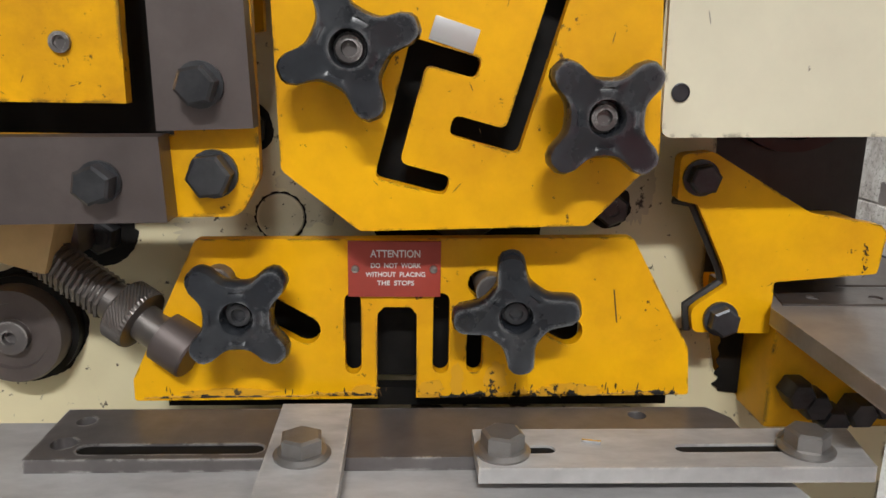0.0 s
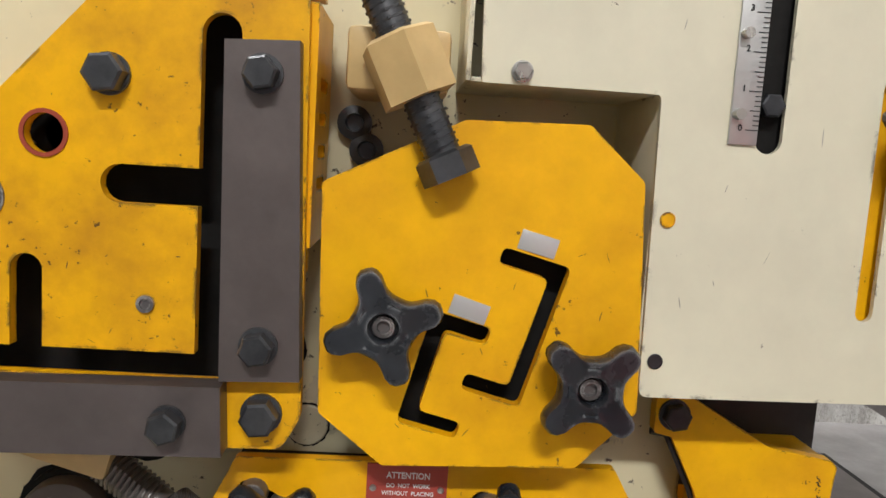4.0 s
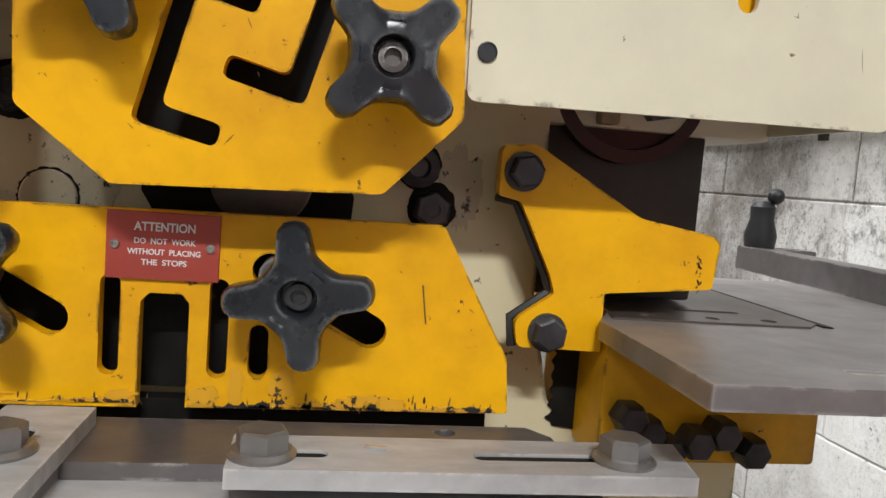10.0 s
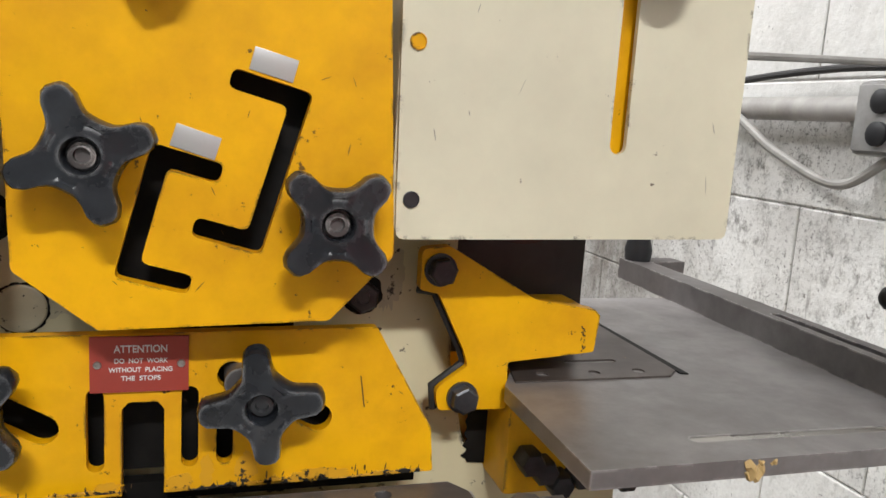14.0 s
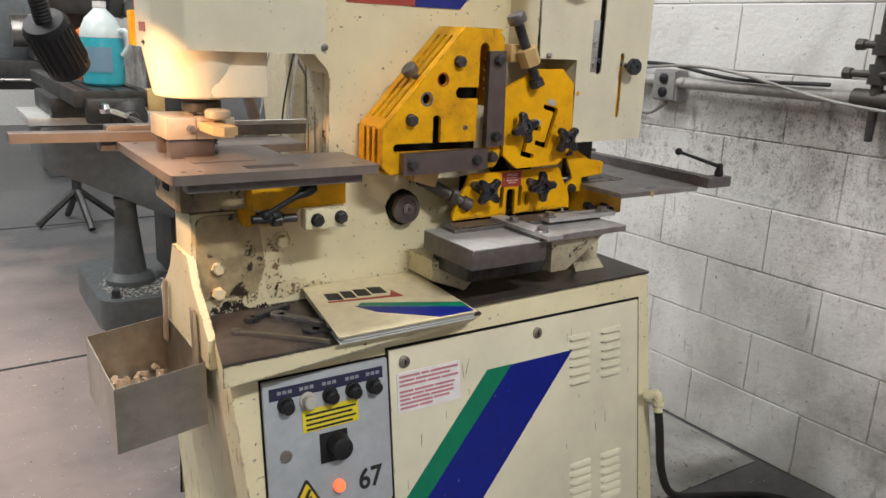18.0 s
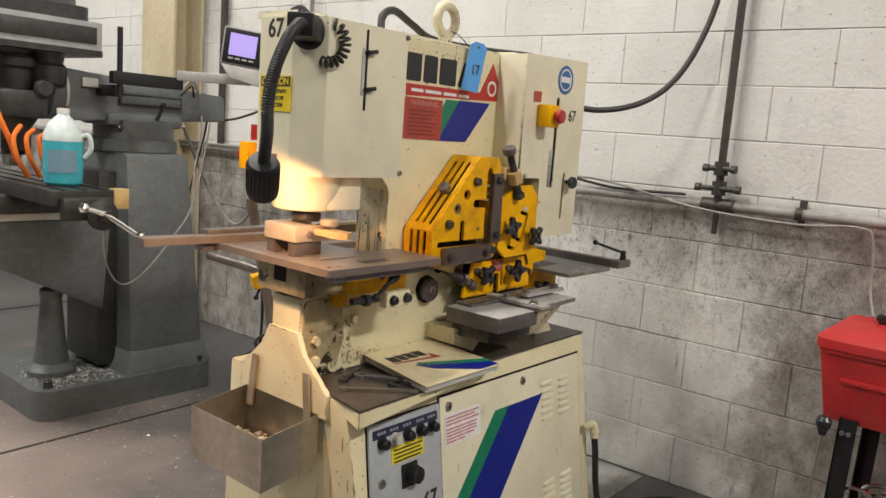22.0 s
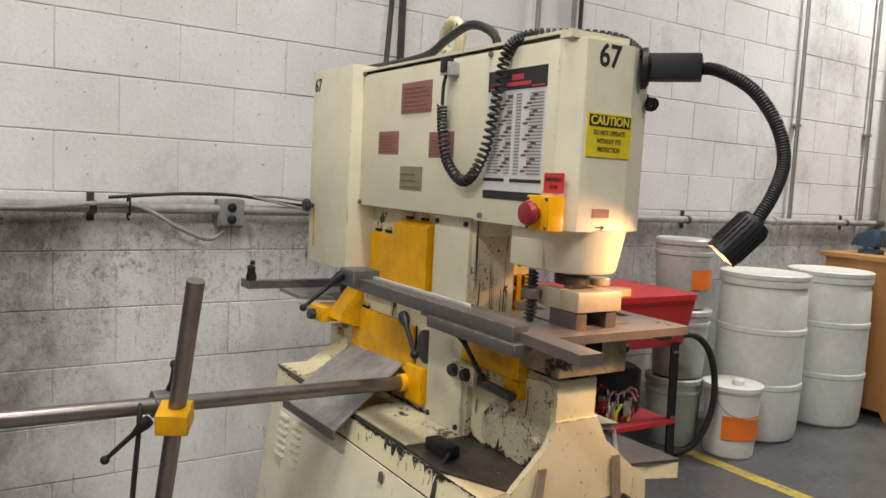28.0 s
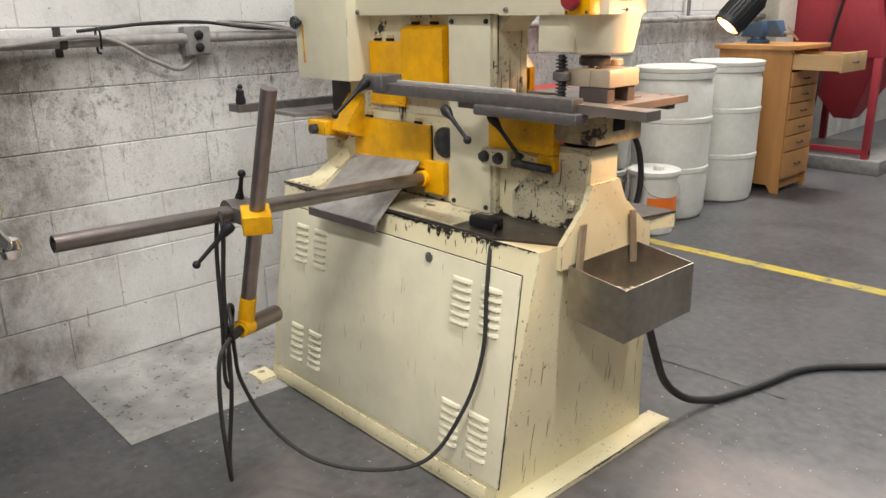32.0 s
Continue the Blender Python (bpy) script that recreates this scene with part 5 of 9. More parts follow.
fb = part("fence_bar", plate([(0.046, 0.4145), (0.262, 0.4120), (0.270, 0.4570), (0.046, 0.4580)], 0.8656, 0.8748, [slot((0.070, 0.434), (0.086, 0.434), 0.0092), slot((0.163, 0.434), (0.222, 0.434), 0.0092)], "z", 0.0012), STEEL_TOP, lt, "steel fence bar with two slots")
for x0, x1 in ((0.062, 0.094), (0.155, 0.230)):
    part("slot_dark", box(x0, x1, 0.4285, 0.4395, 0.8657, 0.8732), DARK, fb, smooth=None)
for x, y, z, p_ in ((-0.049, 0.430, 0.8745, cb), (0.0605, 0.432, 0.8748, fb), (0.2325, 0.432, 0.8748, fb), (-0.0515, 0.327, 0.8745, cb)):
    bb = hexagon((x, y, z + 0.003), (0, 0, 1), 0.0122, 0.0095, x * 30)
    lathe([(0.0155, 0), (0.0158, 0.0015), (0.0135, 0.0034), (0.0115, 0.0036)], (x, y, z), (0, 0, 1), 24, bb)
    part("flange_bolt", bb, ZINC, p_, "grey flanged hex bolt")
part("metal_chip", moved(hexa([(0.106, 0.428, 0.8821), (0.116, 0.424, 0.8821), (0.1165, 0.4255, 0.8821), (0.1065, 0.4298, 0.8821), (0.106, 0.428, 0.8832), (0.116, 0.424, 0.8840), (0.1165, 0.4255, 0.8840), (0.1065, 0.4298, 0.8832)]), Matrix.Translation((0.001, 0.014, -0.007))), plain("bright_swarf", (0.75, 0.75, 0.75), 0.25, 0.9), fb)
part("table_prop", hexa([(0.05, 0.40, 0.745), (0.10, 0.40, 0.745), (0.10, 0.58, 0.745), (0.05, 0.58, 0.745), (0.01, 0.36, 0.8415), (0.18, 0.36, 0.8415), (0.18, 0.58, 0.8415), (0.01, 0.58, 0.8415)], 0.004), CREAM_OILY, iron, "oily worn cream prop under the table")
part("chute", hexa([(-0.240, 0.475, 0.742), (-0.155, 0.465, 0.709), (-0.155, 0.585, 0.709), (-0.240, 0.585, 0.742), (-0.240, 0.475, 0.792), (-0.110, 0.465, 0.752), (-0.110, 0.585, 0.775), (-0.240, 0.585, 0.792)], 0.003), CREAM, iron, "cream sloping scrap chute")
part("table_gusset", plate([(0.14, 0.842), (0.195, 0.842), (0.30, 0.708), (0.20, 0.708)], 0.47, 0.49), CREAM_OILY, iron)

# shear cover fittings
for x, z in ((0.1565, 1.163), (0.1575, 1.069)):
    part("cover_hole", lathe([(0.0052, 0.0), (0.0052, 0.0006), (0.0046, 0.0008), (0.0046, -0.003), (0, -0.003)], (x, 0.4745, z), FRONT, 16), BOLT if z < 1.1 else YELLOW, shear)
hexbolt(0.055, 0.475, 1.250, 0.006, 0.005, shear, STEEL_BRIGHT, 0.1)
scl = part("steel_scale", box(0.190, 0.2085, 0.4728, 0.475, 1.214, 1.335, 0.0004), shader("satin_scale", (0.55, 0.55, 0.54), 0.35, 0.8), shear, "steel scale with scribed marks")
b = bmesh.new()
for i in range(28):
    ln = 0.008 if i % 8 == 0 else (0.006 if i % 4 == 0 else 0.0035)
    box(0.2080 - ln, 0.2080, 0.4722, 0.4729, 1.2235 + i * 0.00305 - 0.0003, 1.2235 + i * 0.00305 + 0.0003, bm=b)
part("scale_marks", b, STENCIL, scl, smooth=None)
for i, dgt in enumerate("0123"):
    writing(dgt, 0.0055, (0.1965, 0.4724, 1.2245 + i * 0.0248), (90, 0, 0), STENCIL, scl, depth=0.0002)
for z in (1.233, 1.283):
    part("wing_bolt", cyl((0.194, 0.473, z), (0.194, 0.466, z), 0.0035, n=10), STEEL_BRIGHT, scl)
cp = part("small_knob", lathe([(0.008, 0), (0.008, 0.012), (0.0195, 0.014), (0.021, 0.018), (0.021, 0.026), (0.018, 0.030), (0.006, 0.030), (0.005, 0.027), (0, 0.027)], (0.312, 0.470, 1.230), FRONT, 10), KNOB, shear, "small black fluted knob")
part("knob_stem", cyl((0.312, 0.472, 1.230), (0.298, 0.490, 1.240), 0.006, n=10), STEEL, cp)
es = part("stop_box", box(0.095, 0.150, 0.420, 0.475, 1.408, 1.478, 0.005), YELLOW, iron, "yellow emergency stop box with a red mushroom button")
part("stop_button", lathe([(0.012, 0), (0.012, 0.008), (0.021, 0.010), (0.023, 0.016), (0.020, 0.025), (0, 0.028)], (0.123, 0.420, 1.443), FRONT, 22), shader("red_button", (0.38, 0.02, 0.02), 0.35), es)
part("stop_label", box(0.070, 0.112, 0.4735, 0.475, 1.485, 1.518), RED_PLATE, shear)
part("round_sticker", lathe([(0.047, 0), (0.047, 0.0012), (0, 0.0012)], (0.250, 0.475, 1.568), FRONT, 32), plain("blue_sticker", (0.03, 0.12, 0.32), 0.4), shear, "round blue maker's sticker")
part("sticker_band", lathe([(0.036, 0), (0.036, 0.0018), (0.031, 0.0018), (0.031, 0)], (0.250, 0.475, 1.568), FRONT, 32), WHITE_PRINT, shear)
part("sticker_bar", box(0.222, 0.278, 0.4728, 0.475, 1.559, 1.578), WHITE_PRINT, shear)
writing("67", 0.052, (0.312, 0.4747, 1.452), (90, 0, 0), STENCIL, shear, "stencilled_number", width=0.045)
part("slot_bolt", hexagon((0.217, 0.478, 1.24), FRONT, 0.008, 0.006), BOLT, shear)

# name plate area on the frame
LOGO_RED = plain("logo_red", (0.45, 0.03, 0.02), 0.5)
for x0, x1, lean_ in ((-0.413, -0.347, 0.0), (-0.336, -0.278, 0.0), (-0.267, -0.192, 0.0), (-0.184, -0.104, 0.030)):
    part("logo_block", plate(round_poly([(x0, 1.503), (x1, 1.503), (x1 - lean_, 1.579), (x0 + lean_, 1.579)], 0.008), 0.5815, 0.583), STENCIL, frame_plate)
part("logo_red_band", plate([(-0.405, 1.461), (0.055, 1.478), (-0.012, 1.591), (-0.070, 1.497), (-0.405, 1.494)], 0.5812, 0.583), LOGO_RED, frame_plate)
part("logo_ring", plate(disc(-0.012, 1.513, 0.024), 0.580, 0.582, [disc(-0.012, 1.513, 0.016)]), WHITE_PRINT, frame_plate)
bars([(0, 0, 0.05, 0.009), (0.06, 0, 0.13, 0.009), (0.14, 0, 0.20, 0.009), (0.21, 0, 0.26, 0.009)], (-0.385, 0.5810, 1.474), (1, 0, 0), (0, 0, 1), WHITE_PRINT, frame_plate)
wp = part("warning_plate", box(-0.411, -0.246, 0.5805, 0.583, 1.342, 1.458), RED_PLATE, frame_plate, "red warning plate with faded print")
writing("WARNING", 0.02, (-0.325, 0.5800, 1.443), (90, 0, 0), plain("pale_red_print", (0.55, 0.2, 0.16), 0.6), wp, width=0.12)
bars([(0, -0.011 * i, 0.12 - 0.01 * (i % 3), -0.011 * i + 0.004) for i in range(7)], (-0.392, 0.5803, 1.420), (1, 0, 0), (0, 0, 1), plain("dark_red_print", (0.2, 0.03, 0.02), 0.6), wp)
part("green_mark", plate([(-0.244, 1.355), (-0.232, 1.352), (-0.168, 1.463), (-0.228, 1.463), (-0.244, 1.44)], 0.5815, 0.583), GREEN, frame_plate)
part("blue_mark", plate([(-0.255, 1.341), (-0.126, 1.342), (-0.014, 1.467), (-0.168, 1.464)], 0.5810, 0.583), BLUE, frame_plate)
for x, z in ((0.055, 1.395), (0.055, 1.305)):
    bolt((x, 0.583, z), FRONT, 0.011, 0.012, frame_plate, CREAM, 1.2)


# black grime caked on edges and along the foot of the plates
GRIME = shader("caked_grime", (0.022, 0.018, 0.014), 0.6, bump=0.4, bump_scale=90, grain=0.3, spots=(0.6, 0.30, 0.008), spot_scale=150, spot_at=0.47)
rg = random.Random(21)


def grime_line(p, q, up, out, height, parent, steps=260):
    """A ragged skin of grime along an edge from p to q, reaching up from it."""
    p, q, up, out = Vector(p), Vector(q), Vector(up), Vector(out)
    b = bmesh.new()
    a = 0.4
    rows = []
    for i in range(steps + 1):
        a = min(1, max(0.08, a + rg.uniform(-0.13, 0.13)))
        h = height * a * a * rg.uniform(0.8, 1.0) * 0.7
        c = p.lerp(q, i / steps)
        rows.append([b.verts.new(c), b.verts.new(c + out * 0.0005), b.verts.new(c + out * 0.0005 + up * h), b.verts.new(c + up * (h + 0.0006))])
    for r0, r1 in zip(rows, rows[1:]):
        for k in range(3):
            b.faces.new((r0[k], r1[k], r1[k + 1], r0[k + 1]))
    return part("grime_edge", b, GRIME, parent, smooth=None)


for x0, x1, h in ((-0.160, -0.0125, 0.0045), (0.0152, 0.187, 0.0045), (0.0152, 0.12, 0.009)):
    grime_line((x0, 0.5118, 0.8702), (x1, 0.5118, 0.8718), (0, 0, 1), (0, -1, 0), h, lowp)
# dark block added to fill in the shade below the notching table
part("under_block", box(-0.225, -0.01, 0.36, 0.50, 0.770, 0.8118, 0.002), BOLT, lt)

# dark bar painted in for the shade of the gap under the plate
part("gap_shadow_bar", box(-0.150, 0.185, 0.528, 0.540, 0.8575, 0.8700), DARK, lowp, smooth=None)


def grease_halo(x, z, r, y=0.5828):
    """A ragged film of old grease round a bolt on the frame plate."""
    n = 90
    ring = []
    a = 1.0
    for i in range(n):
        a = min(1.10, max(0.93, a + rg.uniform(-0.025, 0.025)))
        ring.append((x + r * a * math.cos(2 * math.pi * i / n), z + r * a * math.sin(2 * math.pi * i / n)))
    part("grease_halo", plate(ring, y - 0.0006, y), DARK, frame_plate, smooth=None)


for x, z, r in ((-0.207, 0.966, 0.025), (0.1505, 0.985, 0.0155), (-0.228, 0.985, 0.020), (-0.262, 0.895, 0.0425), (0.140, 1.011, 0.0155), (-0.101, 1.037, 0.0165)):
    grease_halo(x, z, r)


def marks(name, parent, material, count, place, u, v, length, width, tilt, seed):
    """Many thin tapered marks on a surface as one mesh; place turns (u, v) into a point just above it."""
    r = random.Random(seed)
    bm = bmesh.new()
    for _ in range(count):
        a, b_ = r.uniform(*u), r.uniform(*v)
        ln, w, t_ = r.uniform(*length), r.uniform(*width), radians(90 + r.gauss(0, tilt))
        d, n = Vector((math.cos(t_), math.sin(t_))), Vector((-math.sin(t_), math.cos(t_)))
        c = Vector((a, b_))
        row = [c - d * ln / 2, c - d * ln * 0.2 + n * w / 2, c + d * ln * 0.3 + n * w * 0.4, c + d * ln / 2, c + d * ln * 0.25 - n * w * 0.4, c - d * ln * 0.2 - n * w / 2]
        bm.faces.new([bm.verts.new(place(*p)) for p in row])
    return tagged(part(name, bm, material, parent, smooth=None), kind="stuff")


SCRATCH = plain("dark_scratch", (0.10, 0.055, 0.015), 0.6)
SCRATCH_PALE = plain("grey_scratch", (0.34, 0.31, 0.24), 0.6)
marks("scuffing", lowp, SCRATCH, 6, lambda a, b_: (a, 0.51165, b_), (-0.15, 0.185), (0.884, 0.97), (0.002, 0.007), (0.0003, 0.0006), 40, 2)
marks("scuffing", lowp, SCRATCH, 44, lambda a, b_: (a, 0.51165, b_), (-0.15, 0.185), (0.871, 0.878), (0.002, 0.007), (0.0004, 0.0012), 10, 3)
marks("scuffing", hold, SCRATCH, 9, lambda a, b_: (a, 0.47165, b_), (-0.055, 0.135), (1.0, 1.17), (0.002, 0.008), (0.0003, 0.0006), 50, 4)
marks("scuffing", guard, SCRATCH, 14, lambda a, b_: (a, 0.47065, b_), (-0.34, -0.15), (1.06, 1.13), (0.002, 0.006), (0.0003, 0.0008), 60, 5)
marks("scuffing", arm, SCRATCH, 18, lambda a, b_: (a, 0.53965, b_), (0.3155, 0.3195), (0.945, 0.968), (0.001, 0.004), (0.0006, 0.0016), 40, 6)
marks("scuffing", shear, SCRATCH_PALE, 24, lambda a, b_: (a, 0.47465, b_), (0.155, 0.37), (1.06, 1.60), (0.003, 0.016), (0.0003, 0.0009), 25, 7)
part("long_scratch", plate([(0.1388, 0.944), (0.1396, 0.944), (0.1428, 0.922), (0.1420, 0.922)], 0.5114, 0.5117), SCRATCH, lowp, smooth=None)


def smear(x, z, rx, rz, y, parent, seed):
    """A ragged smear of grime on a plate."""
    r = random.Random(seed)
    ring, a = [], 1.0
    for i in range(70):
        a = min(1.25, max(0.6, a + r.uniform(-0.16, 0.16)))
        ring.append((x + rx * a * math.cos(2 * math.pi * i / 70), max(0.8722, z + rz * a * math.sin(2 * math.pi * i / 70))))
    part("smear", plate(ring, y - 0.0004, y), SMEAR, parent, smooth=None)


SMEAR = shader("thin_grime", (0.07, 0.045, 0.02), 0.55, bump=0.2, grain=0.3, spots=(0.72, 0.36, 0.008), spot_scale=120, spot_at=0.36)
for i, (x, z, rx, rz) in enumerate(((0.0405, 0.882, 0.0040, 0.012), (0.024, 0.877, 0.008, 0.005), (0.066, 0.886, 0.007, 0.014), (0.115, 0.8755, 0.022, 0.005), (-0.02, 0.8765, 0.010, 0.004), (-0.1, 0.875, 0.03, 0.003))):
    smear(x, z, rx, rz, 0.5117, lowp, 40 + i)



def stain(x, z, rx, rz, y, parent, material, seed):
    """A ragged flat stain on an upright face."""
    r = random.Random(seed)
    ring, a = [], 1.0
    for i in range(80):
        a = min(1.3, max(0.65, a + r.uniform(-0.13, 0.13)))
        ring.append((x + rx * a * math.cos(2 * math.pi * i / 80), z + rz * a * math.sin(2 * math.pi * i / 80)))
    part("stain", plate(ring, y - 0.0004, y), material, parent, smooth=None)


OIL_STAIN = shader("brown_oil_stain", (0.26, 0.17, 0.08), 0.4, bump=0.2, grain=0.3, dirt=(0.05, 0.035, 0.02), dirt_amt=0.9, dirt_scale=16, spots=(0.66, 0.58, 0.36), spot_scale=90, spot_at=0.44)
for i, (x, z, rx, rz) in enumerate(((-0.585, 0.790, 0.022, 0.060), (-0.560, 0.855, 0.016, 0.020), (-0.540, 0.735, 0.040, 0.022), (-0.470, 0.730, 0.030, 0.014))):
    stain(x, z, rx, rz, 0.5826, frame_plate, OIL_STAIN, 60 + i)
for i, (x, z, rx, rz) in enumerate(((-0.668, 0.800, 0.040, 0.085), (-0.630, 0.755, 0.024, 0.045))):
    stain(x, z, rx, rz, 0.5736, pill, OIL_STAIN, 70 + i)
for i, (x, z, rx, rz) in enumerate(((-0.06, 1.005, 0.030, 0.030), (0.17, 0.995, 0.014, 0.03), (-0.13, 0.965, 0.03, 0.014))):
    stain(x, z, rx, rz, 0.5829, frame_plate, CREAM_OILY, 80 + i)

# ---- punch side ----
HOT = shader("pale_worn_steel", (0.55, 0.47, 0.36), 0.4, 0.4, bump=0.06, dirt=(0.28, 0.2, 0.13), dirt_amt=0.6, dirt_scale=12)
TABLE = shader("brown_worn_table", (0.26, 0.225, 0.20), 0.38, 0.45, bump=0.08, bump_scale=120, dirt=(0.11, 0.09, 0.08), dirt_amt=0.8, dirt_scale=5, grain=0.1, grain_scale=40)
ptab = part("punch_table", plate(round_poly([(-0.830, 0.385), (-0.430, 0.385), (-0.430, 0.562), (-0.56, 0.562), (-0.56, 0.70), (-0.448, 0.70), (-0.448, 0.846), (-0.830, 0.846)], [0.012, 0.012, 0, 0, 0, 0, 0.004, 0.004]), 1.0165, 1.034,
                                 [[(-0.685, 0.418), (-0.585, 0.418), (-0.585, 0.452), (-0.685, 0.452)], disc(-0.80, 0.42, 0.006, 12), disc(-0.77, 0.42, 0.006, 12), disc(-0.47, 0.42, 0.006, 12), disc(-0.80, 0.79, 0.006, 12)], "z", 0.002), TABLE, iron, "brown worn steel punch table")
part("die_plate", plate([(-0.76, 0.50), (-0.64, 0.50), (-0.64, 0.665), (-0.76, 0.665)], 1.034, 1.0365, [disc(-0.70, 0.60, 0.018, 20)], "z"), TABLE, ptab)
part("under_rail", box(-0.80, -0.46, 0.402, 0.432, 0.998, 1.0165, 0.003), STEEL, ptab)
bar = part("stop_bar", plate([(-1.030, 0.838), (-0.63, 0.805), (-0.63, 0.845), (-1.030, 0.888)], 1.0345, 1.054, axis="z", bevel=0.001), TABLE, iron, "long flat steel stop bar on the punch table")
rail = part("back_rail", box(-0.845, -0.150, 0.848, 0.886, 1.036, 1.066, 0.003), STEEL, iron, "dark steel rail behind the punch table")
part("rail_strip", box(-0.64, -0.20, 0.838, 0.850, 1.062, 1.072, 0.001), STEEL_TOP, rail)
part("rail_lower", box(-0.86, -0.55, 0.845, 0.892, 1.010, 1.036, 0.006), STEEL, rail)
part("rail_clamp", box(-0.215, -0.13, 0.83, 0.905, 1.045, 1.088, 0.006), STEEL, rail)


def drop_lever(parent, base, tip, name="lever"):
    base, tip = Vector(base), Vector(tip)
    d = (tip - base).normalized()
    lv = part(name, lathe([(0.012, -0.012), (0.014, 0), (0.011, 0.015), (0.007, 0.028), (0.0055, 0.04)], base, d, 16), BLACK, parent, "black clamping lever")
    part("arm", cyl(base + d * 0.03, tip, 0.006, 0.0048, 10), BLACK, lv)
    part("ball", lathe([(0.0, -0.010)] + [(0.010 * math.sin(math.pi * i / 8), -0.010 * math.cos(math.pi * i / 8)) for i in range(1, 8)] + [(0, 0.010)], tip, d, 14), BLACK, lv)
    return lv


drop_lever(rail, (-0.155, 0.915, 1.065), (-0.130, 1.0, 0.985))
drop_lever(rail, (-0.458, 0.893, 1.012), (-0.565, 0.925, 0.955))
drop_lever(ptab, (-0.56, 0.435, 0.985), (-0.66, 0.40, 0.95))
drop_lever(ptab, (-0.505, 0.775, 0.985), (-0.585, 0.762, 0.895))

# punch and stripper
ram = part("ram_housing", lathe([(0.070, 0), (0.080, 0.003), (0.084, 0.010), (0.100, 0.094)], (-0.712, 0.622, 1.146), (0, 0, 1), 40), CREAM_CLEAN, iron, "cream bell-shaped punch ram housing")
part("ram_back", box(-0.712, -0.60, 0.535, 0.716, 1.150, 1.240, 0.006), CREAM_CLEAN, ram)
part("punch_nut", lathe([(0.036, 0), (0.038, 0.004), (0.038, 0.018), (0.034, 0.022)], (-0.705, 0.625, 1.118), (0, 0, 1), 28), BOLT, ram)
part("punch", cyl((-0.705, 0.625, 1.045), (-0.705, 0.625, 1.12), 0.016, n=20), STEEL_BRIGHT, ram)
sb = part("stripper", box(-0.792, -0.735, 0.560, 0.682, 1.070, 1.112, 0.004), HOT, iron, "pale steel stripper over the die")
part("stripper_leg", box(-0.735, -0.66, 0.560, 0.585, 1.070, 1.112, 0.003), HOT, sb)
part("stripper_leg", box(-0.735, -0.66, 0.655, 0.682, 1.070, 1.112, 0.003), HOT, sb)
for y in (0.565, 0.648):
    part("stripper_foot", box(-0.785, -0.70, y, y + 0.030, 1.033, 1.070, 0.004), STEEL_PINK, sb)
part("stripper_arm", plate([(-0.730, 0.470), (-0.715, 0.455), (-0.685, 0.470), (-0.685, 0.56), (-0.730, 0.56)], 1.088, 1.104, axis="z", bevel=0.001), shader("tan_worn_wood", (0.5, 0.35, 0.17), 0.55, bump=0.1, dirt=(0.3, 0.2, 0.1), dirt_amt=0.6, dirt_scale=10), sb)
part("arm_nut", lathe([(0.022, 0), (0.024, 0.003), (0.024, 0.014), (0.02, 0.017), (0, 0.017)], (-0.70, 0.540, 1.112), (0, 0, 1), 22), HOT, sb)
for x, y in ((-0.665, 0.702),):
    part("spring_rod", cyl((x, y, 1.035), (x, y, 1.145), 0.008, n=12), BOLT, sb)
    part("spring", tube([Vector((x, y, 1.040)) + Vector((0.0125 * math.cos(i * 0.785), 0.0125 * math.sin(i * 0.785), 0.10 * i / 96)) for i in range(97)], 0.0022, 6, raw=True), BOLT, sb)
    part("spring_nut", lathe([(0.021, 0), (0.021, 0.018), (0.018, 0.020)], (x, y, 1.085), (0, 0, 1), 22), STEEL, sb)
hexbolt(-0.745, 0.560, 1.090, 0.008, 0.006, sb, STEEL)

# die block and brackets
RUST_OIL = shader("rusty_oily_paint", (0.46, 0.37, 0.21), 0.42, bump=0.15, bump_scale=60, dirt=(0.05, 0.035, 0.022), dirt_amt=0.95, dirt_scale=11, grain=0.12, grain_scale=20, chips=(0.03, 0.022, 0.015), chip_scale=18, chip_at=0.56)
die = part("die_block", box(-0.782, -0.60, 0.524, 0.712, 0.935, 1.016, 0.004), RUST_OIL, iron, "oily brown-stained die block")
# notch drawn as a dark block, shade in its colour
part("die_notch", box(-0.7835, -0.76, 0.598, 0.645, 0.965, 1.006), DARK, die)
part("grease_pad", lathe([(0.062, 0), (0.06, 0.006), (0.045, 0.011), (0, 0.012)], (-0.70, 0.630, 0.924), (0, 0, 1), 18), DARK, die)
yb = part("die_bracket", box(-0.655, -0.452, 0.490, 0.583, 0.936, 1.005, 0.004), YELLOW_WORN, iron, "worn yellow die bracket")
part("bracket_leg", box(-0.655, -0.630, 0.535, 0.583, 0.895, 0.94, 0.004), YELLOW_WORN, yb)
hexbolt(-0.55, 0.490, 0.975, 0.006, 0.004, yb, BOLT)
clp = part("clamp_plate", box(-0.555, -0.462, 0.462, 0.488, 0.895, 0.938, 0.004), CREAM, yb)
for x, z in ((-0.530, 0.915), (-0.478, 0.917)):
    hexbolt(x, 0.462, z, 0.012, 0.010, clp, BOLT, x * 30)
part("set_screw", cyl((-0.655, 0.49, 0.920), (-0.565, 0.485, 0.918), 0.009, n=14), BOLT, yb)
part("set_screw_head", hexagon((-0.615, 0.487, 0.919), (1, 0, 0), 0.016, 0.02), BOLT, yb)
yb2 = part("die_bracket", box(-0.657, -0.430, 0.689, 0.714, 0.897, 0.992, 0.003), YELLOW_WORN, iron, "worn yellow die bracket")
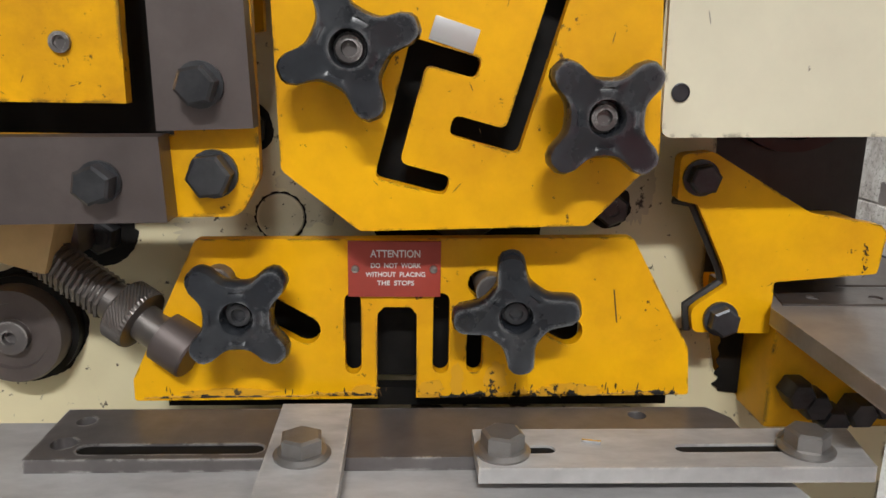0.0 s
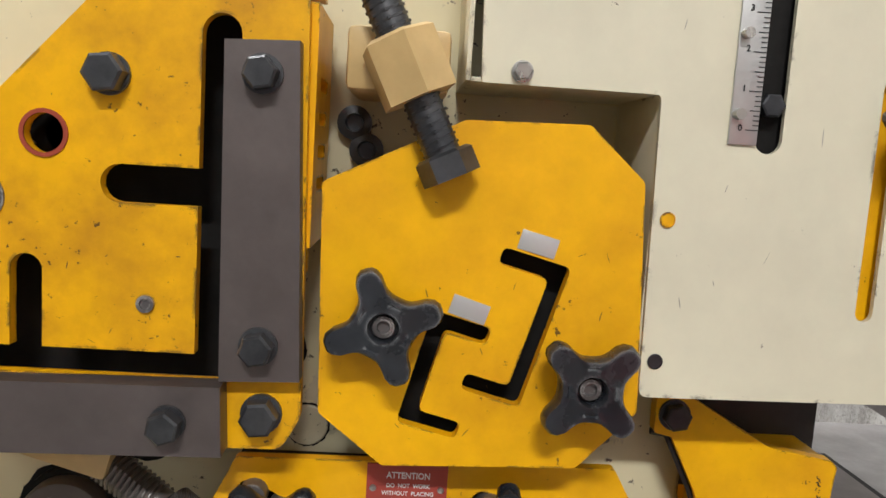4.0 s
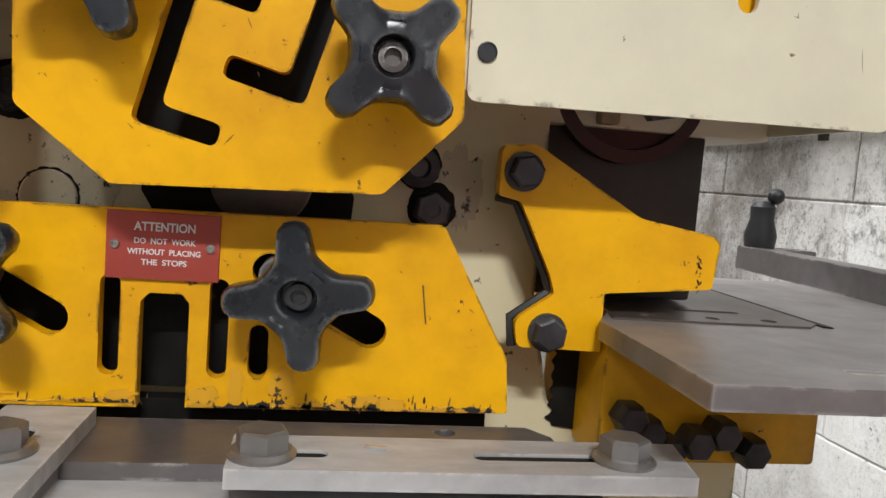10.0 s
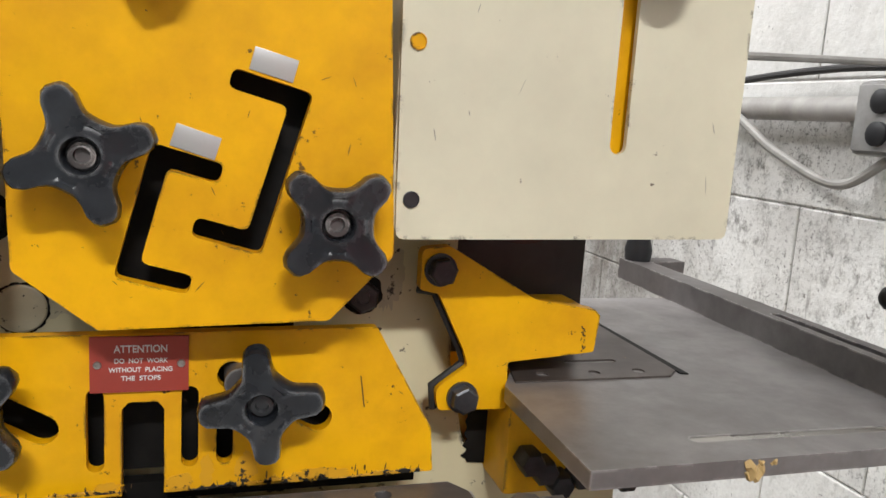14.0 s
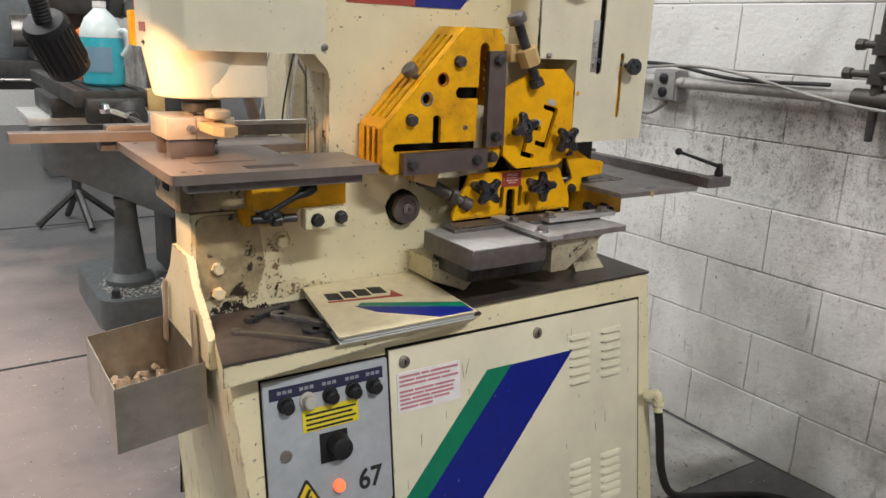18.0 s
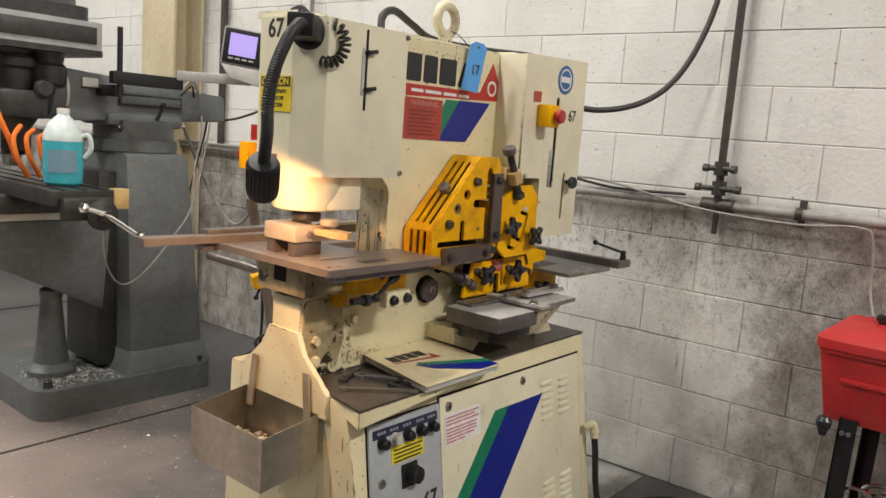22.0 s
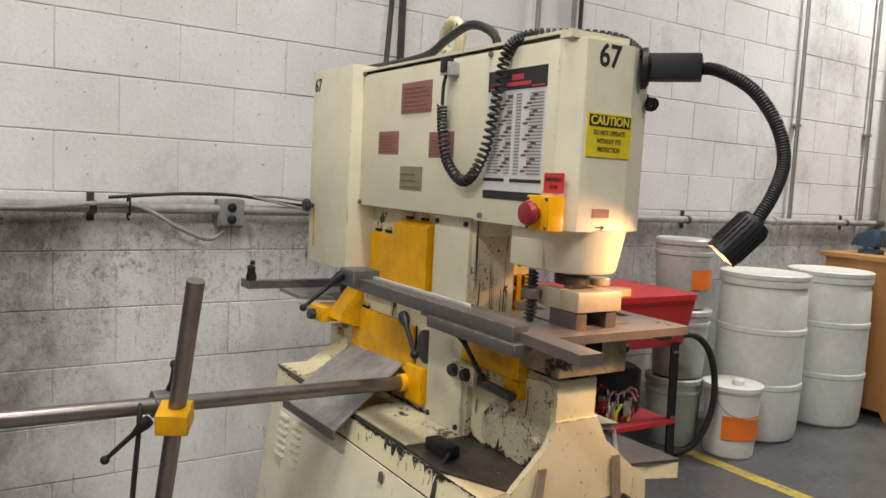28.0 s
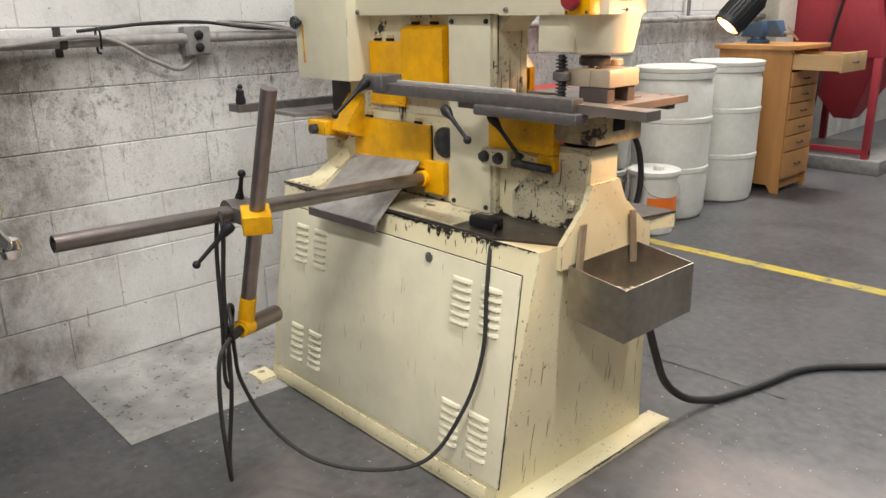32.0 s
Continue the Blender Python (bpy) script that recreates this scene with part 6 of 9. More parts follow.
part("bracket_leg", box(-0.657, -0.603, 0.689, 0.714, 0.855, 0.897, 0.002), YELLOW_WORN, yb2)
clp2 = part("clamp_plate", box(-0.520, -0.425, 0.714, 0.738, 0.852, 0.898, 0.004), CREAM_OILY, yb2)
for x in (-0.440, -0.492):
    hexbolt(x, 0.738, 0.876, 0.014, 0.012, clp2, BOLT, x * 20, axis=(0, 1, 0))
part("set_screw", cyl((-0.535, 0.728, 0.868), (-0.655, 0.728, 0.866), 0.011, n=14), BOLT, yb2)
for x, y, z, ax, m_ in ((-0.702, 0.574, 0.806, -1, CREAM), (-0.702, 0.574, 0.752, -1, CREAM), (-0.56, 0.583, 0.845, -1, CREAM), (-0.702, 0.688, 0.776, 1, CREAM_OILY), (-0.702, 0.688, 0.730, 1, BOLT), (-0.600, 0.688, 0.826, 1, CREAM_OILY), (0.304, 0.688, 0.822, 1, CREAM_OILY), (0.225, 0.688, 0.872, 1, BOLT)):
    hexbolt(x, y, z, 0.014, 0.014, iron, m_, 0.2, 1.3, (0, ax, 0))
part("grime_plate", plate(round_poly([(-0.742, 0.74), (-0.62, 0.74), (-0.60, 0.80), (-0.615, 0.915), (-0.742, 0.915)], 0.02), 0.5695, 0.5735), RUST_OIL, iron)
part("grime_plate", plate(round_poly([(-0.742, 0.72), (-0.50, 0.715), (-0.50, 0.78), (-0.62, 0.90), (-0.742, 0.915)], 0.02), 0.6885, 0.692), CREAM_OILY, iron)

# back of the machine
ccov = part("column_cover", box(-0.434, -0.275, 0.688, 0.712, 0.709, 1.238, 0.003), CREAM_CLEAN, iron, "tall cream column cover")
part("cover_side", box(-0.450, -0.4345, 0.60, 0.704, 0.710, 1.24, 0.003), CREAM_OILY, ccov)
for x, z in ((-0.42, 1.222), (-0.42, 0.725), (-0.29, 1.222), (-0.29, 0.725)):
    hexbolt(x, 0.712, z, 0.006, 0.004, ccov, BOLT, axis=(0, 1, 0))


def folded_guard(name, x0, x1, z0, z1, y0, y1, mat, label, hinges):
    """A folded sheet guard: a flat face, a sloping top, side returns and a stiff lower lip, hung on hinges."""
    ob = part(name, plate([(y0, z0), (y1, z0), (y1, z1 - 0.012), (y0 + 0.004, z1), (y0, z1)], x0, x1, axis="x"), mat, iron, label)
    part("lip", box(x0 + 0.001, x1 - 0.001, y1 - 0.001, y1 + 0.004, z0, z0 + 0.009, 0.001), mat, ob)
    # dark strips beside the sheet draw its edge shadow
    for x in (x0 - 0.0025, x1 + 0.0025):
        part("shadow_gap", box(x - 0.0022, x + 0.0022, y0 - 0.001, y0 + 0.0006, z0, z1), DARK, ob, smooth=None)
    for x in hinges:
        part("hinge", box(x - 0.014, x + 0.014, y0, y0 + 0.006, z1 - 0.003, z1 + 0.018, 0.001), BRASS, ob)
        part("hinge_pin", cyl((x - 0.015, y0 + 0.006, z1 + 0.004), (x + 0.015, y0 + 0.006, z1 + 0.004), 0.0042, n=10), DARK, ob)
    return ob


folded_guard("back_guard", -0.262, -0.083, 1.015, 1.214, 0.690, 0.724, YELLOW, "yellow hinged back guard", (-0.12, -0.20))
folded_guard("back_guard", -0.072, 0.100, 0.975, 1.166, 0.690, 0.700, YELLOW, "yellow hinged back guard", (0.0, 0.06))
folded_guard("lower_guard", -0.172, 0.200, 0.797, 0.928, 0.690, 0.699, YELLOW_WORN, "worn yellow lower back guard with oil stains", (0.12, -0.12))
part("oily_back", plate([(-0.26, 0.96), (0.13, 0.955), (0.13, 1.24), (-0.26, 1.24)], 0.6885, 0.692), CREAM_OILY, iron)
part("rear_bracket", hexa([(0.150, 0.69, 0.855), (0.235, 0.69, 0.855), (0.235, 0.77, 0.885), (0.150, 0.77, 0.885), (0.150, 0.69, 1.0), (0.235, 0.69, 1.0), (0.235, 0.76, 0.91), (0.150, 0.76, 0.91)], 0.004), YELLOW_WORN, iron)
part("rear_block", box(0.24, 0.34, 0.70, 0.79, 0.865, 0.912, 0.006), YELLOW_WORN, iron)
part("rear_nut", hexagon((0.29, 0.79, 0.885), (0, 1, 0), 0.018, 0.02), BOLT, iron)
part("round_cap", lathe([(0.045, 0), (0.045, 0.008), (0, 0.012)], (-0.235, 0.689, 0.884), (0, 1, 0), 24), BOLT, iron)
sock = part("rod_socket", box(-0.245, -0.160, 0.688, 0.712, 0.728, 0.826, 0.006), YELLOW, iron, "yellow rod socket")
part("rod_collar", cyl((-0.1605, 0.700, 0.7705), (-0.162, 0.730, 0.7715), 0.024, n=20), YELLOW, sock)
chute2 = part("scrap_slide", hexa([(-0.195, 0.930, 0.672), (-0.135, 0.703, 0.815), (0.190, 0.703, 0.800), (0.110, 0.950, 0.678), (-0.195, 0.932, 0.675), (-0.135, 0.705, 0.818), (0.190, 0.705, 0.803), (0.110, 0.952, 0.681)]),
               shader("dusty_sheet_steel", (0.36, 0.35, 0.34), 0.5, 0.35, bump=0.1, dirt=(0.09, 0.08, 0.075), dirt_amt=0.9, dirt_scale=4.5, grain=0.12), iron, "dusty dark steel scrap slide")
part("slide_lip", hexa([(-0.196, 0.929, 0.648), (0.109, 0.951, 0.655), (0.110, 0.954, 0.655), (-0.195, 0.933, 0.648), (-0.196, 0.929, 0.674), (0.109, 0.951, 0.680), (0.110, 0.954, 0.680), (-0.195, 0.933, 0.674)]), STEEL, chute2)
part("side_hump", hexa([(0.215, 0.70, 0.709), (0.385, 0.62, 0.709), (0.385, 0.862, 0.709), (0.215, 0.862, 0.709), (0.225, 0.70, 0.79), (0.27, 0.68, 0.82), (0.32, 0.80, 0.722), (0.225, 0.80, 0.722)], 0.004), CREAM, iron)

# plates and signs on the head
MAROON = shader("faded_maroon_plate", (0.32, 0.12, 0.10), 0.5, dirt=(0.26, 0.14, 0.12), dirt_amt=0.6, dirt_scale=20)
OLIVE = shader("olive_plate", (0.24, 0.23, 0.11), 0.5)
for x0, x1, z0, z1, m_ in ((-0.285, -0.132, 1.492, 1.571, MAROON), (-0.124, -0.012, 1.387, 1.448, MAROON), (-0.396, -0.283, 1.379, 1.441, MAROON), (-0.254, -0.142, 1.294, 1.355, OLIVE)):
    p_ = part("rating_plate", box(x0, x1, 0.7445, 0.746, z0, z1), m_, iron, "faded printed plate")
    nn = 6 if m_ is MAROON else 3
    bars([(0.008, 0.006 + (z1 - z0 - 0.012) * i / nn, x1 - x0 - 0.01 - 0.012 * (i % 3), 0.006 + (z1 - z0 - 0.012) * i / nn + 0.003) for i in range(nn)], (x1, 0.7462, z0), (-1, 0, 0), (0, 0, 1), plain("plate_print", (0.2, 0.08, 0.07), 0.6), p_)
pos = part("tool_chart", box(-0.729, -0.527, 0.7435, 0.7455, 1.290, 1.566), plain("chart_paper", (0.66, 0.66, 0.66), 0.5), iron, "printed punch and die chart in a plastic sleeve")
part("chart_head", box(-0.729, -0.527, 0.7455, 0.7462, 1.522, 1.566), plain("chart_black", (0.02, 0.018, 0.02), 0.5), pos)
part("chart_foot", box(-0.729, -0.527, 0.7455, 0.7462, 1.290, 1.308), plain("chart_black", (0.02, 0.018, 0.02), 0.5), pos)
bars([(0.06, 0.240, 0.15, 0.248), (0.01, 0.235, 0.045, 0.238), (0.155, 0.235, 0.195, 0.238), (0.085, 0.252, 0.125, 0.264)], (-0.527, 0.7462, 1.290), (-1, 0, 0), (0, 0, 1), plain("chart_red", (0.5, 0.06, 0.07), 0.5), pos)
GREYP = plain("grey_print", (0.25, 0.25, 0.26), 0.6)
for i in range(26):
    bars([(0.010, 0, 0.026, 0.003), (0.030, 0, 0.050, 0.003), (0.072, 0, 0.092, 0.003), (0.105, 0, 0.122, 0.003), (0.150, 0, 0.195, 0.003)], (-0.527, 0.7456, 1.345 + i * 0.0066), (-1, 0, 0), (0, 0, 1), GREYP, pos)
for i in range(20):
    x = 0.045 + 0.010 * (i % 4)
    bars([(x, 0, x + 0.016, 0.004), (x + 0.085, 0, x + 0.101, 0.004)], (-0.527, 0.7457, 1.350 + i * 0.0082), (-1, 0, 0), (0, 0, 1), plain("chart_maroon", (0.12, 0.03, 0.04), 0.6), pos)
bars([(0.0, 0.038, 0.075, 0.045), (0.095, 0.038, 0.2, 0.045)], (-0.527, 0.7456, 1.290), (-1, 0, 0), (0, 0, 1), STENCIL, pos)
est = part("stop_box", box(-0.803, -0.733, 0.744, 0.785, 1.236, 1.305, 0.004), YELLOW, iron, "yellow emergency stop box with a red mushroom button")
part("stop_button", lathe([(0.013, 0), (0.013, 0.010), (0.022, 0.012), (0.025, 0.020), (0.021, 0.030), (0, 0.034)], (-0.768, 0.785, 1.270), (0, 1, 0), 24), shader("red_button_2", (0.30, 0.02, 0.03), 0.35), est)
for dx in (-0.028, 0.028):
    for dz in (-0.028, 0.028):
        part("box_screw", lathe([(0.004, 0), (0.003, 0.002), (0, 0.002)], (-0.768 + dx, 0.785, 1.2705 + dz), (0, 1, 0), 10), BOLT, est)
esl = part("stop_sign", box(-0.797, -0.737, 0.7442, 0.7455, 1.310, 1.350), plain("red_sign", (0.55, 0.03, 0.03), 0.5), iron, "red emergency stop sign")
writing("EMERGENCY", 0.0095, (-0.767, 0.7457, 1.337), (90, 0, 180), STENCIL, esl, width=0.050)
writing("STOP", 0.0095, (-0.767, 0.7457, 1.322), (90, 0, 180), STENCIL, esl, width=0.024)
cau = part("caution_sign", box(-0.8055, -0.8035, 0.583, 0.702, 1.386, 1.472), shader("creased_yellow_sign", (0.78, 0.60, 0.02), 0.4, bump=0.2, bump_scale=25, dirt=(0.5, 0.36, 0.03), dirt_amt=0.5, dirt_scale=15), iron, "creased yellow caution sign")
part("caution_band", box(-0.8062, -0.8055, 0.587, 0.698, 1.446, 1.469), STENCIL, cau)
writing("CAUTION", 0.024, (-0.8063, 0.6425, 1.4575), (90, 0, -90), plain("sign_yellow", (0.78, 0.60, 0.02), 0.5), cau, width=0.102)
for i, tx in enumerate(("DO NOT OPERATE", "WITHOUT EYE", "PROTECTION")):
    writing(tx, 0.0135, (-0.8056, 0.6425, 1.434 - 0.0165 * i), (90, 0, -90), STENCIL, cau, width=(0.085, 0.066, 0.060)[i])
writing("67", 0.062, (-0.8035, 0.652, 1.583), (90, 0, -90), STENCIL, iron, "stencilled_number", width=0.058)
writing("67", 0.055, (0.345, 0.7805, 1.595), (90, 0, 180), STENCIL, iron, "stencilled_number", width=0.05)
part("small_label", box(-0.8050, -0.8035, 0.628, 0.673, 1.266, 1.283), MAROON, iron)
part("arrow", plate([(0.636, 1.246), (0.648, 1.251), (0.646, 1.2475), (0.662, 1.2475), (0.662, 1.2445), (0.646, 1.2445), (0.648, 1.241)], -0.8048, -0.8036, axis="x"), STENCIL, iron)
# head slot is a dark strip coloured as inner shade
part("head_slot", box(-0.6435, -0.6365, 0.5005, 0.503, 1.405, 1.600), DARK, head)
part("slot_scale", box(-0.655, -0.645, 0.500, 0.5025, 1.44, 1.555), STEEL_TOP, head)
for z in (1.455, 1.545):
    wn = part("wing_nut", lathe([(0.008, 0), (0.006, 0.012), (0, 0.014)], (-0.640, 0.502, z), FRONT, 14), BLACK, head)
    part("wing", moved(box(-0.004, 0.028, -0.004, 0.004, -0.005, 0.005, 0.002), Matrix.Translation((-0.640, 0.492, z)) @ Matrix.Rotation(radians(-12), 4, "Y")), BLACK, wn)
for x, z in ((-0.497, 1.60), (-0.497, 1.25)):
    hexbolt(x, 0.502, z, 0.006, 0.004, head, STEEL)
for x, z in ((0.09, 1.615), (0.09, 1.25), (-0.53, 1.605), (-0.52, 1.25)):
    hexbolt(x, 0.744, z, 0.006, 0.004, iron, STEEL, axis=(0, 1, 0))
kn2 = part("small_knob", lathe([(0.008, 0), (0.008, 0.012), (0.019, 0.014), (0.021, 0.018), (0.021, 0.028), (0.017, 0.032), (0, 0.032)], (0.355, 0.780, 1.222), (0, 1, 0), 9), KNOB, iron, "small black fluted knob")
part("slot_mark", box(0.340, 0.348, 0.7795, 0.7815, 1.095, 1.215), YELLOW_WORN, kn2)
eye = part("lifting_eye", tube([Vector((-0.192 + 0.042 * math.cos(a), 0.635, 1.698 + 0.042 * math.sin(a))) for a in [i * 2 * math.pi / 28 for i in range(29)]], 0.0145, 12, raw=True), CREAM_OILY, iron, "worn cream lifting eye")
part("eye_foot", lathe([(0.022, 0), (0.022, 0.012), (0.014, 0.03)], (-0.192, 0.635, 1.628), (0, 0, 1), 20), CREAM_OILY, eye)
hose = part("hydraulic_hose", tube([(-0.44, 0.66, 1.63), (-0.425, 0.67, 1.675), (-0.36, 0.69, 1.70), (-0.27, 0.70, 1.675), (-0.17, 0.70, 1.645), (0.05, 0.69, 1.644), (0.30, 0.66, 1.655)], 0.011, 10), RUBBER, iron, "black rubber hose")
part("plug_bracket", box(-0.405, -0.365, 0.745, 0.775, 1.57, 1.60, 0.003), STEEL_TOP, iron)

# ---- gooseneck lamp ----
lamp = thing("gooseneck_lamp", "black gooseneck machine lamp, lit, on the punch head", "lamp", (-0.80, 0.54, 1.55))
part("lamp_mount", moved(box(-0.055, 0.055, -0.030, 0.030, -0.026, 0.026, 0.006), Matrix.Translation((-0.835, 0.505, 1.577)) @ Matrix.Rotation(radians(38), 4, "Z")), BLACK, lamp)
part("mount_plate", lathe([(0.042, 0), (0.042, 0.010), (0.034, 0.016), (0, 0.016)], (-0.788, 0.548, 1.575), (-0.7, -0.7, 0), 24), BLACK, lamp)
neck = smooth_path([(-0.862, 0.478, 1.577), (-0.90, 0.448, 1.572), (-0.955, 0.412, 1.535), (-1.000, 0.392, 1.470), (-1.020, 0.385, 1.400), (-1.012, 0.395, 1.335), (-0.996, 0.425, 1.270)], 26)
part("gooseneck", tube(neck, 0.0138, 14, raw=True, ridge=0.0014), BLACK, lamp)
lh, ld = Vector((-0.996, 0.425, 1.272)), Vector((0.046, 0.060, -0.084)).normalized()
part("lamp_shade", lathe([(0.012, -0.008), (0.030, -0.006), (0.034, 0.002), (0.034, 0.088), (0.030, 0.088), (0.028, 0.030), (0.0, 0.028)], lh, ld, 32), BLACK, lamp, "ribbed black lamp shade")
for i in range(24):
    a = 2 * math.pi * i / 24
    q = ld.to_track_quat("Z", "Y").to_matrix()
    o = lh + q @ Vector((0.0345 * math.cos(a), 0.0345 * math.sin(a), 0))
    part("rib", cyl(o + ld * 0.004, o + ld * 0.075, 0.0016, n=6), BLACK, lamp)
part("bulb", lathe([(0.012, 0), (0.014, 0.006), (0, 0.012)], lh + ld * 0.045, ld, 16), plain("lit_bulb", (1.0, 0.62, 0.28), 0.4, glow=12), lamp)
sp = bpy.data.lights.new("lamp_bulb_light", "SPOT")
sp.energy, sp.color, sp.spot_size, sp.spot_blend, sp.shadow_soft_size = 13.5, (1.0, 0.53, 0.25), radians(146), 0.25, 0.02
spo = new("lamp_bulb_light", sp)
spo.matrix_world = look(lh + ld * 0.067, lh + ld)
tagged(spo, "warm bulb light inside the gooseneck lamp", "lamp", kind="structure")
cord = part("coiled_cord", spiral([(-0.372, 0.768, 1.50), (-0.380, 0.768, 1.44), (-0.41, 0.768, 1.365), (-0.49, 0.770, 1.325), (-0.555, 0.768, 1.39), (-0.585, 0.765, 1.50), (-0.603, 0.757, 1.60), (-0.640, 0.735, 1.632), (-0.72, 0.69, 1.632), (-0.77, 0.60, 1.628), (-0.785, 0.545, 1.600)], 0.0105, 0.0034, 74, 8, 5), RUBBER, lamp, "black coiled cord")
part("cord_tail", tube([(-0.385, 0.765, 1.585), (-0.375, 0.768, 1.55), (-0.372, 0.768, 1.50)], 0.0042, 8), RUBBER, lamp)
part("cord_loop", spiral([(-0.785, 0.56, 1.60), (-0.745, 0.50, 1.595), (-0.725, 0.488, 1.555), (-0.745, 0.488, 1.515), (-0.785, 0.50, 1.505)], 0.012, 0.0035, 14, 8, 5), RUBBER, lamp)
part("cord_plug", box(-0.398, -0.372, 0.757, 0.780, 1.575, 1.61, 0.004), BLACK, lamp)

# ---- back gauge rods ----
gauge = thing("back_gauge", "steel back gauge rods with yellow clamps behind the machine", "gauge", (-0.17, 1.2, 0.78))
STEELROD = shader("oxidised_steel_rod", (0.27, 0.24, 0.23), 0.34, 0.85, bump=0.05, dirt=(0.14, 0.11, 0.10), dirt_amt=0.7, dirt_scale=6)
hr = bmesh.new()
lathe([(0.0185, 0), (0.0185, 1.075), (0.0150, 1.075), (0.0150, 1.035), (0, 1.035)], (-0.1605, 0.705, 0.7708), (-0.062, 1.04, 0.036), 24, hr)
part("long_rod", hr, STEELROD, gauge, "long steel tube, open at its end")
part("upright_rod", cyl((-0.362, 1.330, 1.095), (-0.205, 1.357, 0.520), 0.0185, n=24), STEELROD, gauge)
gc = part("yellow_clamp", moved(box(-0.036, 0.036, -0.038, 0.030, -0.022, 0.024, 0.003), Matrix.Translation((-0.285, 1.352, 0.788)) @ Matrix.Rotation(radians(-25), 4, "Z") @ Matrix.Rotation(radians(-14), 4, "Y")), YELLOW_WORN, gauge, "worn yellow cross clamp")
part("clamp_ring", cyl((-0.187, 1.315, 0.792), (-0.190, 1.375, 0.794), 0.030, n=24), STEEL, gc)
part("clamp_bridge", box(-0.275, -0.195, 1.325, 1.372, 0.772, 0.812, 0.004), STEEL, gc)
drop_lever(gc, (-0.245, 1.40, 0.770), (-0.215, 1.475, 0.690))
drop_lever(gc, (-0.185, 1.335, 0.812), (-0.205, 1.332, 0.885))
part("yellow_sleeve", cyl((-0.222, 1.354, 0.580), (-0.203, 1.357, 0.512), 0.021, n=22), YELLOW_WORN, gauge)
fc = part("foot_clamp", cyl((-0.222, 1.385, 0.500), (-0.190, 1.325, 0.492), 0.021, n=22), YELLOW_WORN, gauge)
part("foot_rod", cyl((-0.200, 1.345, 0.495), (-0.165, 1.250, 0.490), 0.0225, n=24), STEELROD, fc)
part("cable_gland", cyl((-0.222, 1.385, 0.500), (-0.245, 1.425, 0.497), 0.012, n=14), BLACK, fc)
part("gauge_cable", tube([(-0.245, 1.425, 0.497), (-0.27, 1.47, 0.46), (-0.29, 1.49, 0.34), (-0.30, 1.49, 0.20), (-0.265, 1.47, 0.13), (-0.225, 1.45, 0.18), (-0.235, 1.43, 0.37), (-0.225, 1.42, 0.60), (-0.235, 1.41, 0.76), (-0.21, 1.405, 0.80), (-0.17, 1.40, 0.70), (-0.20, 1.42, 0.52), (-0.205, 1.43, 0.38), (-0.17, 1.40, 0.33), (-0.13, 1.38, 0.40), (-0.14, 1.36, 0.52), (-0.20, 1.40, 0.56), (-0.25, 1.42, 0.53), (-0.21, 1.40, 0.44), (-0.15, 1.36, 0.32), (-0.20, 1.32, 0.20), (-0.31, 1.26, 0.12), (-0.42, 1.16, 0.09), (-0.54, 1.06, 0.13), (-0.60, 0.98, 0.27), (-0.62, 0.93, 0.42), (-0.605, 0.90, 0.58), (-0.585, 0.865, 0.68), (-0.56, 0.82, 0.722)], 0.0055, 8, per=10), RUBBER, gauge, "black control cable")
part("cable_plug", box(-0.56, -0.47, 0.79, 0.83, 0.706, 0.735, 0.006), BLACK, gauge)

# ---- loose things on and round the machine ----
bin_ = thing("scrap_bin", "open sheet-steel scrap bin hung on the end of the machine", "bin", (-0.845, 0.625, 0.455))
def bin_wall(x0, x1, y0, y1, z0, z1):
    """A sheet of the bin, which hangs a little outwards."""
    return hexa([(x, y, z + 0.13 * (x + 0.84)) for z in (z0, z1) for x, y in ((x0, y0), (x1, y0), (x1, y1), (x0, y1))])


for nm, bm in (("bin_side", bin_wall(-0.930, -0.927, 0.476, 0.772, 0.504, 0.637)), ("bin_side", bin_wall(-0.762, -0.759, 0.476, 0.772, 0.504, 0.637)), ("bin_side", bin_wall(-0.927, -0.762, 0.476, 0.479, 0.504, 0.637)),
               ("bin_side", bin_wall(-0.927, -0.762, 0.769, 0.772, 0.504, 0.637)), ("bin_floor", bin_wall(-0.927, -0.762, 0.479, 0.769, 0.504, 0.507))):
    part(nm, bm, STEEL_BOX, bin_, smooth=None)
RUST = shader("tan_steel_strap", (0.46, 0.38, 0.29), 0.42, 0.4, dirt=(0.25, 0.19, 0.13), dirt_amt=0.7, dirt_scale=14)
for y0, y1 in ((0.520, 0.505), (0.728, 0.745)):
    part("strap", hexa([(-0.772, y1 - 0.012, 0.60), (-0.766, y1 - 0.012, 0.60), (-0.766, y1 + 0.012, 0.60), (-0.772, y1 + 0.012, 0.60), (-0.772, y0 - 0.010, 0.745), (-0.766, y0 - 0.010, 0.745), (-0.766, y0 + 0.010, 0.745), (-0.772, y0 + 0.010, 0.745)]), RUST, bin_)
slugs = bmesh.new()
rg = random.Random(4)
for i in range(90):
    x, y = rg.uniform(-0.92, -0.77), rg.uniform(0.49, 0.755)
    r = rg.uniform(0.006, 0.011)
    zb = 0.507 + 0.13 * (x + 0.84)
    cyl((x, y, zb + rg.uniform(0.002, 0.020)), (x + rg.uniform(-0.006, 0.006), y + rg.uniform(-0.006, 0.006), zb + 0.008 + rg.uniform(0.002, 0.020)), r, n=8, bm=slugs)
tagged(part("scrap_slugs", slugs, HOT, bin_), kind="stuff")
